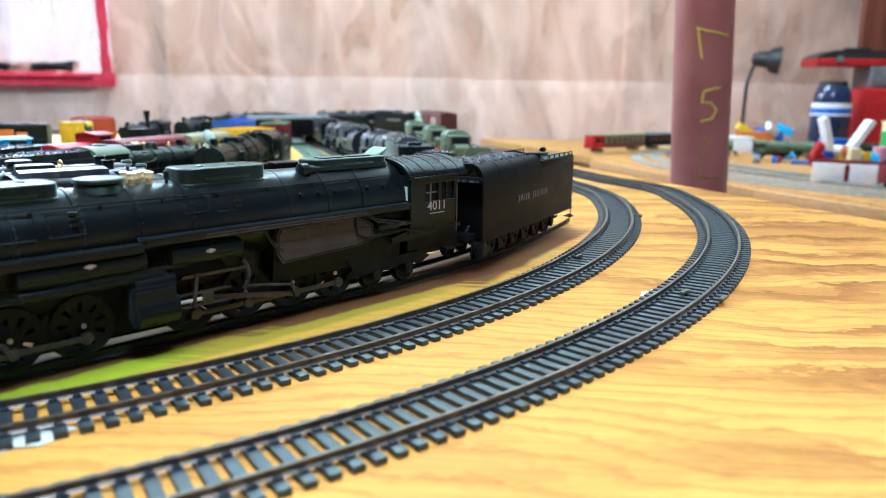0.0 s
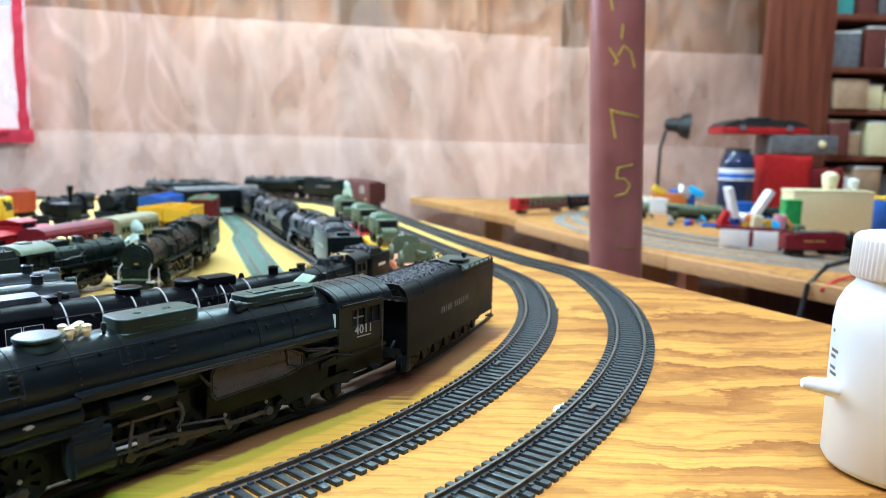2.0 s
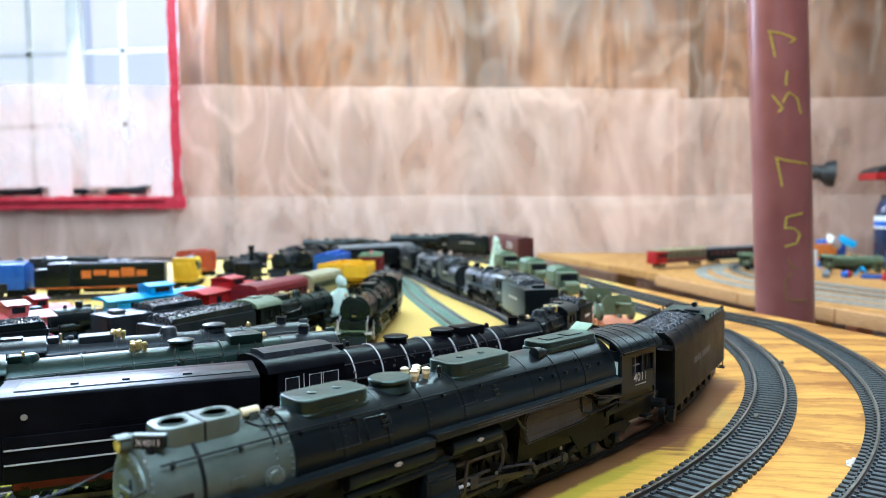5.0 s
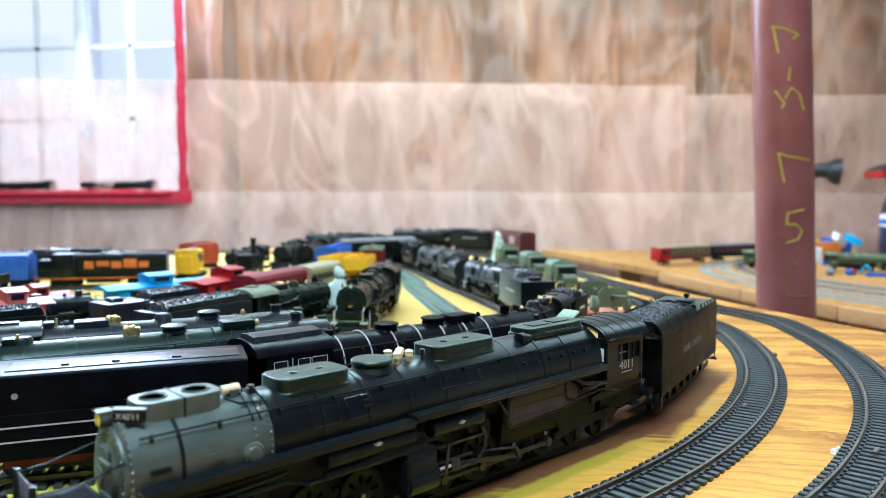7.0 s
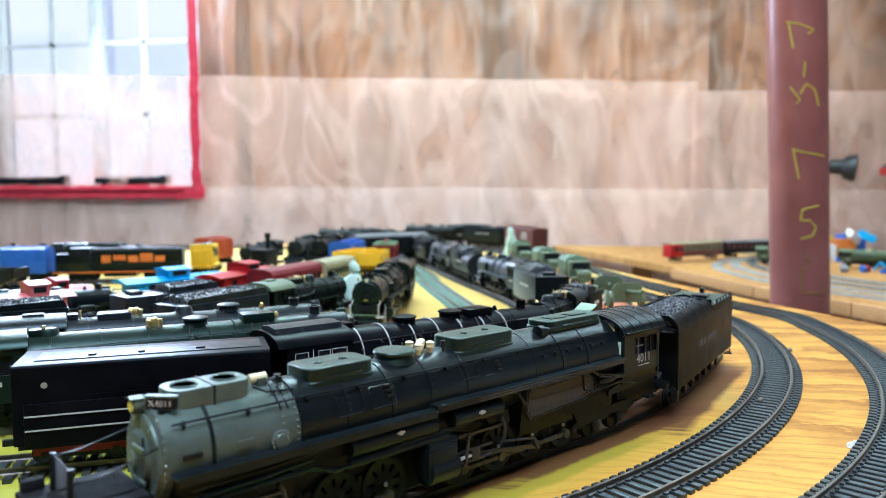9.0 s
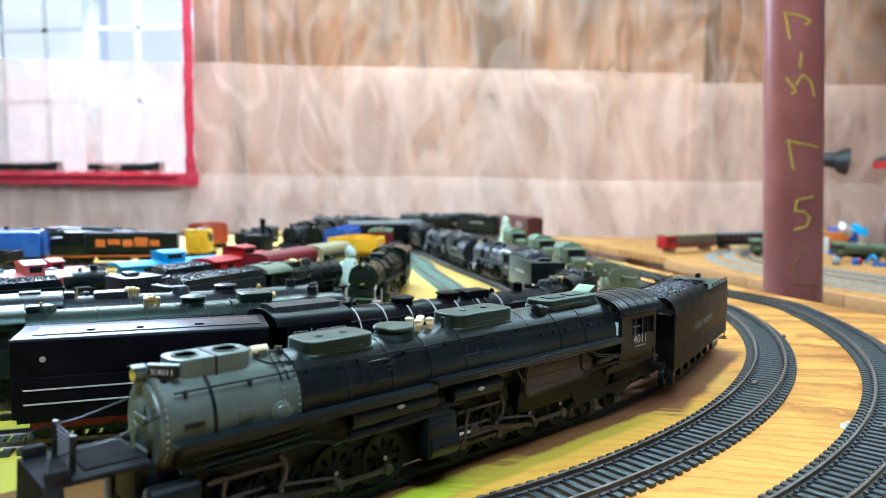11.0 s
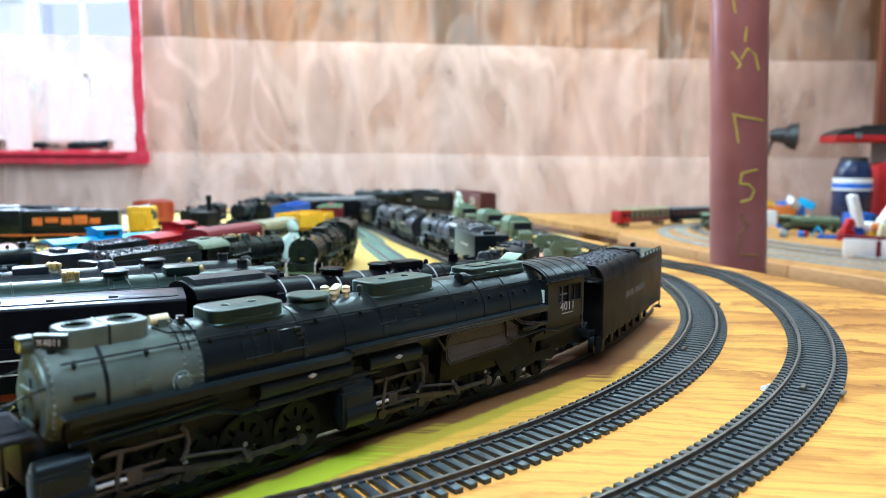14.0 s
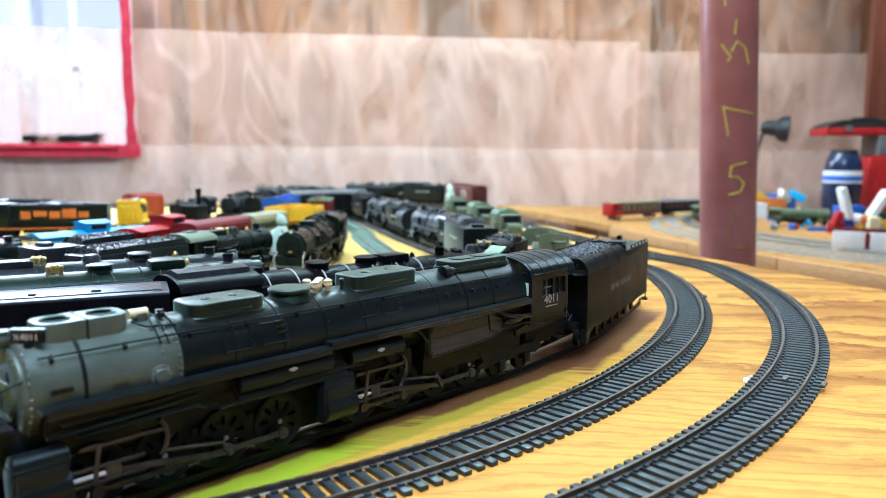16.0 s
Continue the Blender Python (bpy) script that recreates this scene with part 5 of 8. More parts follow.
for k in range(14):
    a = 2 * math.pi * k / 14
    bmesh.ops.create_icosphere(bm, subdivisions=1, radius=0.0003, matrix=Matrix.Translation((-0.0440 + 0.0031 * math.cos(a), -RB * 0.960 - 0.0010, ZC - 0.0010 + 0.0031 * math.sin(a))))
tagged(part("bolt_circle", bm, RIVET, mh), kind="stuff")
dk = part("front_deck", boxed(-0.0985, 0, 0.0308, 0.028, 0.027, 0.0016, 0.0004), MATTE, bb, "grey-black slatted front deck")
for k in range(9):
    part("deck_slat", boxed(-0.0935, -0.008 + 0.002 * k, 0.0319, 0.015, 0.0010, 0.0006), MATTE, dk)
for sy in (-1, 1):
    part("cooler_rack", tubed([(-0.1040, sy * 0.0085, 0.0312), (-0.1035, sy * 0.0085, 0.0420)], 0.0009, 7), DULL, dk)
for k in range(7):
    part("cooler_tube", tubed([(-0.1037, -0.0085, 0.0328 + 0.0014 * k), (-0.1037, 0.0085, 0.0328 + 0.0014 * k)], 0.0005, 5), DULL, dk)
pl = part("pilot", prismed([(-0.0135, 0.0312), (0.0135, 0.0312), (0.0145, 0.0262), (0.0165, 0.0180), (0.0165, 0.0075), (0.010, 0.0012), (-0.010, 0.0012), (-0.0165, 0.0075), (-0.0165, 0.0180), (-0.0145, 0.0262)], "x", -0.1125, -0.1075), MATTE, bb, "solid grey-black cast pilot")
part("coupler", boxed(-0.1150, 0, 0.0095, 0.007, 0.0036, 0.0036, 0.0008), DULL, pl)
for sy in (-1, 1):
    part("pilot_step", boxed(-0.1085, sy * 0.0120, 0.0328, 0.006, 0.003, 0.004, 0.0005), MATTE, pl)
    part("handrail", tubed([(-0.111, sy * 0.0130, 0.031), (-0.110, sy * 0.0130, 0.0385), (-0.095, sy * 0.0130, 0.0400), (-0.0815, sy * 0.012, 0.0435)], 0.00035, 5), DULL, bb)
# running gear, two engines
DRV = 0.0103
for e0 in (-0.0639, 0.0376):
    for k in range(4):
        for sy in (-1, 1):
            wheel(bb, e0 + 0.0213 * k, sy * 0.0094, DRV, 9)
    for sy in (-1, 1):
        cy = sy * 0.0155
        cyl = part("cylinder", lathed((e0 - 0.0235, cy, 0.0125), (1, 0, 0), [(0, 0.0034), (0.0006, 0.0058), (0.0145, 0.0058), (0.015, 0.0034)], 20), BLACK, bb)
        part("valve_chest", lathed((e0 - 0.0235, cy, 0.0212), (1, 0, 0), [(0, 0.0024), (0.0006, 0.0036), (0.0145, 0.0036), (0.015, 0.0024)], 16), BLACK, cyl)
        part("cylinder_jacket", boxed(e0 - 0.0168, cy + sy * 0.0004, 0.0148, 0.0148, 0.0080, 0.0136, 0.0016), BLACK, cyl)
        part("cylinder_cover", boxed(e0 - 0.0168, cy + sy * 0.0045, 0.0148, 0.0120, 0.0006, 0.0108, 0.0002), BLACK, cyl)
        part("crosshead_guide", boxed(e0 + 0.002, cy, 0.0150, 0.022, 0.0010, 0.0008), RODS, bb)
        part("crosshead_guide", boxed(e0 + 0.002, cy, 0.0105, 0.022, 0.0010, 0.0008), RODS, bb)
        part("crosshead", boxed(e0 + 0.0035, cy, 0.0126, 0.0045, 0.0018, 0.0050, 0.0005), RODS, bb)
        part("piston_rod", cyled((e0 - 0.009, cy, 0.0125), (e0 + 0.002, cy, 0.0125), 0.0007, seg=8), SILVER, bb)
        sr = bmesh.new()
        for k in range(3):
            add_box(sr, e0 + 0.0213 * (k + 0.5), sy * 0.0129, DRV - 0.0037, 0.0195, 0.0009, 0.0019, 0.0003)
        for k in range(4):
            add_cyl(sr, (e0 + 0.0213 * k, sy * 0.0122, DRV - 0.0037), (e0 + 0.0213 * k, sy * 0.0138, DRV - 0.0037), 0.0020, seg=14)
        part("side_rod", sr, RODS, bb, "blackened coupling rod")
        mr_ = bmesh.new()
        a = math.atan2((DRV - 0.0037) - 0.0126, 0.0426 - 0.0035)
        add_box(mr_, e0 + 0.023, sy * 0.0144, 0.0094, 0.0400, 0.0008, 0.0021, 0.0003, ry=-math.degrees(a))
        part("main_rod", mr_, RODS, bb, "blackened connecting rod")
        part("eccentric_crank", boxed(e0 + 0.0426 - 0.0018, sy * 0.0153, 0.0082, 0.0016, 0.0009, 0.0058, 0.0003, ry=-28), RODS, bb)
        part("eccentric_rod", tubed([(e0 + 0.0395, sy * 0.0155, 0.0108), (e0 + 0.0300, sy * 0.0157, 0.0125), (e0 + 0.0190, sy * 0.0157, 0.0142)], 0.0006, 5), RODS, bb)
        ln = tubed([(e0 + 0.0182, sy * 0.0157, 0.0130), (e0 + 0.0200, sy * 0.0157, 0.0158), (e0 + 0.0206, sy * 0.0157, 0.0188), (e0 + 0.0200, sy * 0.0157, 0.0218), (e0 + 0.0182, sy * 0.0157, 0.0244)], 0.0008, 6)
        part("expansion_link", ln, RODS, bb)
        part("radius_rod", boxed(e0 + 0.007, sy * 0.0155, 0.0212, 0.025, 0.0007, 0.0013, 0.0003), RODS, bb)
        part("combination_lever", boxed(e0 - 0.001, sy * 0.0160, 0.0160, 0.0014, 0.0009, 0.0125, 0.0003, ry=9), RODS, bb)
        part("link_bracket", prismed([(e0 + 0.0100, 0.0265), (e0 + 0.0240, 0.0265), (e0 + 0.0250, 0.0215), (e0 + 0.0225, 0.0165), (e0 + 0.0200, 0.0200), (e0 + 0.0130, 0.0215)], "y", sy * 0.0138 - 0.0006, sy * 0.0138 + 0.0006), DULL, bb)
        for k in range(3):
            part("brake_hanger", boxed(e0 + 0.0213 * (k + 0.5), sy * 0.0094, 0.0100, 0.0024, 0.0020, 0.0120, 0.0006), DULL, bb)
    part("engine_frame", boxed(e0 + 0.031, 0, 0.0125, 0.094, 0.0105, 0.0100, 0.001), DULL, bb)
for x in (-0.0985, -0.0845):
    for sy in (-1, 1):
        wheel(bb, x, sy * 0.0090, 0.0052, 0, "pilot_wheel")
for sy in (-1, 1):
    part("outside_frame", boxed(-0.0915, sy * 0.0112, 0.0068, 0.024, 0.0014, 0.0040, 0.0008), DULL, bb)
    part("running_board", boxed(0.0780, sy * 0.0168, 0.0368, 0.120, 0.0060, 0.0011, 0.0003), BLACK, bb)
    part("running_board", boxed(-0.0300, sy * 0.0166, 0.0352, 0.098, 0.0060, 0.0011, 0.0003), BLACK, bb)
    part("board_valance", boxed(0.0780, sy * 0.0195, 0.0355, 0.118, 0.0006, 0.0018, 0.0002), BLACK, bb)
    part("board_valance", boxed(-0.0300, sy * 0.0193, 0.0339, 0.096, 0.0006, 0.0018, 0.0002), BLACK, bb)
    part("air_pipe", lathed((-0.0200, sy * 0.0166, 0.0244), (1, 0, 0), [(0, 0.0008), (0.0006, 0.0017), (0.0455, 0.0017), (0.0462, 0.0008)], 14), BLACK, bb)
    part("sanding_pipe", tubed([(-0.074, sy * 0.0172, 0.0305), (-0.050, sy * 0.0176, 0.0312), (-0.020, sy * 0.0178, 0.0330), (0.016, sy * 0.0178, 0.0335)], 0.0005, 6), BLACK, bb)
    part("equalising_pipe", tubed([(-0.078, sy * 0.0170, 0.0275), (-0.052, sy * 0.0174, 0.0285), (-0.034, sy * 0.0174, 0.0300)], 0.0007, 6), BLACK, bb)
    ash = part("air_reservoir", lathed((-0.0200, sy * 0.0157, 0.0299), (1, 0, 0), [(0, 0.0016), (0.0008, 0.0036), (0.039, 0.0036), (0.0398, 0.0016)], 20), BLACK, bb)
    part("maker_plate", boxed(0.0010, sy * 0.0193, 0.0312, 0.0034, 0.0005, 0.0006), GREY_TRACK, ash, "small dull metal plate")
    part("maker_plate", boxed(0.0010, sy * 0.0194, 0.0312, 0.0016, 0.0005, 0.0014), GREY_TRACK, ash, "small dull metal plate")
    ash = part("air_reservoir", lathed((0.0270, sy * 0.0158, 0.0296), (1, 0, 0), [(0, 0.0016), (0.0008, 0.0034), (0.0275, 0.0034), (0.0283, 0.0016)], 20), BLACK, bb)
    part("maker_plate", boxed(0.0416, sy * 0.0192, 0.0302, 0.0034, 0.0005, 0.0006), GREY_TRACK, ash, "small dull metal plate")
    part("maker_plate", boxed(0.0416, sy * 0.0193, 0.0302, 0.0016, 0.0005, 0.0014), GREY_TRACK, ash, "small dull metal plate")
    part("cooling_pipe", tubed([(-0.070, sy * 0.0162, 0.0262), (-0.034, sy * 0.0172, 0.0268), (-0.026, sy * 0.0172, 0.0238), (-0.010, sy * 0.0172, 0.0238), (0.002, sy * 0.0170, 0.0262), (0.034, sy * 0.0168, 0.0262)], 0.0009, 7), BLACK, bb)
    part("cooling_pipe", tubed([(0.050, sy * 0.0168, 0.0345), (0.064, sy * 0.0170, 0.0340), (0.069, sy * 0.0168, 0.0280), (0.076, sy * 0.0160, 0.0225)], 0.0007, 7), BLACK, bb)
    part("handrail", tubed([(-0.0775, sy * 0.0121, ZC + 0.0106), (-0.04, sy * 0.0122, ZC + 0.0108), (0.05, sy * 0.0126, ZC + 0.0108), (0.135, sy * 0.0132, ZC + 0.0108)], 0.00035, 6), DULL, bb)
    for k in range(10):
        part("handrail_stanchion", boxed(-0.074 + 0.0205 * k, sy * 0.0118, ZC + 0.0098, 0.0008, 0.0016, 0.0024, rx=sy * -40), DULL, bb)
    # firebox side with rivets
    fb = part("firebox_side", prismed([(0.0700, 0.0235), (0.0725, 0.0200), (0.1100, 0.0215), (0.1180, 0.0235), (0.1180, 0.0300), (0.1090, 0.0345), (0.0720, 0.0345), (0.0700, 0.0315)], "y", sy * 0.0158 - 0.0012, sy * 0.0158 + 0.0012), PANEL, bb, "dark grey riveted firebox side")
    part("firebox_trim", tubed([(0.0708, sy * 0.0171, 0.0238), (0.0732, sy * 0.0171, 0.0208), (0.1095, sy * 0.0171, 0.0223), (0.1172, sy * 0.0171, 0.0240), (0.1172, sy * 0.0171, 0.0296), (0.1085, sy * 0.0171, 0.0338), (0.0728, sy * 0.0171, 0.0338), (0.0708, sy * 0.0171, 0.0311), (0.0708, sy * 0.0171, 0.0238)], 0.00035, 5), BLACK, fb)
    for zz in (0.0362, 0.0352):
        part("sand_pipe", tubed([(0.040, sy * 0.0196, zz), (0.075, sy * 0.0198, zz), (0.112, sy * 0.0198, zz - 0.0004), (0.1185, sy * 0.0190, zz - 0.004), (0.136, sy * 0.0185, zz - 0.0075)], 0.00035, 5), RODS, bb)
    bm = bmesh.new()
    for k in range(22):
        for z in (0.0325, 0.0285, 0.0238):
            bmesh.ops.create_icosphere(bm, subdivisions=1, radius=0.0004, matrix=Matrix.Translation((0.0735 + 0.0020 * k, sy * 0.0170, z + (0.0008 if k > 17 else 0))))
    tagged(part("riveting", bm, RODS, fb), kind="stuff")
    part("injector_pipe", tubed([(0.108, sy * 0.0172, 0.0345), (0.109, sy * 0.0176, 0.0265), (0.114, sy * 0.0176, 0.0245), (0.136, sy * 0.0176, 0.0255), (0.150, sy * 0.0172, 0.0225)], 0.0006, 6), BLACK, bb)
    part("injector", lathed((0.120, sy * 0.0172, 0.0285), (1, 0, 0), [(0, 0.0010), (0.003, 0.0020), (0.010, 0.0020), (0.014, 0.0012), (0.020, 0.0012)], 12), BLACK, bb)
    part("ash_pan", prismed([(0.072, 0.0215), (0.135, 0.0215), (0.130, 0.0085), (0.112, 0.0070), (0.106, 0.0150)], "y", sy * 0.0125 - 0.0008, sy * 0.0125 + 0.0008), DULL, bb)
    fr_ = part("trailing_frame", prismed([(0.106, 0.0080), (0.112, 0.0122), (0.150, 0.0132), (0.156, 0.0100), (0.150, 0.0070), (0.140, 0.0090), (0.130, 0.0070), (0.120, 0.0088), (0.112, 0.0060)], "y", sy * 0.0122 - 0.0008, sy * 0.0122 + 0.0008), DULL, bb)
    for x, r in ((0.1225, 0.0060), (0.1420, 0.0060)):
        wheel(bb, x, sy * 0.0092, r, 0, "trailing_wheel")
        part("journal_box", boxed(x, sy * 0.0134, r, 0.0046, 0.0020, 0.0046, 0.0006), DULL, fr_)
# rivet lines beside the boiler bands, painted paler than the boiler as highlights
for x, rr in ((-0.0170, 1.0), (0.0020, 1.0), (0.0205, 1.0), (0.0390, 1.006), (0.0590, 1.01), (0.0790, 1.045), (0.0970, 1.06), (0.1150, 1.06)):
    bm = bmesh.new()
    for k in range(26):
        a = radians(-22 + 9 * k)
        bmesh.ops.create_icosphere(bm, subdivisions=1, radius=0.00026, matrix=Matrix.Translation((x, RB * rr * math.cos(a), ZC + RB * rr * math.sin(a))))
    tagged(part("riveting", bm, PANEL, bb), kind="stuff")
# washout plugs and panel seams on the boiler's flank
for sy in (-1, 1):
    for x, w_, a0, a1 in ((-0.0170, 0.0105, 8, 36), (-0.0030, 0.0105, 8, 36), (0.0400, 0.0090, 18, 42), (0.0520, 0.0085, 16, 42), (0.0625, 0.0070, 16, 42), (0.0860, 0.0100, 20, 40)):
        ring = [(x + dx, sy * RB * 1.022 * math.cos(radians(a)), ZC + RB * 1.022 * math.sin(radians(a))) for dx, a in ((-w_ / 2, a0), (-w_ / 2, (a0 + a1) / 2), (-w_ / 2, a1), (w_ / 2, a1), (w_ / 2, (a0 + a1) / 2), (w_ / 2, a0), (-w_ / 2, a0))]
        part("inspection_panel", tubed(ring, 0.00022, 4), GREYBLACK, bb)
    for x in (-0.0005, 0.0560):
        for a in (20, 27, 34):
            part("panel_latch", boxed(x, sy * RB * 1.03 * math.cos(radians(a)), ZC + RB * 1.03 * math.sin(radians(a)), 0.0030, 0.0010, 0.0010, 0.0002), BLACK, bb)
    for k in range(6):
        part("washout_plug", lathed((0.083 + 0.0085 * k, sy * RB * 0.98, ZC + 0.0068), (0, sy, 0.35), [(0, 0.0010), (0.0008, 0.0009), (0.0010, 0.0005)], 8), BLACK, bb)
part("firebox", prismed([(-0.0125, 0.012), (0.0125, 0.012), (0.0150, 0.036), (-0.0150, 0.036)], "x", 0.0705, 0.1370), DULL, bb)
part("drag_box", boxed(0.160, 0, 0.0165, 0.034, 0.0235, 0.0120, 0.001), DULL, bb)
part("hinge_frame", boxed(0.0175, 0, 0.0120, 0.030, 0.0150, 0.0170, 0.001), MATTE, bb)
part("boiler_cradle", boxed(-0.010, 0, 0.0225, 0.156, 0.0180, 0.0130, 0.001), DULL, bb)
part("air_tank_bank", boxed(-0.048, -0.0122, 0.0300, 0.060, 0.0050, 0.0060, 0.001), DULL, bb)
part("saddle", boxed(-0.018, 0, 0.0225, 0.060, 0.0130, 0.0060, 0.001), DULL, bb)
part("cab_floor", boxed(0.156, 0, 0.0232, 0.034, 0.034, 0.0016), DULL, bb)
# cab
CX0, CX1, CW, CZ0, CZ1 = 0.1390, 0.1695, 0.0355, 0.0280, 0.0488
for sy in (-1, 1):
    bm = bmesh.new()
    wz0, wz1 = 0.0365, 0.0450
    for xa, xb, za, zb in ((CX0, CX1, CZ0, wz0), (CX0, CX1, wz1, CZ1), (CX0, 0.1480, wz0, wz1), (0.1562, 0.1580, wz0, wz1), (0.1668, CX1, wz0, wz1)):
        add_box(bm, (xa + xb) / 2, sy * CW / 2, (za + zb) / 2, xb - xa, 0.0012, zb - za)
    cs = part("cab_side", bm, BLACK, bb)
    for xc, wv in ((0.1521, 0.0082), (0.1624, 0.0088)):
        wf = part("cab_window", boxed(xc, sy * (CW / 2 - 0.0008), (wz0 + wz1) / 2, wv, 0.0003, wz1 - wz0), DARKGLASS, cs)
        part("window_bar", boxed(xc, sy * (CW / 2 - 0.0003), (wz0 + wz1) / 2, 0.0006, 0.0006, wz1 - wz0), GREYP if xc < 0.155 else BLACK, cs)
    for xa, xb in ((0.1480, 0.1562), (0.1580, 0.1668)):
        part("window_frame", tubed([(xa, sy * (CW / 2 + 0.0007), wz0), (xb, sy * (CW / 2 + 0.0007), wz0), (xb, sy * (CW / 2 + 0.0007), wz1), (xa, sy * (CW / 2 + 0.0007), wz1), (xa, sy * (CW / 2 + 0.0007), wz0)], 0.0003, 4), GREYBLACK, cs)
    part("window_bar", boxed(0.1521, sy * (CW / 2 - 0.0003), 0.0405, 0.0080, 0.0006, 0.0006), GREYP, cs)
    part("rain_strip", boxed((CX0 + CX1) / 2, sy * (CW / 2 + 0.0009), CZ1 - 0.0012, CX1 - CX0 - 0.002, 0.0012, 0.0012, 0.0003), DULL, cs)
    num = lettering("4011", 0.0062)
    num.materials.append(NUMERAL)
    o = part("lettering", num, None, cs, "white cab numerals")
    o.matrix_local = pose(0.1553, sy * (CW / 2 + 0.0008), 0.0343, 90, 0, 0 if sy < 0 else 180)
    part("lettering_bar", boxed(0.1553, sy * (CW / 2 + 0.0008), 0.0310, 0.0095, 0.0003, 0.0004), GREY_TRACK, cs)
    part("handrail", tubed([(CX1 - 0.0012, sy * (CW / 2 + 0.001), 0.021), (CX1 - 0.0012, sy * (CW / 2 + 0.001), 0.042)], 0.0003, 5), RODS, cs)
    part("cab_skirt", prismed([(0.1290, 0.0195), (0.1290, 0.0220), (0.1400, 0.0245), (0.1400, 0.0278), (CX1, 0.0278), (CX1, 0.0232), (0.1500, 0.0205)], "y", sy * 0.0160 - 0.0006, sy * 0.0160 + 0.0006), BLACK, bb)
    part("cab_step", boxed(CX1 - 0.004, sy * 0.0155, 0.0125, 0.006, 0.004, 0.0010), DULL, bb)
part("cab_front", boxed(CX0, 0, (CZ0 + CZ1) / 2, 0.0010, CW, CZ1 - CZ0), BLACK, bb)
part("front_window", boxed(CX0 - 0.0007, -0.0152, 0.0410, 0.0004, 0.0030, 0.0062), MINT, bb, "pale front cab pane")
rp = [(CW / 2 * 1.04 * math.sin(a), CZ1 - 0.0012 + 0.0084 * math.cos(a)) for a in [radians(-90 + 11.25 * k) for k in range(17)]]
rp += [(x * 0.95, z - 0.0010) for x, z in rp[::-1]]
rf_ = part("cab_roof", prismed(rp, "x", CX0 - 0.0010, CX1 + 0.0060), BLACK, bb)
for k in range(5):
    sg = [(x * 1.008, z + 0.0002) for x, z in rp[:17]] + [(x * 0.99, z - 0.0006) for x, z in rp[:17][::-1]]
    part("roof_seam", prismed(sg, "x", CX0 + 0.001 + 0.0075 * k, CX0 + 0.0014 + 0.0075 * k), BLACK, rf_)
bm = bmesh.new()
for k in range(11):
    for j in range(13):
        a = radians(-72 + 12 * j)
        bmesh.ops.create_icosphere(bm, subdivisions=1, radius=0.00026, matrix=Matrix.Translation((CX0 + 0.001 + 0.0034 * k, CW / 2 * 1.045 * math.sin(a), CZ1 - 0.0012 + 0.0086 * math.cos(a))))
tagged(part("riveting", bm, GREYBLACK, rf_), kind="stuff")
part("roof_hatch", boxed(CX0 - 0.002, 0.004, CZ1 + 0.0094, 0.0085, 0.010, 0.0008, 0.0002, ry=-28), ARMYTOP, rf_, "raised pale green roof hatch")
part("cab_backhead", boxed(CX0 + 0.006, 0, 0.034, 0.008, 0.026, 0.024, 0.002), DULL, bb)

# its tender
TA = 66.5
td = thing("articulated_tender", pose(0.178, 0.571, 0.0045, 0, 0, TA), "long black coal tender behind the articulated locomotive", "model tender")
TL, TW, TH, TB = 0.134, 0.0350, 0.0472, 0.078
body = bmesh.new()
add_box(body, (TL + 0.009) / 2, 0, 0.0275, TL - 0.009, TW - 0.0004, 0.0310, 0.0004)
add_box(body, (TL + TB) / 2, 0, 0.0448, TL - TB, TW - 0.0004, 0.0040, 0.0004)
part("tank", body, JET, td)
arch = [(17.5, 42.6), (17.3, 44.6), (16.5, 46.9), (15.1, 48.9), (13.4, 50.2), (12.0, 50.7)]
shell = [(y / 1000, z / 1000) for y, z in arch] + [(y / 1000 - 0.0006, z / 1000 - 0.0007) for y, z in arch[::-1]]
for sy in (-1, 1):
    part("tank_side", boxed(TL / 2, sy * (TW / 2 - 0.0004), 0.0273, TL, 0.0010, 0.0310, 0.0003), JET, td)
    part("bunker_side", prismed([(sy * y, z) for y, z in shell], "x", 0.0, TB), JET, td, "inward curving bunker side")
    part("bunker_slope", prismed([(TB, 0.0466), (TB + 0.008, 0.0466), (TB, 0.0504)], "y", sy * 0.0145 - 0.0018, sy * 0.0145 + 0.0018), BLACK, td)
    for k in range(3):
        part("bunker_seam", prismed([(sy * (y + 0.0002), z + 0.0002) for y, z in shell], "x", 0.020 + 0.019 * k, 0.0206 + 0.019 * k), BLACK, td)
crown = [(0.0172, 0.0440)] + [(y / 1000, z / 1000) for y, z in arch[1:]]
crown = crown + [(-y, z) for y, z in crown[::-1]]
part("front_arch", prismed(crown + [(-0.0150, 0.0440), (-0.0110, 0.0478), (0.0110, 0.0478), (0.0150, 0.0440)], "x", 0.0030, 0.0042), BLACK, td)
part("front_beam", boxed(0.0026, 0, 0.0436, 0.0020, TW - 0.003, 0.0016, 0.0003), GREYBLACK, td)
part("bunker_end", prismed([(-0.0165, 0.0466), (0.0165, 0.0466), (0.0135, 0.0500), (0.0, 0.0528), (-0.0135, 0.0500)], "x", TB - 0.001, TB), BLACK, td)
part("coal_load", coal_pile(0.005, TB - 0.001, TW * 0.80, 0.0450, 0.0068, 41, 1700, 0.55), COAL, td, "loose glinting black coal")
part("tank_deck", boxed((TL + TB) / 2, 0, 0.0470, TL - TB - 0.001, TW - 0.0016, 0.0006), SANDBOX, td, "flat rear deck catching the light")
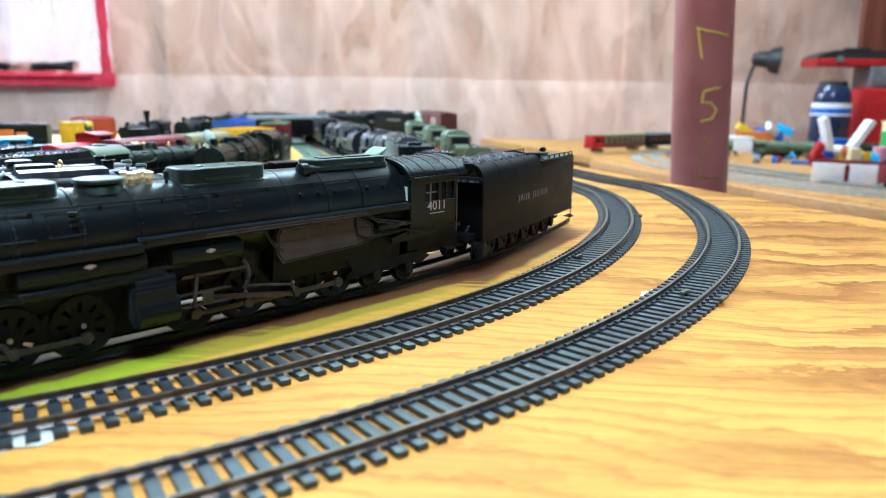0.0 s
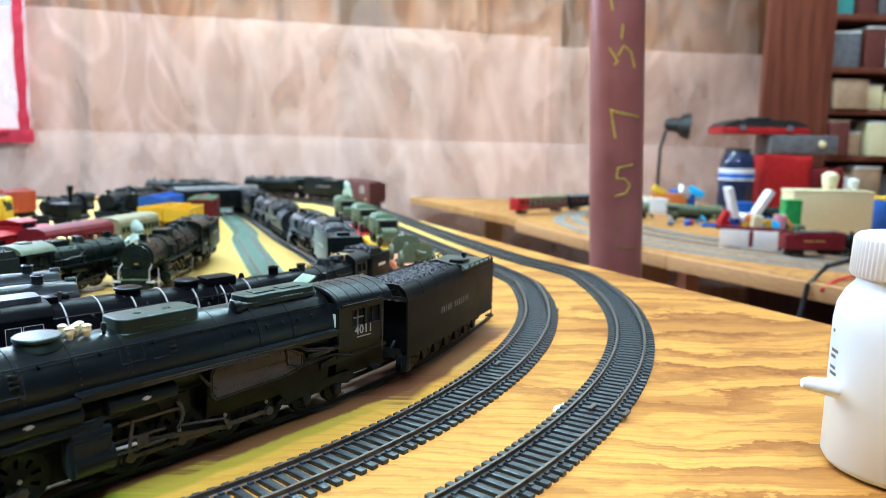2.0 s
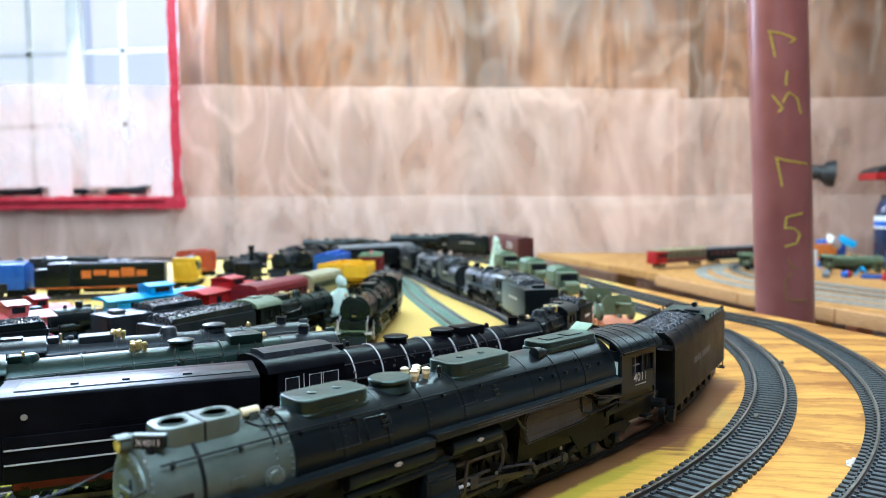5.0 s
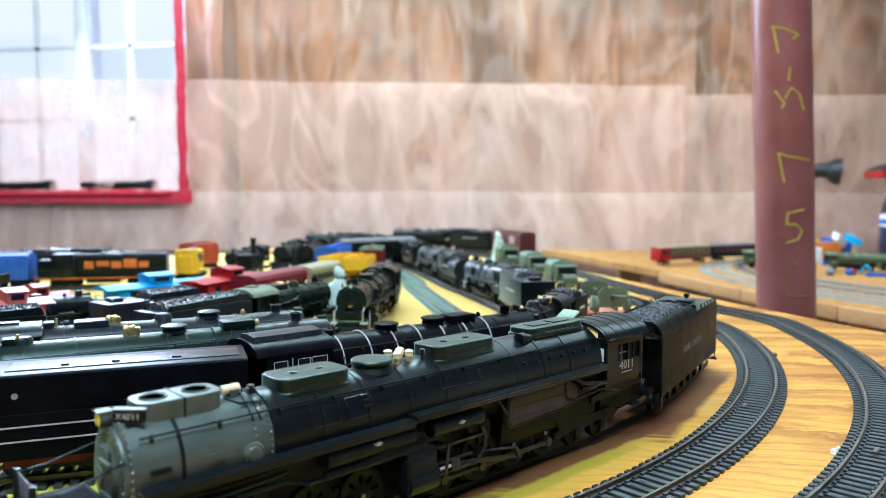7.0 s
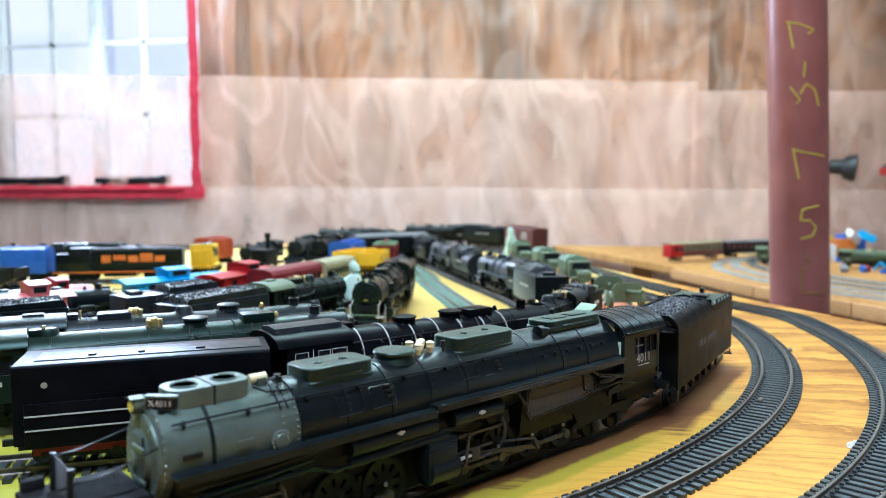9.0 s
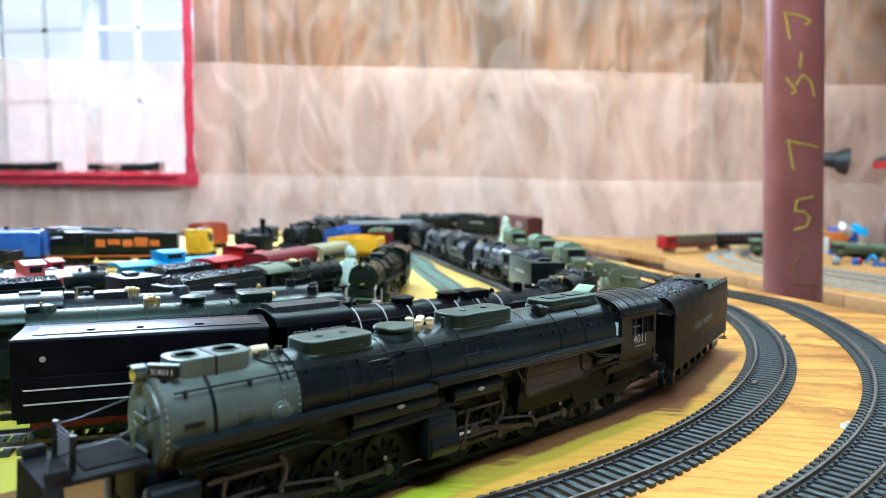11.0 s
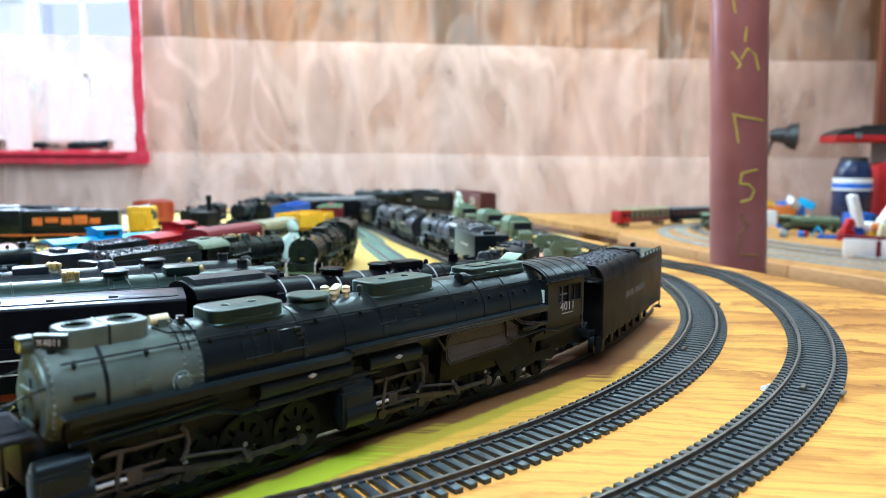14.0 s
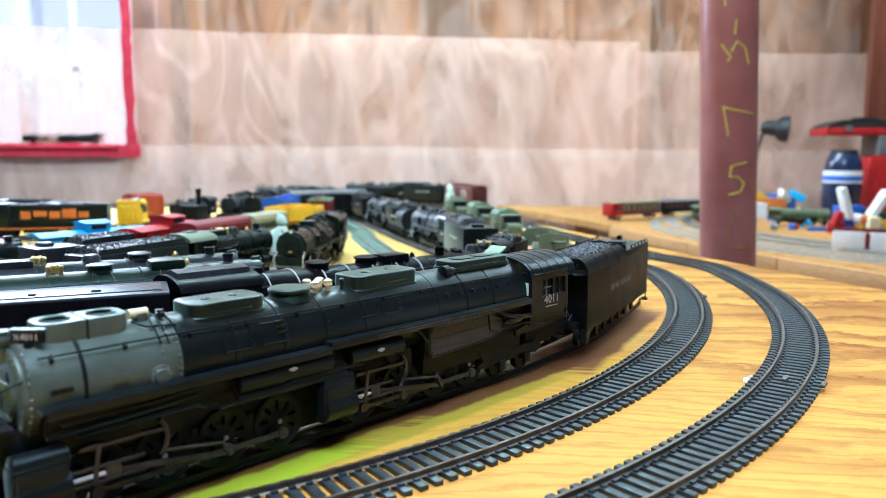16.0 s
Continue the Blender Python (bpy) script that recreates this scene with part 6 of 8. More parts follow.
part("side_frame", boxed(0.060, 0, 0.0105, 0.100, 0.020, 0.003), DULL, td)
for sy in (-1, 1):
    part("handrail", tubed([(TB + 0.010, sy * TW * 0.48, 0.0470), (TB + 0.010, sy * TW * 0.48, 0.0492), (TL - 0.002, sy * TW * 0.48, 0.0492), (TL - 0.002, sy * TW * 0.48, 0.0470)], 0.0003, 5), DULL, td)
    for k in range(5):
        part("stanchion", boxed(TB + 0.013 + k * 0.0088, sy * TW * 0.48, 0.0481, 0.0006, 0.0006, 0.0022), DULL, td)
    for k, wd in enumerate((0.0018, 0.0018, 0.0006, 0.0018, 0.0018, 0.0, 0.0016, 0.0017, 0.0016, 0.0006, 0.0016, 0.0006, 0.0016)):
        if wd:
            part("lettering_bar", boxed(0.0450 + k * 0.0034, sy * (TW / 2 + 0.0002), 0.0290, wd * 0.55, 0.0003, 0.0036), SILVERDIM, td)
    wb = part("side_frame", boxed(0.0590, sy * 0.0122, 0.0092, 0.104, 0.0016, 0.0036, 0.0006), DULL, td)
    part("pedestal_rail", boxed(0.0640, sy * 0.0140, 0.0126, 0.094, 0.0008, 0.0008), DULL, wb)
    for k in range(7):
        x = 0.012 + k * 0.0158
        wheel(td, x, sy * 0.0090, 0.0056, 0, "wheel")
        part("journal_box", boxed(x, sy * 0.0136, 0.0062, 0.0044, 0.0020, 0.0044, 0.0006), DULL, wb)
        part("pedestal", prismed([(x - 0.0034, 0.0126), (x - 0.0018, 0.0050), (x + 0.0018, 0.0050), (x + 0.0034, 0.0126), (x + 0.0024, 0.0126), (x, 0.0084), (x - 0.0024, 0.0126)], "y", sy * 0.0140 - 0.0006, sy * 0.0140 + 0.0006), DULL, wb)
        part("spring", boxed(x + 0.0079, sy * 0.0134, 0.0086, 0.0070, 0.0012, 0.0014, 0.0004), DULL, wb)
    ld = part("rear_ladder", tubed([(TL + 0.0012, sy * TW * 0.47, 0.006), (TL + 0.0016, sy * TW * 0.47, 0.026), (TL + 0.0010, sy * TW * 0.47, TH)], 0.00035, 5), DULL, td)
    for k in range(9):
        part("rung", boxed(TL + 0.0014, sy * TW * 0.45, 0.0075 + 0.0046 * k, 0.0022, 0.0030, 0.0006), DULL, ld)
    part("step", boxed(TL + 0.001, sy * TW * 0.44, 0.0065, 0.004, 0.005, 0.0008), DULL, td)
part("rear_deck_hatch", boxed(TL * 0.80, -0.003, 0.0484, 0.012, 0.010, 0.0022, 0.0006), BLACK, td)
part("rear_light", lathed((TL - 0.012, 0, 0.0500), (1, 0, 0), [(0, 0.0016), (0.003, 0.0018), (0.0036, 0.001)], 12), BLACK, td)
part("light_bracket", boxed(TL - 0.0105, 0, 0.0482, 0.002, 0.002, 0.0026), BLACK, td)
part("deck_bar", boxed(TL * 0.70, -0.006, 0.0476, 0.010, 0.0014, 0.0010), DULL, td)
part("coupler", boxed(TL + 0.0045, 0, 0.0090, 0.008, 0.0026, 0.0032, 0.0006), DULL, td)
part("front_apron", boxed(-0.003, 0, 0.0150, 0.008, 0.026, 0.003), DULL, td)
part("stoker_pipe", tubed([(0.008, -0.006, 0.0180), (-0.002, -0.006, 0.0110), (-0.008, -0.005, 0.0120)], 0.0012, 7), DULL, td)
for sy in (-1, 1):
    part("end_sill", boxed(0.0040, sy * 0.0150, 0.0080, 0.0050, 0.0034, 0.0080, 0.0006), DULL, td)

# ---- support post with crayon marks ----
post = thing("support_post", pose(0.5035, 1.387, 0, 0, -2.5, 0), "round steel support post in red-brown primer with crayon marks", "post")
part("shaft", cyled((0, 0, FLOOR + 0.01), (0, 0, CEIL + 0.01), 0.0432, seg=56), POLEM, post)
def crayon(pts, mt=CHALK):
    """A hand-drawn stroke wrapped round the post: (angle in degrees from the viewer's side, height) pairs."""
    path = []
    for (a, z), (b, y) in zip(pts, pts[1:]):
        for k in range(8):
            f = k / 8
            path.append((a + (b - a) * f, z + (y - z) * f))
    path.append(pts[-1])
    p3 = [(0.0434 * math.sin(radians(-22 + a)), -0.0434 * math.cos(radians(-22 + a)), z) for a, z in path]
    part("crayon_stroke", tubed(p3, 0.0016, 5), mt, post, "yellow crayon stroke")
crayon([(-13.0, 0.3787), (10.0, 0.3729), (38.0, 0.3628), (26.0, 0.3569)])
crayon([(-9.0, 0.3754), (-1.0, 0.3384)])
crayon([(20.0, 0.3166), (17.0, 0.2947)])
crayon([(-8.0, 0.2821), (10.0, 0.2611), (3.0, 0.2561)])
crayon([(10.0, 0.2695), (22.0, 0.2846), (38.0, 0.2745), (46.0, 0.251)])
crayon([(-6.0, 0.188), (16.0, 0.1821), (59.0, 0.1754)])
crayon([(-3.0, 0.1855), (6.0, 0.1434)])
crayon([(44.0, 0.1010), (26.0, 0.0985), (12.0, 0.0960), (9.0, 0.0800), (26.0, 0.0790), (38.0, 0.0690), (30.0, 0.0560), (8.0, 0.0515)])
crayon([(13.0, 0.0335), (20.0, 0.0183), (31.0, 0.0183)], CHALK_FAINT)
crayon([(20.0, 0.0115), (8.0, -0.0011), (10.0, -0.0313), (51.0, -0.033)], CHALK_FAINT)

# ---- white bottle with a nozzle on the near board ----
bt = thing("plastic_bottle", pose(0.4015, 0.4755, 0, 0, 0, -10), "white plastic bottle with ribbed screw cap and side nozzle", "bottle")
part("body", lathed((0, 0, 0), (0, 0, 1), [(0, 0.0255), (0.0015, 0.0285), (0.004, 0.0300), (0.060, 0.0299), (0.067, 0.0290), (0.073, 0.0262), (0.0765, 0.0232), (0.081, 0.0222)], 56), BOTTLE, bt)
cp = bmesh.new()
cap_rows = []
for h, r, tooth in ((0, 0.0250, 0), (0.0006, 0.0254, 0), (0.0010, 0.0254, 0.0004), (0.0150, 0.0248, 0.0004), (0.0158, 0.0248, 0), (0.0170, 0.0236, 0), (0.0174, 0.0222, 0)):
    cap_rows.append([cp.verts.new(((r + (tooth if k % 4 < 2 else 0)) * math.cos(2 * math.pi * k / 288), (r + (tooth if k % 4 < 2 else 0)) * math.sin(2 * math.pi * k / 288), 0.0795 + h)) for k in range(288)])
for ra, rb in zip(cap_rows, cap_rows[1:]):
    for k in range(288):
        cp.faces.new((ra[k], ra[(k + 1) % 288], rb[(k + 1) % 288], rb[k]))
cp.faces.new(cap_rows[-1])
cp.faces.new(cap_rows[0][::-1])
part("cap", cp, WHITE, bt, "ribbed white screw cap")
part("nozzle", lathed((-0.028, -0.004, 0.0335), (-1, -0.1, 0.14), [(0, 0.0042), (0.006, 0.0034), (0.0125, 0.0028), (0.0150, 0.0018)], 18), BOTTLE, bt, "short white nozzle")
for k, (z, wv) in enumerate(((0.048, 12), (0.0455, 9), (0.041, 10), (0.0385, 12), (0.0345, 13), (0.056, 4))):
    bm = bmesh.new()
    rows = []
    for i in range(9):
        a = radians(176 + wv * i / 8)
        rows.append([bm.verts.new((0.03015 * math.cos(a), 0.03015 * math.sin(a), z + dz)) for dz in (0, 0.0013)])
    for a, b in zip(rows, rows[1:]):
        bm.faces.new((a[0], b[0], b[1], a[1]))
    part("printed_line", bm, GREYP, bt)

# ---- cars ----
def boxcar(m, label, L=0.150, h=0.036, w=0.0335, mt=OXIDE, group="", logo=True, door=True, roofm=None):
    """x = 0 at one end."""
    c = thing("boxcar", m, label, "model boxcar", group)
    z0, z1 = 0.0105, 0.0105 + h
    part("body", boxed(L / 2, 0, (z0 + z1) / 2, L, w, h, 0.0006), mt, c)
    rf = [(-w / 2 - 0.0004, z1), (w / 2 + 0.0004, z1), (w / 2, z1 + 0.0008), (0, z1 + 0.0030), (-w / 2, z1 + 0.0008)]
    rr = part("roof", prismed(rf, "x", -0.0006, L + 0.0006), roofm or mt, c)
    for k in range(12):
        x = L * (k + 0.5) / 12
        part("roof_rib", prismed([(-w / 2, z1 + 0.0009), (0, z1 + 0.0031), (w / 2, z1 + 0.0009), (w / 2, z1 + 0.0014), (0, z1 + 0.0037), (-w / 2, z1 + 0.0014)], "x", x - 0.0005, x + 0.0005), roofm or mt, rr)
    part("roof_walk", boxed(L / 2, 0, z1 + 0.0042, L * 0.97, 0.0052, 0.0006), mt, rr)
    for k in range(9):
        for x in (-0.0004, L + 0.0004):
            part("end_rib", boxed(x, 0, z0 + 0.003 + k * (h - 0.006) / 8, 0.0012, w * 0.9, 0.0016, 0.0004), mt, c)
    for sy in (-1, 1):
        if door:
            part("door", boxed(L / 2, sy * (w / 2 + 0.0004), (z0 + z1) / 2 - 0.0004, 0.028, 0.0009, h * 0.92, 0.0003), mt, c)
            for x in (L / 2 - 0.014, L / 2, L / 2 + 0.014):
                part("door_post", boxed(x, sy * (w / 2 + 0.0008), (z0 + z1) / 2, 0.0008, 0.0008, h * 0.94), mt, c)
        if logo:
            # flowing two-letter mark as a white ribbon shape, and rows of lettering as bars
            s0, zb, y = (L * 0.72 if sy < 0 else L * 0.28), z0 + h * 0.62, sy * (w / 2 + 0.0002)
            f = 1 if sy < 0 else -1
            pts = [(0.0085, 0.0065), (-0.0005, 0.0055), (-0.011, 0.0040)]
            mark = bmesh.new()
            pth = [(-0.0015, 0.0058), (-0.0105, 0.0052), (-0.0125, 0.0035), (-0.0125, -0.0042), (-0.0105, -0.0062), (-0.0030, -0.0062), (-0.0008, -0.0045), (-0.0006, 0.0040), (0.0010, 0.0058), (0.0030, 0.0052), (0.0075, -0.0050), (0.0100, -0.0056), (0.0112, -0.0035), (0.0112, 0.0062)]
            for (xa, za), (xb, zb2) in zip(pth, pth[1:]):
                d = math.hypot(xb - xa, zb2 - za)
                add_box(mark, s0 + f * (xa + xb) / 2, y, zb + (za + zb2) / 2, d + 0.0014, 0.0003, 0.0021, ry=-f * math.degrees(math.atan2(zb2 - za, xb - xa)))
            part("logo_shape", mark, WHITE, c, "white flowing ribbon mark")
            for k, wd in enumerate((0.020, 0.019, 0.007, 0.013)):
                part("lettering_bar", boxed(L * (0.17 if sy < 0 else 0.83), y, z0 + h * 0.72 - k * 0.0042, wd, 0.0003, 0.0022), WHITE, c)
            part("data_panel", boxed(L * (0.86 if sy < 0 else 0.14), y, z0 + 0.004, 0.006, 0.0003, 0.0032), WHITE, c)
        part("ladder", boxed(L * 0.965, sy * (w / 2 + 0.0006), (z0 + z1) / 2, 0.0060, 0.0006, h * 0.9), mt, c)
        part("sill", boxed(L / 2, sy * w * 0.40, z0 - 0.0012, L * 0.55, 0.0012, 0.0030), DULL, c)
    part("coupler", boxed(-0.005, 0, 0.0085, 0.009, 0.0025, 0.003), DULL, c)
    part("coupler", boxed(L + 0.005, 0, 0.0085, 0.009, 0.0025, 0.003), DULL, c)
    for x in (L * 0.16, L * 0.84):
        truck(c, x)
    return c


def caboose(m, label, L=0.10, h=0.026, mt=RED, roofm=None, group="", w=0.031, cupola=0.5):
    c = thing("caboose", m, label, "model caboose", group)
    z0 = 0.0115
    z1 = z0 + h
    part("body", boxed(L / 2, 0, (z0 + z1) / 2, L * 0.82, w, h, 0.0006), mt, c)
    rp_ = [(-w / 2 - 0.002, z1), (-w / 4, z1 + 0.0028), (0, z1 + 0.0036), (w / 4, z1 + 0.0028), (w / 2 + 0.002, z1)]
    part("roof", prismed(rp_, "x", -0.001, L + 0.001), roofm or mt, c)
    cx = L * cupola
    cu = part("cupola", boxed(cx, 0, z1 + 0.0060, L * 0.22, w * 0.86, 0.0090, 0.0008), mt, c)
    part("cupola_roof", prismed([(-w * 0.47, z1 + 0.0104), (0, z1 + 0.0128), (w * 0.47, z1 + 0.0104)], "x", cx - L * 0.13, cx + L * 0.13), roofm or mt, cu)
    for sy in (-1, 1):
        for k in (-0.26, -0.02, 0.26):
            part("window", boxed(L / 2 + L * k, sy * (w / 2 + 0.0002), z0 + h * 0.62, 0.0075, 0.0006, 0.0080), DARKGLASS, c)
        part("cupola_window", boxed(cx, sy * w * 0.432, z1 + 0.0064, L * 0.14, 0.0006, 0.0042), DARKGLASS, cu)
        part("lettering_bar", boxed(L / 2 - L * 0.14, sy * (w / 2 + 0.0002), z0 + h * 0.28, L * 0.2, 0.0004, 0.0028), WHITE, c)
    part("platform", boxed(L / 2, 0, z0 - 0.0006, L, w * 0.92, 0.0014), mt, c)
    for x in (0.001, L - 0.001):
        part("end_rail", tubed([(x, -w * 0.44, z0), (x, -w * 0.44, z0 + 0.012), (x, w * 0.44, z0 + 0.012), (x, w * 0.44, z0)], 0.0005, 5), mt, c)
    for x in (L * 0.2, L * 0.8):
        truck(c, x)
    return c


def diesel(m, label, L=0.135, mt=BLACK, trim=ORANGE, group="", h=0.033, w=0.0265):
    c = thing("diesel_locomotive", m, label, "model locomotive", group)
    z0 = 0.0125
    part("frame", boxed(L / 2, 0, z0 - 0.0015, L, 0.033, 0.0030, 0.0004), mt, c)
    part("hood", prismed([(-w / 2 * 0.74, z0), (w / 2 * 0.74, z0), (w / 2 * 0.74, z0 + h * 0.80), (w / 2 * 0.5, z0 + h * 0.88), (-w / 2 * 0.5, z0 + h * 0.88), (-w / 2 * 0.74, z0 + h * 0.80)], "x", L * 0.30, L * 0.97), mt, c)
    part("nose", boxed(L * 0.08, 0, z0 + h * 0.34, L * 0.10, w * 0.74, h * 0.68, 0.001), mt, c)
    cb = part("cab", boxed(L * 0.215, 0, z0 + h * 0.46, L * 0.16, 0.0325, h * 0.92, 0.0012), mt, c)
    for sy in (-1, 1):
        part("cab_window", boxed(L * 0.215, sy * 0.0164, z0 + h * 0.70, L * 0.09, 0.0005, h * 0.24), DARKGLASS, cb)
        part("sill_stripe", boxed(L / 2, sy * 0.0166, z0 - 0.0015, L * 0.96, 0.0004, 0.0016), trim, c)
        for k, wd in enumerate((0.012, 0.016, 0.013, 0.017, 0.013)):
            part("lettering_bar", boxed(L * (0.40 + 0.10 * k), sy * (w / 2 * 0.74 + 0.0003), z0 + h * (0.46 + 0.05 * (k % 2)), wd, 0.0005, (0.010, 0.007, 0.009, 0.012, 0.008)[k]), trim, c)
        part("handrail", tubed([(L * 0.02, sy * 0.0160, z0 + 0.010), (L * 0.12, sy * 0.0162, z0 + 0.0105), (L * 0.30, sy * 0.0162, z0 + 0.0105), (L * 0.98, sy * 0.0160, z0 + 0.0105)], 0.0003, 5), mt, c)
    for k in range(3):
        part("roof_fan", lathed((L * (0.50 + 0.16 * k), 0, z0 + h * 0.88), (0, 0, 1), [(0, 0.0055), (0.0014, 0.0055), (0.0018, 0.0046)], 18), GREYP, c)
    part("fuel_tank", boxed(L / 2, 0, 0.0075, L * 0.24, 0.024, 0.007, 0.0015), mt, c)
    for x in (L * 0.22, L * 0.78):
        truck(c, x, axles=3, base=0.0135)
    return c


def coach(m, label, L=0.20, mt=MAROON, top=GREYP, group="", band=CREAM, h=0.030):
    c = thing("coach", m, label, "model coach", group)
    z0, w = 0.0115, 0.0320
    part("body", boxed(L / 2, 0, z0 + h / 2, L, w, h, 0.0008), mt, c)
    part("roof", prismed([(-w / 2, z0 + h), (w / 2, z0 + h), (w * 0.42, z0 + h + 0.0036), (w * 0.2, z0 + h + 0.0056), (-w * 0.2, z0 + h + 0.0056), (-w * 0.42, z0 + h + 0.0036)], "x", 0.0, L), top, c)
    for sy in (-1, 1):
        part("window_band", boxed(L / 2, sy * (w / 2 + 0.0002), z0 + h * 0.64, L * 0.94, 0.0004, h * 0.36), band, c)
        for k in range(9):
            part("window", boxed(L * (0.09 + 0.1025 * k), sy * (w / 2 + 0.0005), z0 + h * 0.64, L * 0.062, 0.0004, h * 0.26), DARKGLASS, c)
    for x in (L * 0.15, L * 0.85):
        truck(c, x)
    return c


def hopper(m, label, mt, L=0.085, group="", h=0.024):
    c = thing("hopper_car", m, label, "model hopper car", group)
    z0, w = 0.012, 0.031
    for sy in (-1, 1):
        sd = part("side", prismed([(0, z0 + h), (L, z0 + h), (L, z0 + h * 0.4), (L * 0.78, z0), (L * 0.22, z0), (0, z0 + h * 0.4)], "y", sy * w / 2 - 0.0006, sy * w / 2 + 0.0006), mt, c)
        for k in range(7):
            part("side_rib", boxed(L * (0.06 + 0.147 * k), sy * (w / 2 + 0.0009), z0 + h * 0.66, 0.0014, 0.0010, h * 0.62), mt, sd)
        part("lettering_bar", boxed(L * 0.3, sy * (w / 2 + 0.0008), z0 + h * 0.7, L * 0.2, 0.0004, 0.0036), WHITE, c)
    for x in (0.0006, L - 0.0006):
        part("end", boxed(x, 0, z0 + h * 0.7, 0.0012, w, h * 0.6), mt, c)
    part("floor_slope", prismed([(0, z0 + h * 0.45), (L, z0 + h * 0.45), (L * 0.75, z0 + 0.001), (L * 0.25, z0 + 0.001)], "y", -w / 2 + 0.001, w / 2 - 0.001), mt, c)
    for x in (L * 0.16, L * 0.84):
        truck(c, x)
    return c


def flatcar(m, label, mt, L=0.12, group=""):
    c = thing("flatcar", m, label, "model flatcar", group)
    part("deck", boxed(L / 2, 0, 0.0118, L, 0.032, 0.0026, 0.0005), mt, c)
    for sy in (-1, 1):
        part("side_sill", prismed([(0.0, 0.0112), (L, 0.0112), (L, 0.0098), (L * 0.72, 0.0070), (L * 0.28, 0.0070), (0.0, 0.0098)], "y", sy * 0.0150 - 0.0008, sy * 0.0150 + 0.0008), mt, c)
        for k in range(9):
            part("stake_pocket", boxed(L * (0.06 + 0.11 * k), sy * 0.0163, 0.0108, 0.0020, 0.0014, 0.0030), mt, c)
    for x in (L * 0.16, L * 0.84):
        truck(c, x)
    part("brake_stand", tubed([(L - 0.002, 0.006, 0.0125), (L - 0.002, 0.006, 0.026)], 0.0006, 6), mt, c)
    return c


def army_truck(m, label, group="toy army trucks"):
    t = thing("army_truck", m, label, "toy truck", group)
    part("chassis", boxed(0.034, 0, 0.0078, 0.068, 0.012, 0.003), ARMY, t)
    part("hood", prismed([(0.002, 0.009), (0.018, 0.009), (0.018, 0.0195), (0.004, 0.0180), (0.002, 0.016)], "y", -0.0075, 0.0075), ARMY, t)
    for sy in (-1, 1):
        part("fender", boxed(0.008, sy * 0.0100, 0.0112, 0.013, 0.0044, 0.0020, 0.0006), ARMY, t)
    cb = part("cab", boxed(0.0245, 0, 0.0185, 0.013, 0.024, 0.0190, 0.0014), ARMY, t)
    part("windscreen", boxed(0.0178, 0, 0.0228, 0.0006, 0.019, 0.0070), DARKGLASS, cb)
    part("cargo_bed", boxed(0.0515, 0, 0.0140, 0.036, 0.0265, 0.0070, 0.0006), ARMY, t)
    cz = [(-0.0130, 0.0172), (0.0130, 0.0172), (0.0130, 0.0270), (0.0095, 0.0312), (0.0, 0.0326), (-0.0095, 0.0312), (-0.0130, 0.0270)]
    cv = part("canvas_cover", prismed(cz, "x", 0.0340, 0.0695), ARMYTOP, t, "pale green canvas cover")
    for k in range(5):
        part("cover_hoop", prismed([(y * 1.02, z + 0.0003) for y, z in cz], "x", 0.0350 + 0.0082 * k, 0.0358 + 0.0082 * k), ARMY, cv)
    for x in (0.009, 0.046, 0.060):
        for sy in (-1, 1):
            part("wheel", lathed((x, sy * 0.0088, 0.0052), (0, sy, 0), [(0, 0.0046), (0.0006, 0.0052), (0.0036, 0.0052), (0.0042, 0.0040)], 18), RUBBER, t)
    return t


def field_gun(m, label, group="toy field guns"):
    g = thing("field_gun", m @ Matrix.Scale(1.3, 4), label, "toy gun", group)
    part("barrel", lathed((-0.004, 0, 0.0115), (-1, 0, 0.12), [(-0.008, 0.0018), (0, 0.0018), (0.004, 0.0012), (0.026, 0.0010), (0.027, 0.0015), (0.030, 0.0015)], 12), ARMY, g)
    part("shield", prismed([(-0.0105, 0.004), (0.0105, 0.004), (0.0105, 0.014), (0.0075, 0.0175), (-0.0075, 0.0175), (-0.0105, 0.014)], "x", -0.0040, -0.0030), ARMY, g)
    for sy in (-1, 1):
        part("wheel", lathed((0, sy * 0.0095, 0.0058), (0, sy, 0), [(0, 0.0050), (0.0005, 0.0058), (0.0028, 0.0058), (0.0033, 0.0040)], 18), ARMY, g)
        part("trail", tubed([(0.002, sy * 0.003, 0.007), (0.014, sy * 0.006, 0.0045), (0.028, sy * 0.009, 0.001)], 0.0012, 6), ARMY, g)
    return g


def figure(m, h, label):
    """A small moulded figurine as one plain shape."""
    bm = lathed((0, 0, 0), (0, 0, 1), [(0, 0.24 * h), (0.05 * h, 0.23 * h), (0.30 * h, 0.17 * h), (0.55 * h, 0.17 * h), (0.70 * h, 0.12 * h), (0.76 * h, 0.07 * h), (0.82 * h, 0.10 * h), (0.92 * h, 0.09 * h), (1.0 * h, 0.03 * h)], 16)
    add_tube(bm, [(0.12 * h, 0, 0.66 * h), (0.24 * h, -0.05 * h, 0.56 * h), (0.30 * h, -0.1 * h, 0.72 * h)], 0.05 * h, 8)
    for v in bm.verts:
        v.co += 0.05 * h * Vector(noise.noise_vector(v.co * 60))
    me = mesh_of(bm, "figurine", MINT)
    o = new("figurine", me)
    o.matrix_world = m
    return tagged(o, label, "figurine")


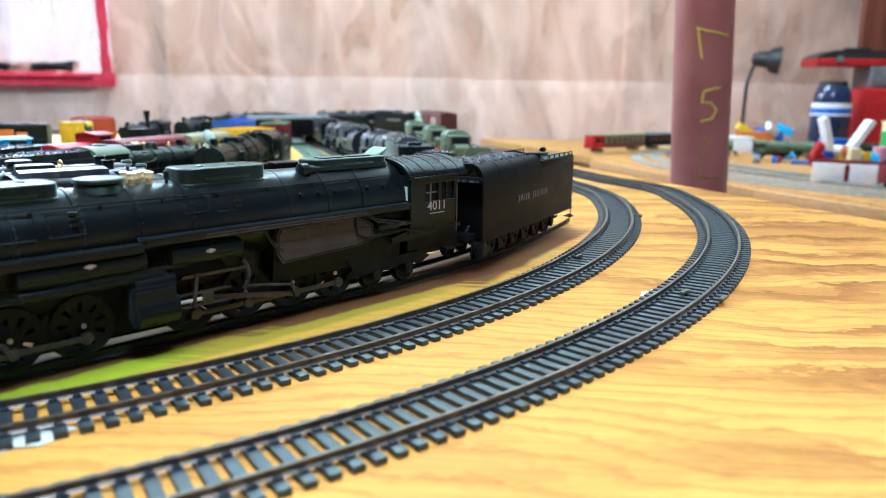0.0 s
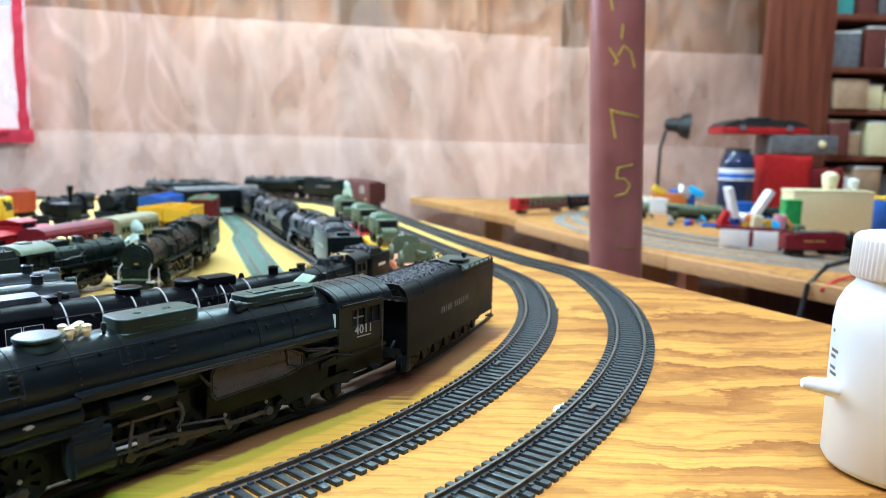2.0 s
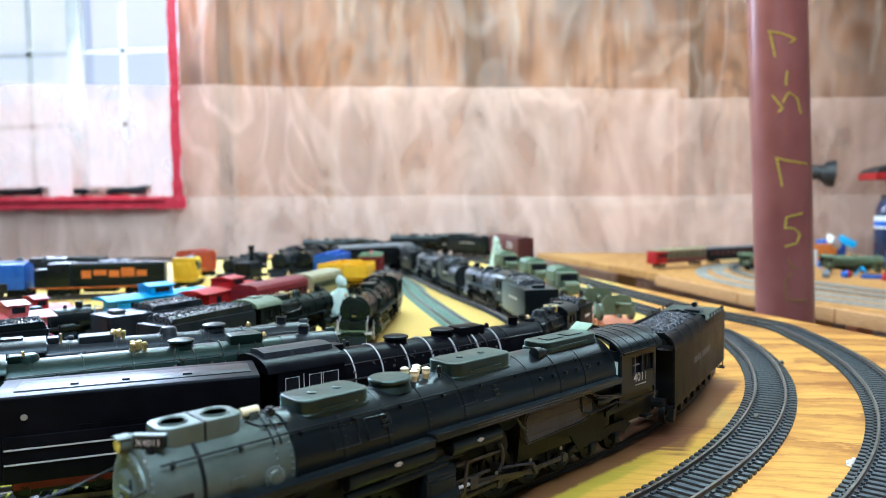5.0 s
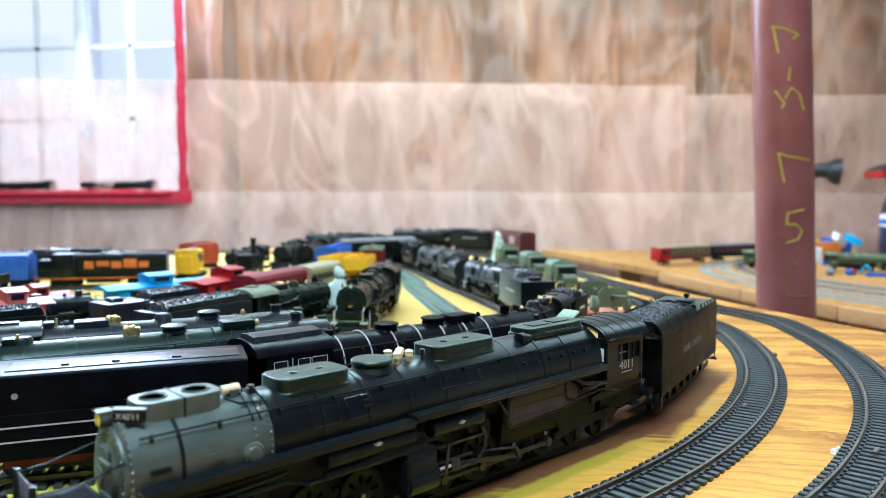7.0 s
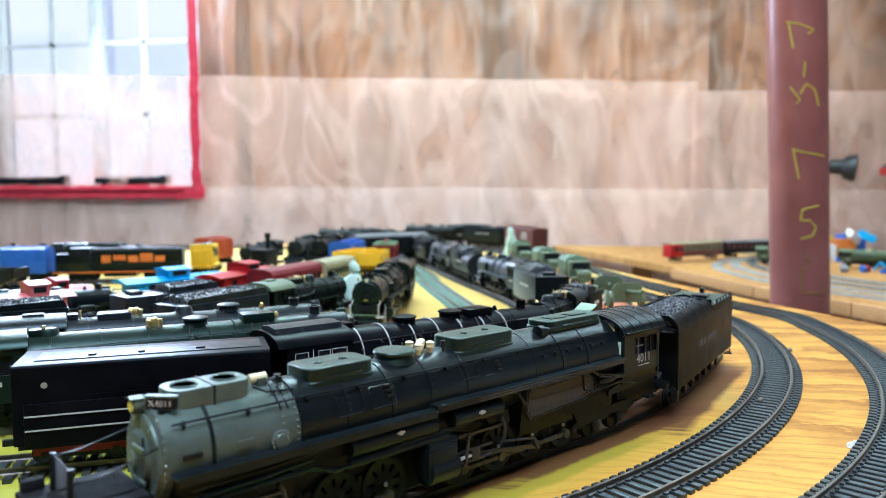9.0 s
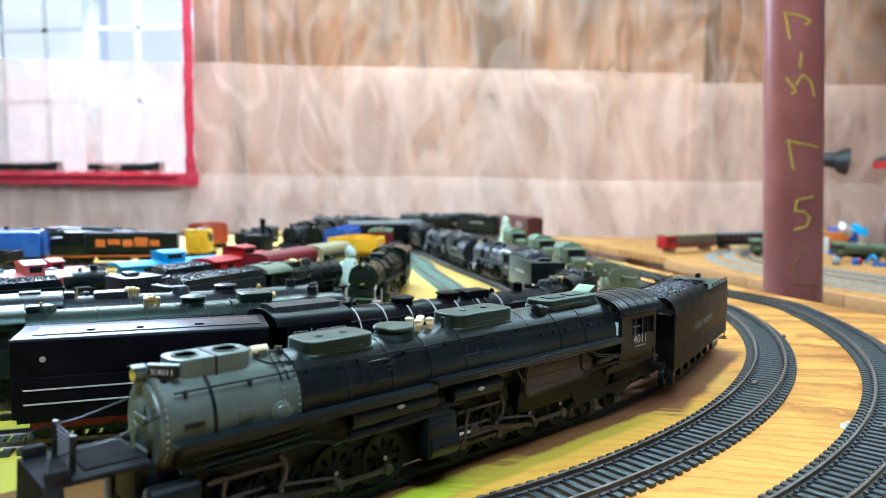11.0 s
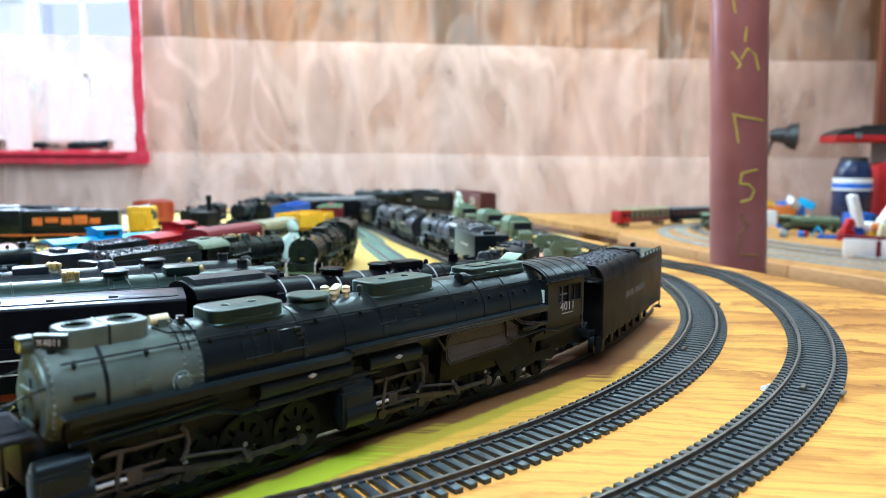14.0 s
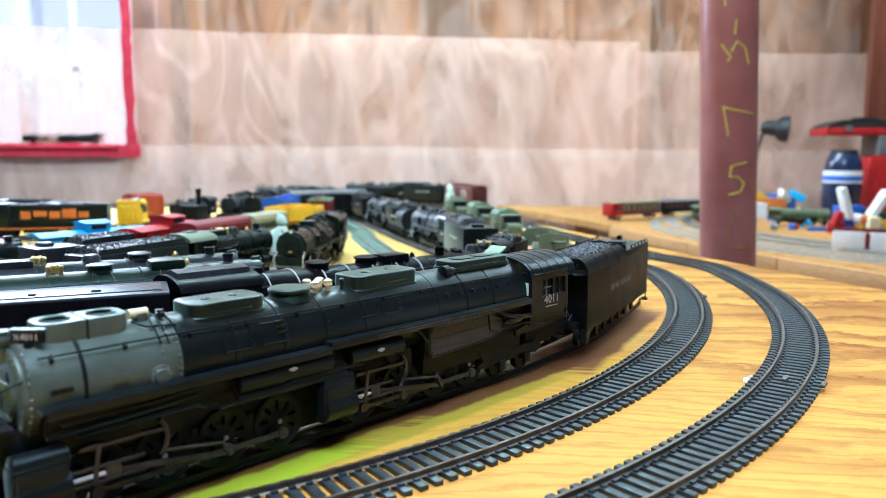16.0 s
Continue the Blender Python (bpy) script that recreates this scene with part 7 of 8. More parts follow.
def streamlined_extras(lo, L=0.188, cab=0.036, rb=0.0138, zc=0.0292):
    """Lined cab windows, a glazed clerestory and a rivet line for the streamlined engine."""
    w, x0, z0, z1 = rb * 2.55, L - cab, 0.014, zc + rb * 0.86
    for sy in (-1, 1):
        part("cab_panel", boxed(L - cab / 2, sy * (w / 2 + 0.0002), (z0 + z1) / 2, cab, 0.0016, z1 - z0, 0.0003), GLOSS, lo)
        y = sy * (w / 2 + 0.0011)
        for xa, xb in ((0.004, 0.0125), (0.0135, 0.0200), (0.0255, 0.0325)):
            za, zb = z0 + (z1 - z0) * 0.50, z1 - 0.003
            wn_ = part("cab_window", boxed(x0 + (xa + xb) / 2, y, (za + zb) / 2, xb - xa, 0.0004, zb - za), DARKGLASS, lo)
            part("window_lining", tubed([(x0 + xa, y + sy * 0.0002, za), (x0 + xb, y + sy * 0.0002, za), (x0 + xb, y + sy * 0.0002, zb), (x0 + xa, y + sy * 0.0002, zb), (x0 + xa, y + sy * 0.0002, za)], 0.00022, 4), WHITE, wn_, "thin white window lining")
        part("door_lining", tubed([(x0 + 0.0228, y, z0 + 0.002), (x0 + 0.0228, y, z1 - 0.002)], 0.0002, 4), WHITE, lo)
        for k in range(14):
            a = radians(28)
            part("boiler_stud", lathed((0.060 + 0.0064 * k, sy * rb * 1.04 * math.cos(a), zc + rb * 1.04 * math.sin(a)), (0, sy * math.cos(a), math.sin(a)), [(0, 0.0007), (0.0005, 0.0006), (0.0007, 0.0002)], 8), GREYBLACK, lo)
        for k in range(3):
            part("clerestory_pane", boxed(x0 + 0.007 + 0.0110 * k, sy * 0.0085, z1 + 0.0062, 0.0085, 0.0006, 0.0024, rx=sy * 28), DARKGLASS, lo)
    part("clerestory", prismed([(-0.0098, z1 + 0.0035), (0.0098, z1 + 0.0035), (0.0074, z1 + 0.0080), (0.0, z1 + 0.0088), (-0.0074, z1 + 0.0080)], "x", x0 + 0.001, L + 0.002), GREYBLACK, lo, "raised cab roof with dark glazing")


Z = 0.0045
# second row: streamlined black engine with a smooth tender
l2 = steam_loco(pose(0.119, 0.651, Z, 0, 0, 226.6), "gloss black streamlined steam locomotive with silver boiler bands", L=0.188, rb=0.0138, zc=0.0292, body=GLOSS, cab=0.036, drivers=4, dr=0.0095, first=0.046, gap=0.0205, domes=((0.30, "box"), (0.575, "flat"), (0.40, "flat")), bands=7, bandm=SILVER, cab_windows=False)
streamlined_extras(l2)
tl = tender(pose(-0.006, 0.4975, Z, 0, 0, 208.4), "smooth gloss black high-sided tender with silver lining", L=0.104, w=0.0345, h=0.0450, mat_=GLOSS, style="shroud", axles=4, bars=GLOSS)
for z in (0.0180, 0.0240):
    for sy in (-1, 1):
        part("lining", boxed(0.050, sy * 0.0187, z, 0.099, 0.0003, 0.0006), SILVER, tl)
part("lower_tank", boxed(0.050, 0, 0.0195, 0.100, 0.0370, 0.0190, 0.0008), GLOSS, tl)
part("roof_plate", boxed(0.050, 0, 0.0451, 0.094, 0.0180, 0.0006, 0.0002), GREYBLACK, tl, "flat grey tank top")
for sy in (-1, 1):
    part("side_frame", boxed(0.052, sy * 0.0125, 0.0085, 0.092, 0.0014, 0.0060), MAROON, tl, "red tender frame")
part("round_badge", lathed((0.092, 0.01735, 0.0365), (0, 1, 0), [(0, 0.0013), (0.0002, 0.0012)], 16), GREY_TRACK, tl)
part("round_badge", lathed((0.092, -0.01735, 0.0365), (0, -1, 0), [(0, 0.0013), (0.0002, 0.0012)], 16), GREY_TRACK, tl)
for x, wv in ((0.03, 0.004), (0.055, 0.003), (0.075, 0.003)):
    part("roof_fitting", boxed(x, 0.004, 0.0455, wv, 0.003, 0.0012), DULL, tl)

# small engine nose to nose with it
steam_loco(pose(0.108, 0.700, Z, 0, 0, 66), "small weathered black steam locomotive with a red cab interior", L=0.080, rb=0.0098, zc=0.0235, body=DULL, cabm=BLACK, cab=0.018, drivers=3, dr=0.0074, first=0.026, gap=0.0155, domes=((0.46, "round"), (0.66, "round")), gold=0.72, bands=3)
part("cab_interior", boxed(0.076, 0, 0.024, 0.001, 0.022, 0.016), RED, bpy.data.objects["steam_locomotive.001"], "red-painted cab back")
tender(pose(0.1425, 0.7775, Z, 0, 0, 72), "short black tender with white number bars", L=0.038, w=0.029, h=0.034, mat_=DULL, seed=5, bars=WHITE)

# third and fourth rows
steam_loco(pose(-0.003, 0.611, Z, 0, 0, 219.5), "dark articulated locomotive with gold valves and grey smokebox", L=0.205, rb=0.0132, zc=0.0292, body=GREENB, smoke=GREYBLACK, cabm=GREENB, cab=0.030, drivers=4, dr=0.0085, first=0.034, gap=0.0180, domes=((0.27, "box"), (0.44, "flat"), (0.80, "round")), gold=0.535, bands=6, articulated=True)
tender(pose(-0.166, 0.474, Z, 0, 0, 207), "black tender lettered with pale bars", L=0.10, mat_=BLACK, seed=7, axles=4, bars=WHITE)
steam_loco(pose(-0.034, 0.652, Z, 0, 0, 217), "grey-black steam locomotive with boxy domes", L=0.185, rb=0.0120, zc=0.0285, body=GREYBLACK, cab=0.028, drivers=4, dr=0.0090, first=0.044, gap=0.0195, domes=((0.33, "flat"), (0.48, "round"), (0.70, "box")), gold=0.62, bands=5)
tender(pose(-0.186, 0.538, Z, 0, 0, 206), "dark green tender with coal heap", L=0.09, mat_=GREENB, seed=9)
steam_loco(pose(-0.080, 0.838, Z, 0, 0, 253), "olive black locomotive with an army green cab roof", L=0.110, rb=0.0118, zc=0.0270, body=OLIVE, cabm=OLIVE, roof=ARMY, cab=0.026, drivers=4, dr=0.0085, first=0.036, gap=0.0165, domes=((0.40, "round"), (0.62, "box")), gold=0.5, bands=3)
tender(pose(-0.1145, 0.730, Z, 0, 0, 247), "long coal tender heaped to the brim", L=0.085, w=0.032, h=0.036, mat_=GREYBLACK, coal=0.9, seed=11)
# engine facing the viewer
mint = steam_loco(pose(-0.0300, 0.764, Z, 0, 0, 93), "olive black locomotive with a small gold number bar", L=0.150, rb=0.0132, zc=0.0300, body=OLIVE, smoke=OLIVE, front=DULL, cab=0.026, drivers=4, dr=0.0092, first=0.044, gap=0.0200, domes=((0.42, "box"), (0.62, "round")), bands=4, roof=OLIVE)
part("number_plate", boxed(-0.0030, 0, 0.0270, 0.0006, 0.0052, 0.0060, 0.0002), DULL, mint, "black number plate")
part("number_bar", boxed(-0.0034, 0, 0.0262, 0.0003, 0.0036, 0.0014), GOLD, mint, "gold number bar")
for k in range(16):
    part("door_clamp", boxed(-0.0012, 0.0108 * math.cos(k * math.pi / 8), 0.0300 + 0.0108 * math.sin(k * math.pi / 8), 0.0012, 0.0012, 0.0012, 0.0002), OLIVE, mint)
for sy in (-1, 1):
    part("front_stanchion", tubed([(-0.010, sy * 0.012, 0.013), (-0.009, sy * 0.012, 0.022), (-0.001, sy * 0.0115, 0.026)], 0.0005, 5), SILVER, mint)
    part("front_ladder", tubed([(0.002, sy * 0.0155, 0.006), (0.002, sy * 0.0155, 0.022)], 0.0005, 5), SILVER, mint)
part("deck_lining", boxed(-0.0088, 0, 0.0146, 0.0006, 0.024, 0.0008), ARMYTOP, mint, "pale green deck edge")
part("pump_shield", boxed(-0.0046, 0, 0.0185, 0.0030, 0.020, 0.0070, 0.001), DULL, mint)
part("smokebox_ring", lathed((-0.001, 0, 0.0300), (-1, 0, 0), [(0, 0.0110), (0.0008, 0.0108), (0.0010, 0.0100)], 28), OLIVE, mint)
for sy in (-1, 1):
    part("classification_lamp", lathed((0.004, sy * 0.008, 0.0415), (0, 0, 1), [(0, 0.0010), (0.002, 0.0012), (0.003, 0.0006)], 8), GOLD, mint)
    part("air_pump", boxed(-0.004, sy * 0.0075, 0.0180, 0.005, 0.006, 0.010, 0.001), OLIVE, mint)
    part("deck_step", boxed(-0.009, sy * 0.0130, 0.0130, 0.005, 0.006, 0.0012), SILVER, mint)
tender(pose(-0.039, 0.922, Z, 0, 0, 100), "olive tender behind the head-on locomotive", L=0.075, mat_=OLIVE, seed=13)
figure(pose(-0.0690, 0.857, 0.0, 0, 0, 200), 0.056, "pale mint-green moulded figurine standing between the tracks")
figure(pose(0.036, 1.560, 0.0, 0, 0, 120), 0.058, "pale mint-green moulded figurine behind the parked engines")

# siding A: engines nose to tail
def on_path(path, d):
    p, a = along(path, d)
    return p.x, p.y, a
sx = 0.018
for k, (bodym, nm) in enumerate(((BLACK, "black steam locomotive with a fat boiler"), (GREYBLACK, "grey-black steam locomotive, weathered"), (DULL, "dull black steam locomotive with tall domes"), (GREYBLACK, "grey-black steam locomotive at the far end"))):
    x, y, a = on_path(LINE_A, sx + 0.083)
    tender(pose(x, y, Z, 0, 0, a + 180), "black tender with coal and pale lettering bars", L=0.083, mat_=bodym, seed=20 + k, style="coal" if k != 1 else "vanderbilt", h=0.039, group="tenders on the full siding")
    x, y, a = on_path(LINE_A, sx + 0.087 + 0.150)
    steam_loco(pose(x, y, Z, 0, 0, a + 180), nm + " on the full siding", L=0.140, rb=0.0125, zc=0.0282, body=bodym, cab=0.025, drivers=4, dr=0.0088, first=0.040, gap=0.0190, domes=((0.40, "round"), (0.60, "box" if k % 2 else "round"), (0.76, "flat")), bands=4, group="engines on the full siding")
    sx += 0.262

# military train
x, y, a = on_path(LINE_M, 0.020)
flatcar(pose(x, y, Z, 0, 0, a), "salmon orange plastic flatcar carrying a field gun", SALMON, 0.118)
x, y, a = on_path(LINE_M, 0.042)
field_gun(pose(x, y, Z + 0.0131, 0, 0, a), "olive toy field gun on the salmon flatcar")
x, y, a = on_path(LINE_M, 0.088)
field_gun(pose(x, y, Z + 0.0131, 0, 0, a + 175), "olive toy field gun with raised shield")
x, y, a = on_path(LINE_M, 0.150)
flatcar(pose(x, y, Z, 0, 0, a), "bright yellow flatcar under an army truck", YELLOW, 0.125)
x, y, a = on_path(LINE_M, 0.172)
army_truck(pose(x, y, Z + 0.0131, 0, 0, a), "olive toy army truck with a canvas cover")
x, y, a = on_path(LINE_M, 0.285)
flatcar(pose(x, y, Z, 0, 0, a), "red flatcar under an army truck", RED, 0.120)
x, y, a = on_path(LINE_M, 0.300)
army_truck(pose(x, y, Z + 0.0131, 0, 0, a), "olive toy army truck with a canvas cover")
x, y, a = on_path(LINE_M, 0.415)
flatcar(pose(x, y, Z, 0, 0, a), "grey flatcar under an army truck", GREYP, 0.120)
x, y, a = on_path(LINE_M, 0.440)
army_truck(pose(x, y, Z + 0.0131, 0, 0, a), "olive toy army truck with a canvas cover")

# the train on the outer loop: engine, tender, boxcar
def d_at(path, yv):
    for i, p in enumerate(path):
        if p.x > -0.2 and p.y >= yv and i > 60:
            return i * 0.004
d0 = d_at(OUTER_PATH, TRAIN_Y)
x, y, a = on_path(OUTER_PATH, d0 + 0.075)
boxcar(pose(x - 0.075 * math.cos(radians(a)), y - 0.075 * math.sin(radians(a)), Z, 0, 0, a), "oxide red ribbed boxcar with a white ribbon mark")
x, y, a = on_path(OUTER_PATH, d0 + 0.165 + 0.060)
tender(pose(x + 0.06 * math.cos(radians(a)), y + 0.06 * math.sin(radians(a)), Z, 0, 0, a + 180), "grey-black oil tender of the running train", L=0.115, w=0.034, h=0.043, mat_=GREYBLACK, coal=0.5, seed=33, axles=4)
x, y, a = on_path(OUTER_PATH, d0 + 0.165 + 0.200)
steam_loco(pose(x + 0.075 * math.cos(radians(a)), y + 0.075 * math.sin(radians(a)), Z, 0, 0, a + 180), "grey-black steam locomotive heading the running train", L=0.155, rb=0.0128, zc=0.0295, body=GREYBLACK, cab=0.026, drivers=4, dr=0.0098, first=0.046, gap=0.0205, domes=((0.38, "box"), (0.58, "round"), (0.72, "flat")), bands=4)

# coloured cars further left, on fanned sidings
def siding(pts, label):
    track(pts, label, single=False)
    return smooth_path(pts)
S1 = siding([(-0.42, 0.46), (-0.30, 0.605), (-0.245, 0.672), (-0.188, 0.722), (-0.140, 0.80)], "fanned siding behind the front engines")
caboose(pose(-0.284, 0.630, Z, 0, 0, 54), "faded red caboose with a boxy cupola", L=0.062, mt=PINKRED, cupola=0.62, h=0.027)
siding([(-0.37, 0.492), (-0.274, 0.578), (-0.215, 0.632), (-0.19, 0.656)], "short siding behind the front engines")
tender(pose(-0.214, 0.633, Z, 0, 0, 222.5), "plain black tender with a coal heap, dusty", L=0.086, mat_=BLACK, seed=44, h=0.038)
tender(pose(-0.166, 0.752, Z, 0, 0, 239), "dark tender with faint lettering among the parked cars", L=0.080, mat_=GREYBLACK, seed=40, h=0.037)
S2 = siding([(-0.47, 0.53), (-0.38, 0.67), (-0.336, 0.742), (-0.292, 0.812), (-0.235, 0.905), (-0.205, 1.0), (-0.19, 1.08)], "fanned siding with a blue caboose")
caboose(pose(-0.292, 0.812, Z, 0, 0, 58), "sky blue model caboose with an off-centre cupola", L=0.108, mt=CYAN, cupola=0.52, h=0.018)
steam_loco(pose(-0.262, 0.752, Z, 0, 0, 236), "black switcher engine behind the blue caboose", L=0.095, rb=0.0100, zc=0.024, body=BLACK, drivers=3, dr=0.0078, domes=((0.45, "round"), (0.68, "round")), bands=2)
caboose(pose(-0.336, 0.742, Z, 0, 0, 58), "short red caboose with white lettering bars", L=0.052, mt=RED, cupola=0.5, h=0.017)
S3 = siding([(-0.24, 0.74), (-0.208, 0.83), (-0.190, 0.93), (-0.178, 1.03)], "fanned siding with a red caboose")
caboose(pose(-0.216, 0.842, Z, 0, 0, 78), "bright red model caboose with end platforms", L=0.098, mt=RED, cupola=0.6, h=0.021)
S4 = siding([(-0.185, 0.78), (-0.165, 0.86), (-0.143, 0.97), (-0.128, 1.07), (-0.12, 1.16)], "fanned siding with a maroon car")
coach(pose(-0.172, 0.868, Z, 0, 0, 78), "maroon model baggage car with closed doors", L=0.098, mt=MAROON, band=MAROON, top=MAROON, h=0.022)
coach(pose(-0.150, 0.972, Z, 0, 0, 81), "dull olive-cream model coach beside the yellow cars", L=0.080, mt=DULLCREAM, band=ARMY, top=DULLCREAM, h=0.022)
hopper(pose(-0.160, 1.115, Z, 0, 0, 82), "bright yellow open hopper car", YELLOW, L=0.080, h=0.026)
hopper(pose(-0.118, 1.095, Z, 0, 0, 96), "bright yellow open hopper car", YELLOW, L=0.080, h=0.026)
boxcar(pose(-0.190, 1.195, Z, 0, 0, 92), "plain blue boxcar with a flat roof", L=0.090, mt=BLUE, logo=False, h=0.032)
boxcar(pose(-0.128, 1.215, Z, 0, 0, 100), "short maroon boxcar with a pale green roof", L=0.075, mt=MAROON, roofm=ARMYTOP, logo=False, h=0.030)
LINE_D = [(-1.05, 0.90), (-0.80, 0.96), (-0.62, 1.03), (-0.45, 1.085), (-0.30, 1.12)]
track(LINE_D, "siding with parked diesel engines", single=False)
LD = smooth_path(LINE_D)
x, y, a = on_path(LD, 0.525)
diesel(pose(x, y, Z, 0, 0, a), "black and orange hood diesel with a striped sill", L=0.175, h=0.034)
x, y, a = on_path(LD, 0.464)
boxcar(pose(x, y, Z, 0, 0, a), "plain blue model boxcar", L=0.056, mt=BLUE, logo=False, h=0.032)
x, y, a = on_path(LD, 0.375)
boxcar(pose(x, y, Z, 0, 0, a), "plain green model boxcar", L=0.082, mt=GREEN, logo=False, h=0.032)
for k in range(3):
    x, y, a = on_path(LD, 0.010 + 0.105 * k)
    boxcar(pose(x, y, Z, 0, 0, a), "dark freight car beyond the coloured boxcars", L=0.098, mt=(DULL, OXIDE, DULL)[k], logo=False, h=0.030, group="dark freight cars")
diesel(pose(-0.383, 1.142, Z, 0, 0, 100), "small yellow switcher diesel", L=0.060, mt=YELLOW, trim=BLACK, h=0.034)
boxcar(pose(-0.446, 1.268, Z, 0, 0, 72), "orange-red model boxcar behind the yellow engine", L=0.052, mt=RUST, logo=False, h=0.032)
steam_loco(pose(-0.352, 1.225, Z, 0, 0, 84), "grey weathered small steam locomotive facing outward", L=0.100, rb=0.0105, zc=0.025, body=GREYBLACK, drivers=3, dr=0.008, domes=((0.45, "round"), (0.65, "round")), bands=3)
cr = thing("crane_car", pose(-0.308, 1.205, Z, 0, 0, 80), "dull black model crane car with a tall chimney", "model crane")
part("base", boxed(0, 0, 0.013, 0.055, 0.028, 0.004, 0.0008), DULL, cr)
part("house", boxed(-0.006, 0, 0.024, 0.030, 0.026, 0.020, 0.002), DULL, cr)
part("chimney", lathed((0.004, 0, 0.034), (0, 0, 1), [(0, 0.003), (0.012, 0.003), (0.020, 0.0045), (0.024, 0.0040)], 14), DULL, cr)
truck(cr, 0.0)
steam_loco(pose(-0.300, 1.300, Z, 0, 0, 95), "dark locomotive with a pale blue sheen facing outward", L=0.12, rb=0.0125, zc=0.028, body=GREYBLACK, drivers=3, dr=0.0085, domes=((0.45, "round"), (0.65, "box")), bands=3)
steam_loco(pose(-0.262, 1.310, Z, 0, 0, 96), "round-nosed black locomotive facing outward", L=0.12, rb=0.0135, zc=0.028, body=DULL, drivers=3, dr=0.0085, domes=((0.45, "round"), (0.65, "box")), bands=3)
S5 = siding([(-0.225, 1.37), (-0.171, 1.422), (-0.117, 1.474), (-0.030, 1.558)], "far siding with dark coaches")
coach(pose(-0.225, 1.370, Z, 0, 0, 44), "dark heavyweight coach on the far siding", L=0.150, mt=DULL, band=DULL, group="dark coaches")
# crowded row behind the diesel engines
LINE_E = [(-1.25, 1.02), (-0.95, 1.12), (-0.72, 1.175), (-0.55, 1.20), (-0.43, 1.205)]
track(LINE_E, "crowded storage siding behind the diesels", single=False)
LE = smooth_path(LINE_E)
for k in range(6):
    x, y, a = on_path(LE, 0.012 + 0.134 * k)
    if k % 2:
        tender(pose(x, y, Z, 0, 0, a), "stored grey-black tender with coal heap", L=0.092, mat_=(GREYBLACK, DULL)[k // 2 % 2], seed=60 + k, h=0.036, group="stored tenders")
    else:
        steam_loco(pose(x, y, Z, 0, 0, a), "stored dull grey-black steam locomotive", L=0.125, rb=0.0110, zc=0.0255, body=(GREYBLACK, BLACK, GREYBLACK)[k // 2], drivers=3, dr=0.008, domes=((0.45, "round"), (0.65, "box")), bands=3, group="stored locomotives")
LINE_F = [(-1.15, 0.80), (-0.85, 0.86), (-0.62, 0.90), (-0.46, 0.93), (-0.36, 0.945)]
track(LINE_F, "storage siding in front of the diesels", single=False)
LF = smooth_path(LINE_F)
for k, (mm, nm) in enumerate(((OXIDE, "dusty oxide red open gondola"), (DULL, "dull black open gondola car"), (GREYP, "grey plastic open gondola car"), (DULL, "dull black gondola car with bent ribs"))):
    x, y, a = on_path(LF, 0.30 + 0.095 * k)
    hopper(pose(x, y, Z, 0, 0, a), nm, mm, L=0.086, h=0.018, group="stored gondolas")
# engines standing on the window sill
for xa in (-2.30, -1.83):
    steam_loco(pose(xa, 2.99, 0.152, 0, 0, 0), "small black engine displayed on the window sill", L=0.33, rb=0.017, zc=0.030, body=DULL, drivers=4, dr=0.010, gap=0.024, first=0.06, domes=((0.45, "round"), (0.65, "round")), bands=2, group="engines on the sill")

# ---- second table ----
Z2 = -0.073
def shifted(pts, k):
    return [(x + k * 0.055, y + k * 0.045) for x, y in pts]
CURVE = [(2.2, 1.13), (1.5, 1.19), (1.12, 1.28), (0.86, 1.43), (0.70, 1.60), (0.585, 1.82), (0.535, 2.05), (0.56, 2.26), (0.66, 2.45)]
for k in range(4):
    track(shifted(CURVE, k), "tarnished grey track curving round the second table", z=Z2, single=False, rail=GREY_TRACK, tie=GREY_TRACK if k < 2 else TIE, group="tracks on the second table")
c1 = coach(pose(0.425, 2.270, Z2 + Z, 0, 0, 40), "brown model coach with a bright red end and cream roof", L=0.215, mt=OXIDE, top=DULLCREAM, band=DULLCREAM, h=0.035)
part("end_wall", boxed(0.022, 0, 0.030, 0.046, 0.0328, 0.0355, 0.001), RED, c1, "bright red end compartment")
coach(pose(0.602, 2.420, Z2 + Z, 0, 0, 33), "dark model coach with a grey roof", L=0.22, mt=DULL, top=GREYP, band=OXIDE, h=0.033)
steam_loco(pose(0.690, 2.290, Z2 + Z, 0, 0, 25), "small black tank engine on a curve", L=0.11, rb=0.0125, zc=0.028, body=DULL, drivers=3, dr=0.009, domes=((0.5, "round"),), bands=2)
for x, y, a, mt_ in ((0.985, 2.165, 178, ARMY), (1.20, 2.10, 172, GREENB), (0.80, 2.225, 176, ARMY)):
    steam_loco(pose(x, y, Z2 + Z, 0, 0, a), "green model steam locomotive on the second table", L=0.145, rb=0.0135, zc=0.029, body=mt_, drivers=3, dr=0.0095, gap=0.022, domes=((0.45, "round"), (0.65, "round")), bands=4, group="green engines")
mr = steam_loco(pose(0.985, 1.560, Z2 + Z, 0, 0, 4), "black and maroon model locomotive with lined tender", L=0.15, rb=0.0125, zc=0.028, body=BLACK, drivers=3, dr=0.010, gap=0.023, domes=((0.5, "round"),), bands=4)
tq = tender(pose(0.978, 1.560, Z2 + Z, 0, 0, 180), "maroon lined model tender with gold lettering bars", L=0.112, w=0.033, h=0.040, mat_=MAROON, coal=0.8, seed=60, bars=GOLD)

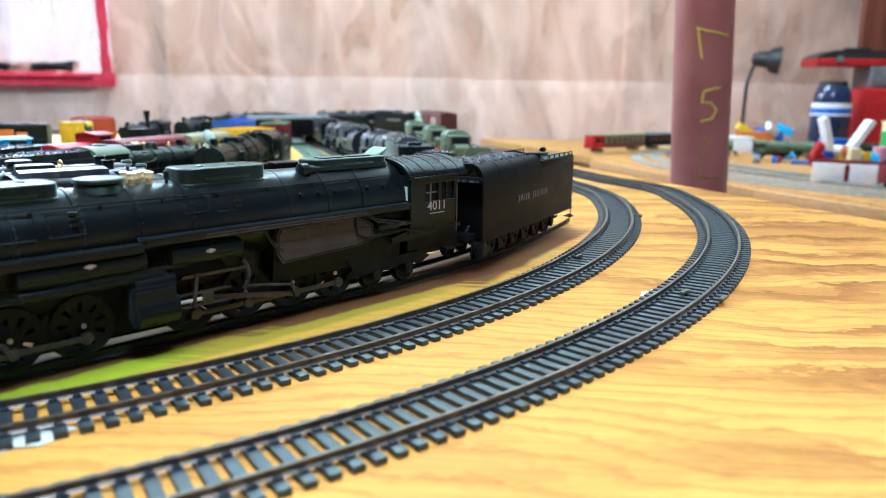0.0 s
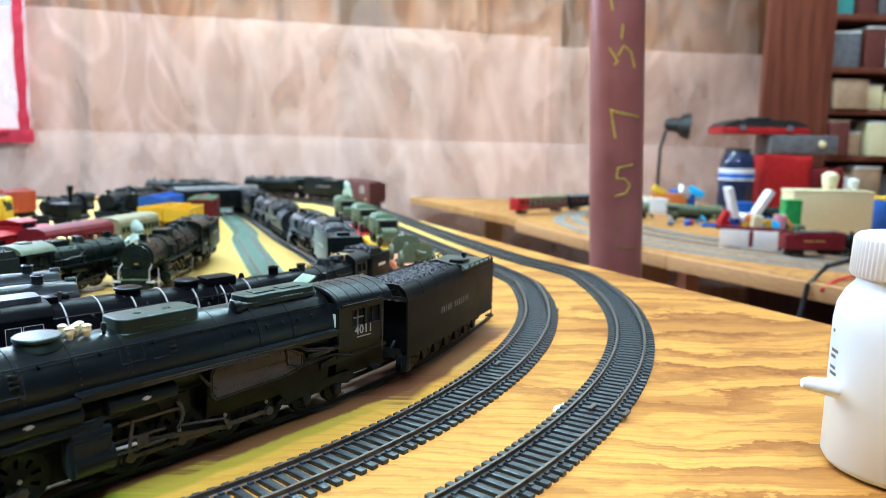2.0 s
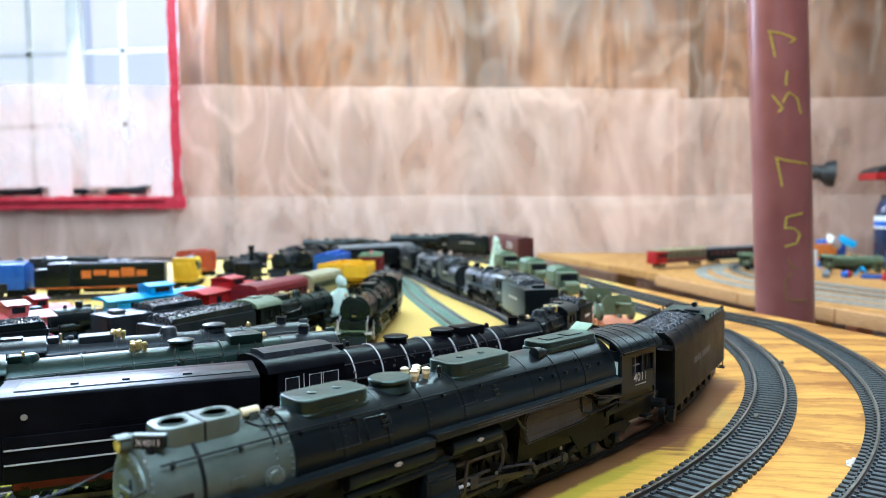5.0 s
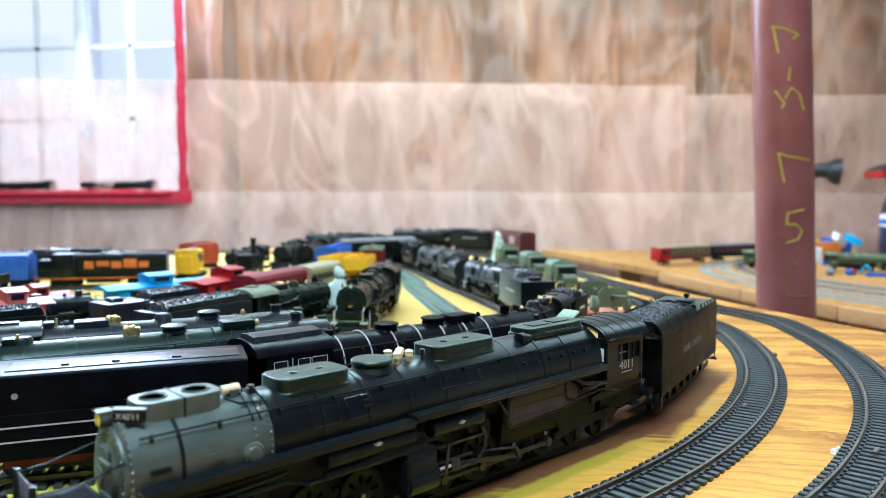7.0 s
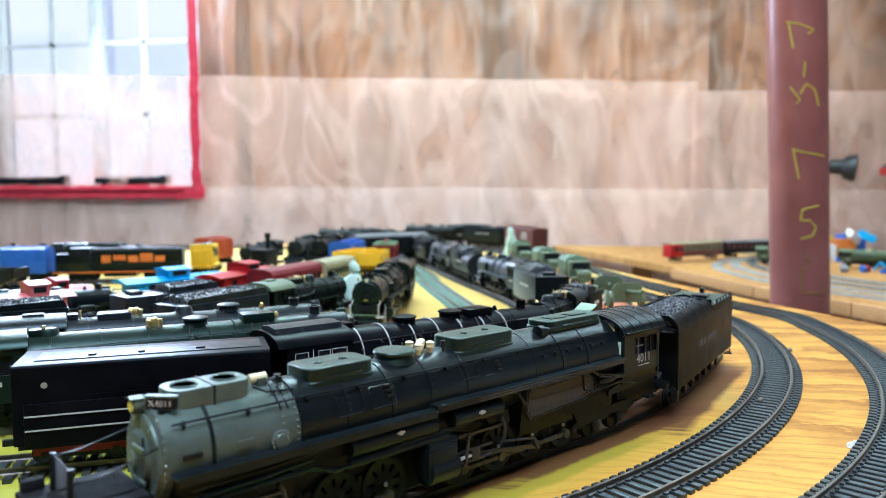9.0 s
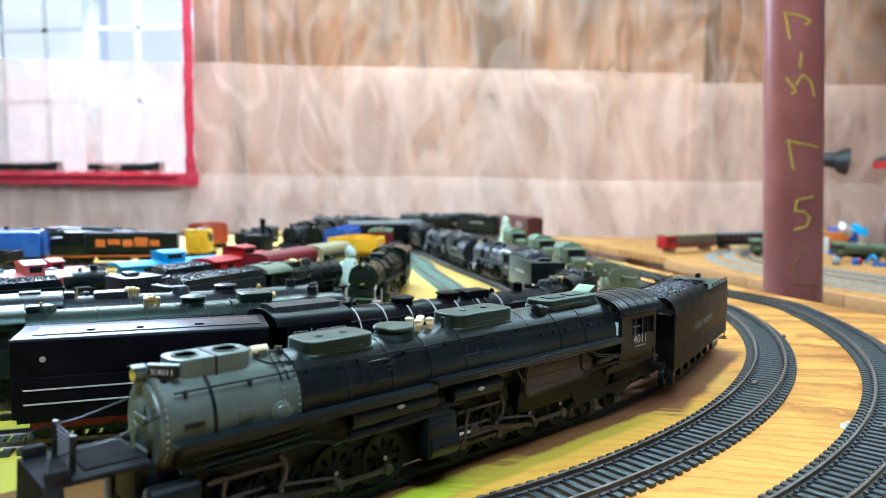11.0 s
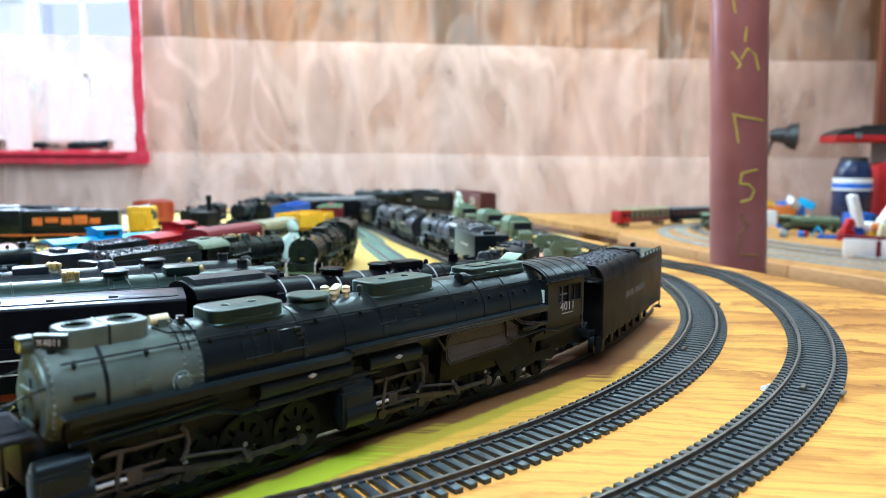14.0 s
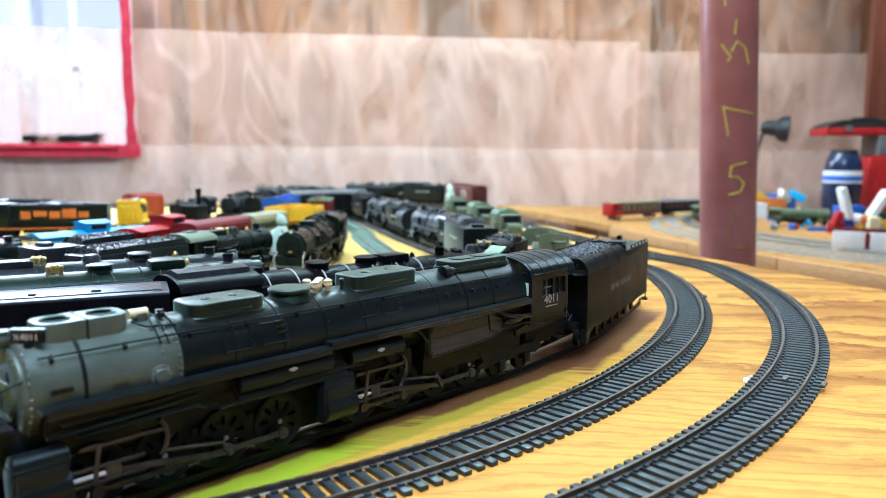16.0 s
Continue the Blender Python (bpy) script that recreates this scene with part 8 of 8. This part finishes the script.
# low white model building with toys piled on it
bd = thing("model_building", pose(0.862, 1.690, Z2, 0, 0, -22), "low white model building with a maroon roof edge", "model building")
part("wall", boxed(-0.031, 0, 0.019, 0.058, 0.07, 0.038, 0.001), WHITE, bd)
part("wall", boxed(0.033, 0, 0.019, 0.062, 0.07, 0.038, 0.001), WHITE, bd)
part("roof", boxed(0.0, 0.004, 0.0405, 0.136, 0.076, 0.006, 0.001), MAROON, bd)
part("doorway", boxed(0.0, -0.030, 0.018, 0.008, 0.012, 0.034), MAROON, bd)
def toy(name, bm, mt_, m, label, cat="toy"):
    me = mesh_of(bm, name, mt_)
    o = new(name, me)
    o.matrix_world = m
    return tagged(o, label, cat)
RZ = Z2 + 0.0435
pl_ = thing("toy_aeroplane", pose(0.850, 1.700, RZ), "white toy aeroplane with raised wings and orange nose", "toy aeroplane")
part("wing", boxed(-0.030, 0, 0.048, 0.012, 0.030, 0.066, 0.003, ry=-16), WHITE, pl_)
part("wing", boxed(0.034, 0, 0.046, 0.012, 0.030, 0.066, 0.003, ry=30), WHITE, pl_)
part("fuselage", lathed((0, 0.02, 0.014), (0, -1, 0), [(-0.03, 0.004), (0, 0.012), (0.03, 0.013), (0.04, 0.008)], 18), WHITE, pl_)
part("nose", lathed((0.0, -0.022, 0.018), (0, -1, 0), [(0, 0.009), (0.005, 0.008), (0.008, 0.003)], 16), ORANGE, pl_, "orange nose cone")
part("tail", boxed(-0.038, 0.01, 0.016, 0.014, 0.02, 0.030, 0.002, ry=24), RED, pl_, "red tail fin")
toy("toy_brick", boxed(0, 0, 0.008, 0.024, 0.020, 0.016, 0.001), YELLOW, pose(0.890, 1.675, RZ), "small yellow plastic brick on the model building", "toy brick")
toy("plastic_cup", lathed((0, 0, 0), (0, 0, 1), [(0, 0.010), (0.026, 0.013), (0.027, 0.012), (0.003, 0.009)], 20), TOY_PINK, pose(0.908, 1.664, RZ), "small pink plastic cup", "cup")
toy("toy_chair", boxed(0, 0, 0.012, 0.022, 0.018, 0.024, 0.003), CREAM, pose(0.862, 1.668, RZ), "small cream plastic block", "toy block")
def carton(name, x, y, z, sx_, sy_, sz_, mt_, rz, label, flap=None):
    c = thing(name, pose(x, y, z, 0, 0, rz), label, "box")
    part("body", boxed(0, 0, sz_ / 2, sx_, sy_, sz_, 0.0015), mt_, c)
    part("lid", boxed(0, 0, sz_ + 0.003, sx_ * 1.02, sy_ * 1.02, 0.006, 0.001), flap or mt_, c)
    return c
carton("green_box", 0.985, 1.780, Z2, 0.034, 0.04, 0.088, GREEN, -8, "tall green cardboard box")
carton("cream_box", 1.110, 1.870, Z2, 0.175, 0.08, 0.106, CREAM, -6, "long cream cardboard box with a plain lid")
toy("plastic_cup", lathed((0, 0, 0), (0, 0, 1), [(0, 0.014), (0.030, 0.019), (0.033, 0.018), (0.040, 0.010)], 20), CREAM, pose(1.120, 1.880, Z2 + 0.113), "upturned cream plastic cup", "cup")
toy("plastic_cup", lathed((0, 0, 0), (0, 0, 1), [(0, 0.010), (0.022, 0.012), (0.026, 0.006)], 16), WHITE, pose(1.175, 1.880, Z2 + 0.113), "small white plastic cap", "cup")
carton("yellow_box", 1.300, 1.900, Z2, 0.12, 0.07, 0.090, BLUE, 5, "blue and yellow cardboard box", YELLOW)
# jug, bags and cases at the back
jg = thing("water_jug", pose(1.085, 2.330, Z2), "blue clear plastic water jug with a white label", "jug")
part("body", lathed((0, 0, 0), (0, 0, 1), [(0, 0.046), (0.006, 0.050), (0.130, 0.050), (0.165, 0.047), (0.185, 0.040), (0.192, 0.036)], 36), BLUEJUG, jg)
part("label", lathed((0, 0, 0.112), (0, 0, 1), [(0, 0.0506), (0.034, 0.0500)], 36), WHITE, jg)
part("label_stripe", lathed((0, 0, 0.118), (0, 0, 1), [(0, 0.0509), (0.014, 0.0509)], 36), BLUE, jg)
part("cap", lathed((0, 0, 0.191), (0, 0, 1), [(0, 0.036), (0.012, 0.035), (0.014, 0.030)], 24), RUBBER, jg)
def soft_bag(x, y, z, sx_, sy_, sz_, mt_, label):
    bm = boxed(0, 0, sz_ / 2, sx_, sy_, sz_, 0.012)
    bmesh.ops.subdivide_edges(bm, edges=bm.edges[:], cuts=3, use_grid_fill=True)
    for v in bm.verts:
        v.co += 0.008 * Vector(noise.noise_vector(v.co * 22))
    o = toy("storage_bag", bm, mt_, pose(x, y, z), label, "bag")
    return o
soft_bag(1.245, 2.430, Z2, 0.150, 0.15, 0.185, RED, "red storage bag slumped on the table")
soft_bag(1.375, 2.440, Z2, 0.110, 0.13, 0.150, MAROON, "dark red storage bag leaning on another")
gc = thing("equipment_case", pose(1.300, 2.430, Z2 + 0.190), "grey equipment case with a round pale knob", "case")
part("body", boxed(0, 0, 0.028, 0.200, 0.12, 0.056, 0.004), GREYP, gc)
part("knob", lathed((0.050, -0.061, 0.030), (0, -1, 0), [(0, 0.011), (0.006, 0.010), (0.008, 0.006)], 18), CREAM, gc)
tb_ = thing("tool_box", pose(1.185, 2.440, Z2 + 0.2475), "red and black toolbox with a dark sloping lid", "toolbox")
part("body", boxed(0, 0, 0.010, 0.260, 0.12, 0.020, 0.002), RED, tb_)
part("lid", prismed([(-0.128, 0.020), (0.128, 0.020), (0.120, 0.030), (0.085, 0.042), (-0.085, 0.042), (-0.120, 0.030)], "y", -0.055, 0.055), RUBBER, tb_)
for x in (-0.07, 0.07):
    part("latch", boxed(x, -0.061, 0.018, 0.018, 0.004, 0.016, 0.001), GREYP, tb_)
part("handle", tubed([(-0.04, 0, 0.044), (-0.03, 0, 0.048), (0.03, 0, 0.048), (0.04, 0, 0.042)], 0.004, 8), RUBBER, tb_)
for x, y, w_, h_, mt_, lab in ((0.95, 2.52, 0.10, 0.05, ORANGE, "small orange model box at the back"), (1.02, 2.60, 0.07, 0.06, BLUE, "small blue model box at the back"), (0.82, 2.60, 0.26, 0.035, CREAM, "flat pale cardboard tray at the back"), (0.88, 2.44, 0.07, 0.04, WHITE, "small white model box"), (1.05, 2.20, 0.06, 0.05, BLUE, "small dark blue box beside the jug")):
    carton("small_box", x, y, Z2, w_, 0.05, h_, mt_, 4, lab)
for k, (x, y, rz, mt_) in enumerate(((0.98, 2.46, 40, WHITE), (1.03, 2.50, -30, CYAN), (0.91, 2.50, 15, YELLOW), (1.00, 2.56, 70, WHITE))):
    toy("loose_part", boxed(0, 0, 0.045, 0.05, 0.012, 0.022, 0.002, ry=28), mt_, pose(x, y, Z2 + 0.02, 0, 0, rz), "loose plastic kit part on the clutter", "kit part")
# clip lamp on a stalk
lp = thing("clip_lamp", pose(0.990, 2.780, Z2), "black clip-on work lamp on a bent stalk", "lamp")
part("base", boxed(0, 0, 0.012, 0.05, 0.05, 0.024, 0.004), RUBBER, lp)
part("stalk", tubed([(0, 0, 0.02), (0.0, 0, 0.12), (0.002, 0, 0.20), (0.016, 0, 0.255), (0.030, -0.005, 0.278)], 0.006, 8), RUBBER, lp)
part("shade", lathed((0.008, -0.01, 0.285), (1, -0.25, -0.10), [(0, 0.014), (0.02, 0.024), (0.045, 0.026), (0.060, 0.040), (0.085, 0.046), (0.087, 0.040)], 26), RUBBER, lp)
# bookcase
bk = thing("bookcase", pose(0, 0, 0), "reddish-brown wooden bookcase filled with boxes", "bookcase")
part("side_panel", boxed(1.365, 2.62, 0.25, 0.195, 0.03, 2.34), BOOKWOOD, bk)
part("side_panel", boxed(1.475, 2.76, 0.25, 0.022, 0.30, 2.34), BOOKWOOD, bk)
part("side_panel", boxed(2.49, 2.76, 0.25, 0.022, 0.30, 2.34), BOOKWOOD, bk)
part("back_panel", boxed(1.98, 2.915, 0.25, 1.03, 0.012, 2.34), BOOKWOOD, bk)
SH = (-0.04, 0.105, 0.258, 0.392, 0.56, 0.74, 0.95)
for z in SH:
    part("shelf", boxed(1.98, 2.76, z, 1.0, 0.29, 0.018, 0.001), BOOKWOOD, bk)
rnd = random.Random(9)
for zi, z in enumerate(SH[:-1]):
    x = 1.495
    top = SH[zi + 1] - z - 0.018
    while x < 2.02:
        w_ = rnd.uniform(0.05, 0.14)
        h_ = top * rnd.uniform(0.45, 0.85)
        mt_ = rnd.choice((CARD, CARD, WHITE, GREYP, TEAL, CREAM, OXIDE, GREYP))
        carton("storage_box", x + w_ / 2, 2.70 + rnd.uniform(-0.02, 0.03), z + 0.009, w_ * 0.94, 0.16, h_, mt_, rnd.uniform(-4, 4), {CARD: "brown card storage box on a shelf", WHITE: "white storage box on a shelf", GREYP: "dark plastic storage box on a shelf", TEAL: "teal and brown printed box on a shelf", CREAM: "cream storage box on a shelf", OXIDE: "red-brown storage box on a shelf"}[mt_], rnd.choice((mt_, CARD, WHITE)))
        x += w_ + 0.004
# cables at the table's edge
cb1 = thing("power_cable", pose(0, 0, 0), "black power cable drooping over the table edge", "cable")
part("cord", tubed([(1.06, 1.40, Z2 + 0.0045), (0.95, 1.37, Z2 + 0.012), (0.875, 1.335, Z2 + 0.030), (0.825, 1.318, Z2 + 0.022), (0.787, 1.300, Z2 - 0.006), (0.775, 1.294, Z2 - 0.06), (0.778, 1.29, Z2 - 0.20), (0.80, 1.28, -0.5), (0.84, 1.3, FLOOR + 0.01)], 0.0042, 8), RUBBER, cb1)
cb2 = thing("red_wire", pose(0, 0, 0), "thin red wire lying across the table edge", "wire")
part("cord", tubed([(1.02, 1.37, Z2 + 0.003), (0.92, 1.34, Z2 + 0.012), (0.87, 1.315, Z2 + 0.008), (0.825, 1.290, Z2 + 0.004), (0.797, 1.278, Z2 - 0.010)], 0.0028, 6), REDWIRE, cb2)
# under the second table
crate = thing("storage_crate", pose(0.95, 1.75, FLOOR), "dark crate stacked under the second table", "crate")
part("body", boxed(0, 0, 0.22, 0.5, 0.5, 0.44, 0.01), MAROON, crate)
part("lid", boxed(0, 0, 0.455, 0.52, 0.52, 0.03, 0.005), GREYP, crate)
stool = thing("orange_bracket", pose(0, 0, 0), "orange-painted timber bracket under the second table", "bracket")
part("upright", boxed(0.712, 1.62, -0.32, 0.028, 0.05, 0.42, 0.002), SALMON, stool)
part("brace", boxed(0.742, 1.68, -0.22, 0.026, 0.18, 0.03, 0.002, rx=35), SALMON, stool)
# pale paint spilled beside the inner loop
sp = lathed((0, 0, 0), (0, 0, 1), [(0, 0.0130), (0.0004, 0.0122), (0.0006, 0.0060)], 36)
for v in sp.verts:
    wob = 1 + 0.35 * noise.noise((v.co.x * 160, v.co.y * 160, 4.0)) + 0.2 * noise.noise((v.co.x * 420, v.co.y * 420, 9.0))
    v.co.x, v.co.y = v.co.x * wob * 1.1, v.co.y * wob * 0.62
toy("paint_spill", sp, SPILL, pose(0.078, 0.3757, 0.0002, 0, 0, 20), "dried pale grey-green paint spill on the plywood", "paint spill")
# clear glue on the outer loop's joint
gl = lathed((0, 0, 0), (0, 0, 1), [(0, 0.0036), (0.0006, 0.0030), (0.0010, 0.0012)], 16)
for v in gl.verts:
    v.co.x *= 2.2
    v.co.y *= 0.45
    v.co += 0.0010 * Vector(noise.noise_vector(v.co * 500)) * Vector((1, 1, 0)).length
    v.co.z = max(0.0, v.co.z)
GLUE, _t, _b = nodes_of("clear_dried_glue")
_b.inputs["Base Color"].default_value = (0.8, 0.78, 0.70, 1)
_b.inputs["Roughness"].default_value, _b.inputs["Transmission Weight"].default_value, _b.inputs["IOR"].default_value = 0.5, 0.55, 1.3
toy("glue_blob", gl, GLUE, pose(0.2705, 0.5385, 0.0003, 0, 0, 60), "dried clear glue blob beside a rail joint", "glue")
for x, y, a in ((0.2860, 0.5330, 58), (0.3005, 0.5245, 58), (0.245, 0.601, 62), (0.303, 0.745, 78)):
    toy("rail_joiner", boxed(0, 0, 0.0028, 0.008, 0.0022, 0.0014, 0.0004), RAIL, pose(x, y, 0.0004, 0, 0, a), "bare metal rail joiner", "rail joiner")

# loose kit parts heaped on the clutter, each a separate piece
rnd = random.Random(27)
KIT = ((WHITE, "white"), (CYAN, "light blue"), (YELLOW, "yellow"), (RED, "red"), (GREYP, "grey"), (BLUE, "blue"), (ARMY, "olive green"), (CREAM, "cream"), (ORANGE, "orange"), (TEAL, "teal"))
def kit_part(k, x, y, z):
    mt_, col = KIT[rnd.randrange(len(KIT))]
    shape = k % 4
    if shape == 0:
        bm = boxed(0, 0, 0.004, rnd.uniform(0.02, 0.05), rnd.uniform(0.008, 0.02), 0.008, 0.001)
        nm = "plastic strip"
    elif shape == 1:
        bm = lathed((0, 0, 0), (0, 0, 1), [(0, 0.008), (0.012, 0.009), (0.014, 0.007), (0.016, 0.003)], 14)
        nm = "plastic cap"
    elif shape == 2:
        bm = prismed([(-0.018, 0), (0.018, 0), (0.018, 0.010), (0.006, 0.020), (-0.012, 0.018), (-0.018, 0.008)], "y", -0.008, 0.008)
        nm = "moulded cab shell"
    else:
        bm = tubed([(-0.022, 0, 0.002), (-0.018, 0.004, 0.016), (0.0, 0, 0.026), (0.020, -0.004, 0.012), (0.024, 0, 0.002)], 0.0022, 6)
        nm = "bent sprue"
    toy("kit_part", bm, mt_, pose(x, y, z, 0, 0, rnd.uniform(0, 360)), "loose %s %s among the model clutter" % (col, nm), "kit part")
for k in range(44):
    kit_part(k, rnd.uniform(0.80, 1.14), rnd.uniform(2.36, 2.56) if k % 3 else rnd.uniform(2.02, 2.10), Z2)
for k in range(9):
    kit_part(k, 0.820 + 0.014 * k + rnd.uniform(-0.003, 0.003), 1.712 - 0.007 * k, RZ)
for k in range(12):
    kit_part(k, rnd.uniform(1.02, 1.42), rnd.uniform(1.74, 1.79), Z2)
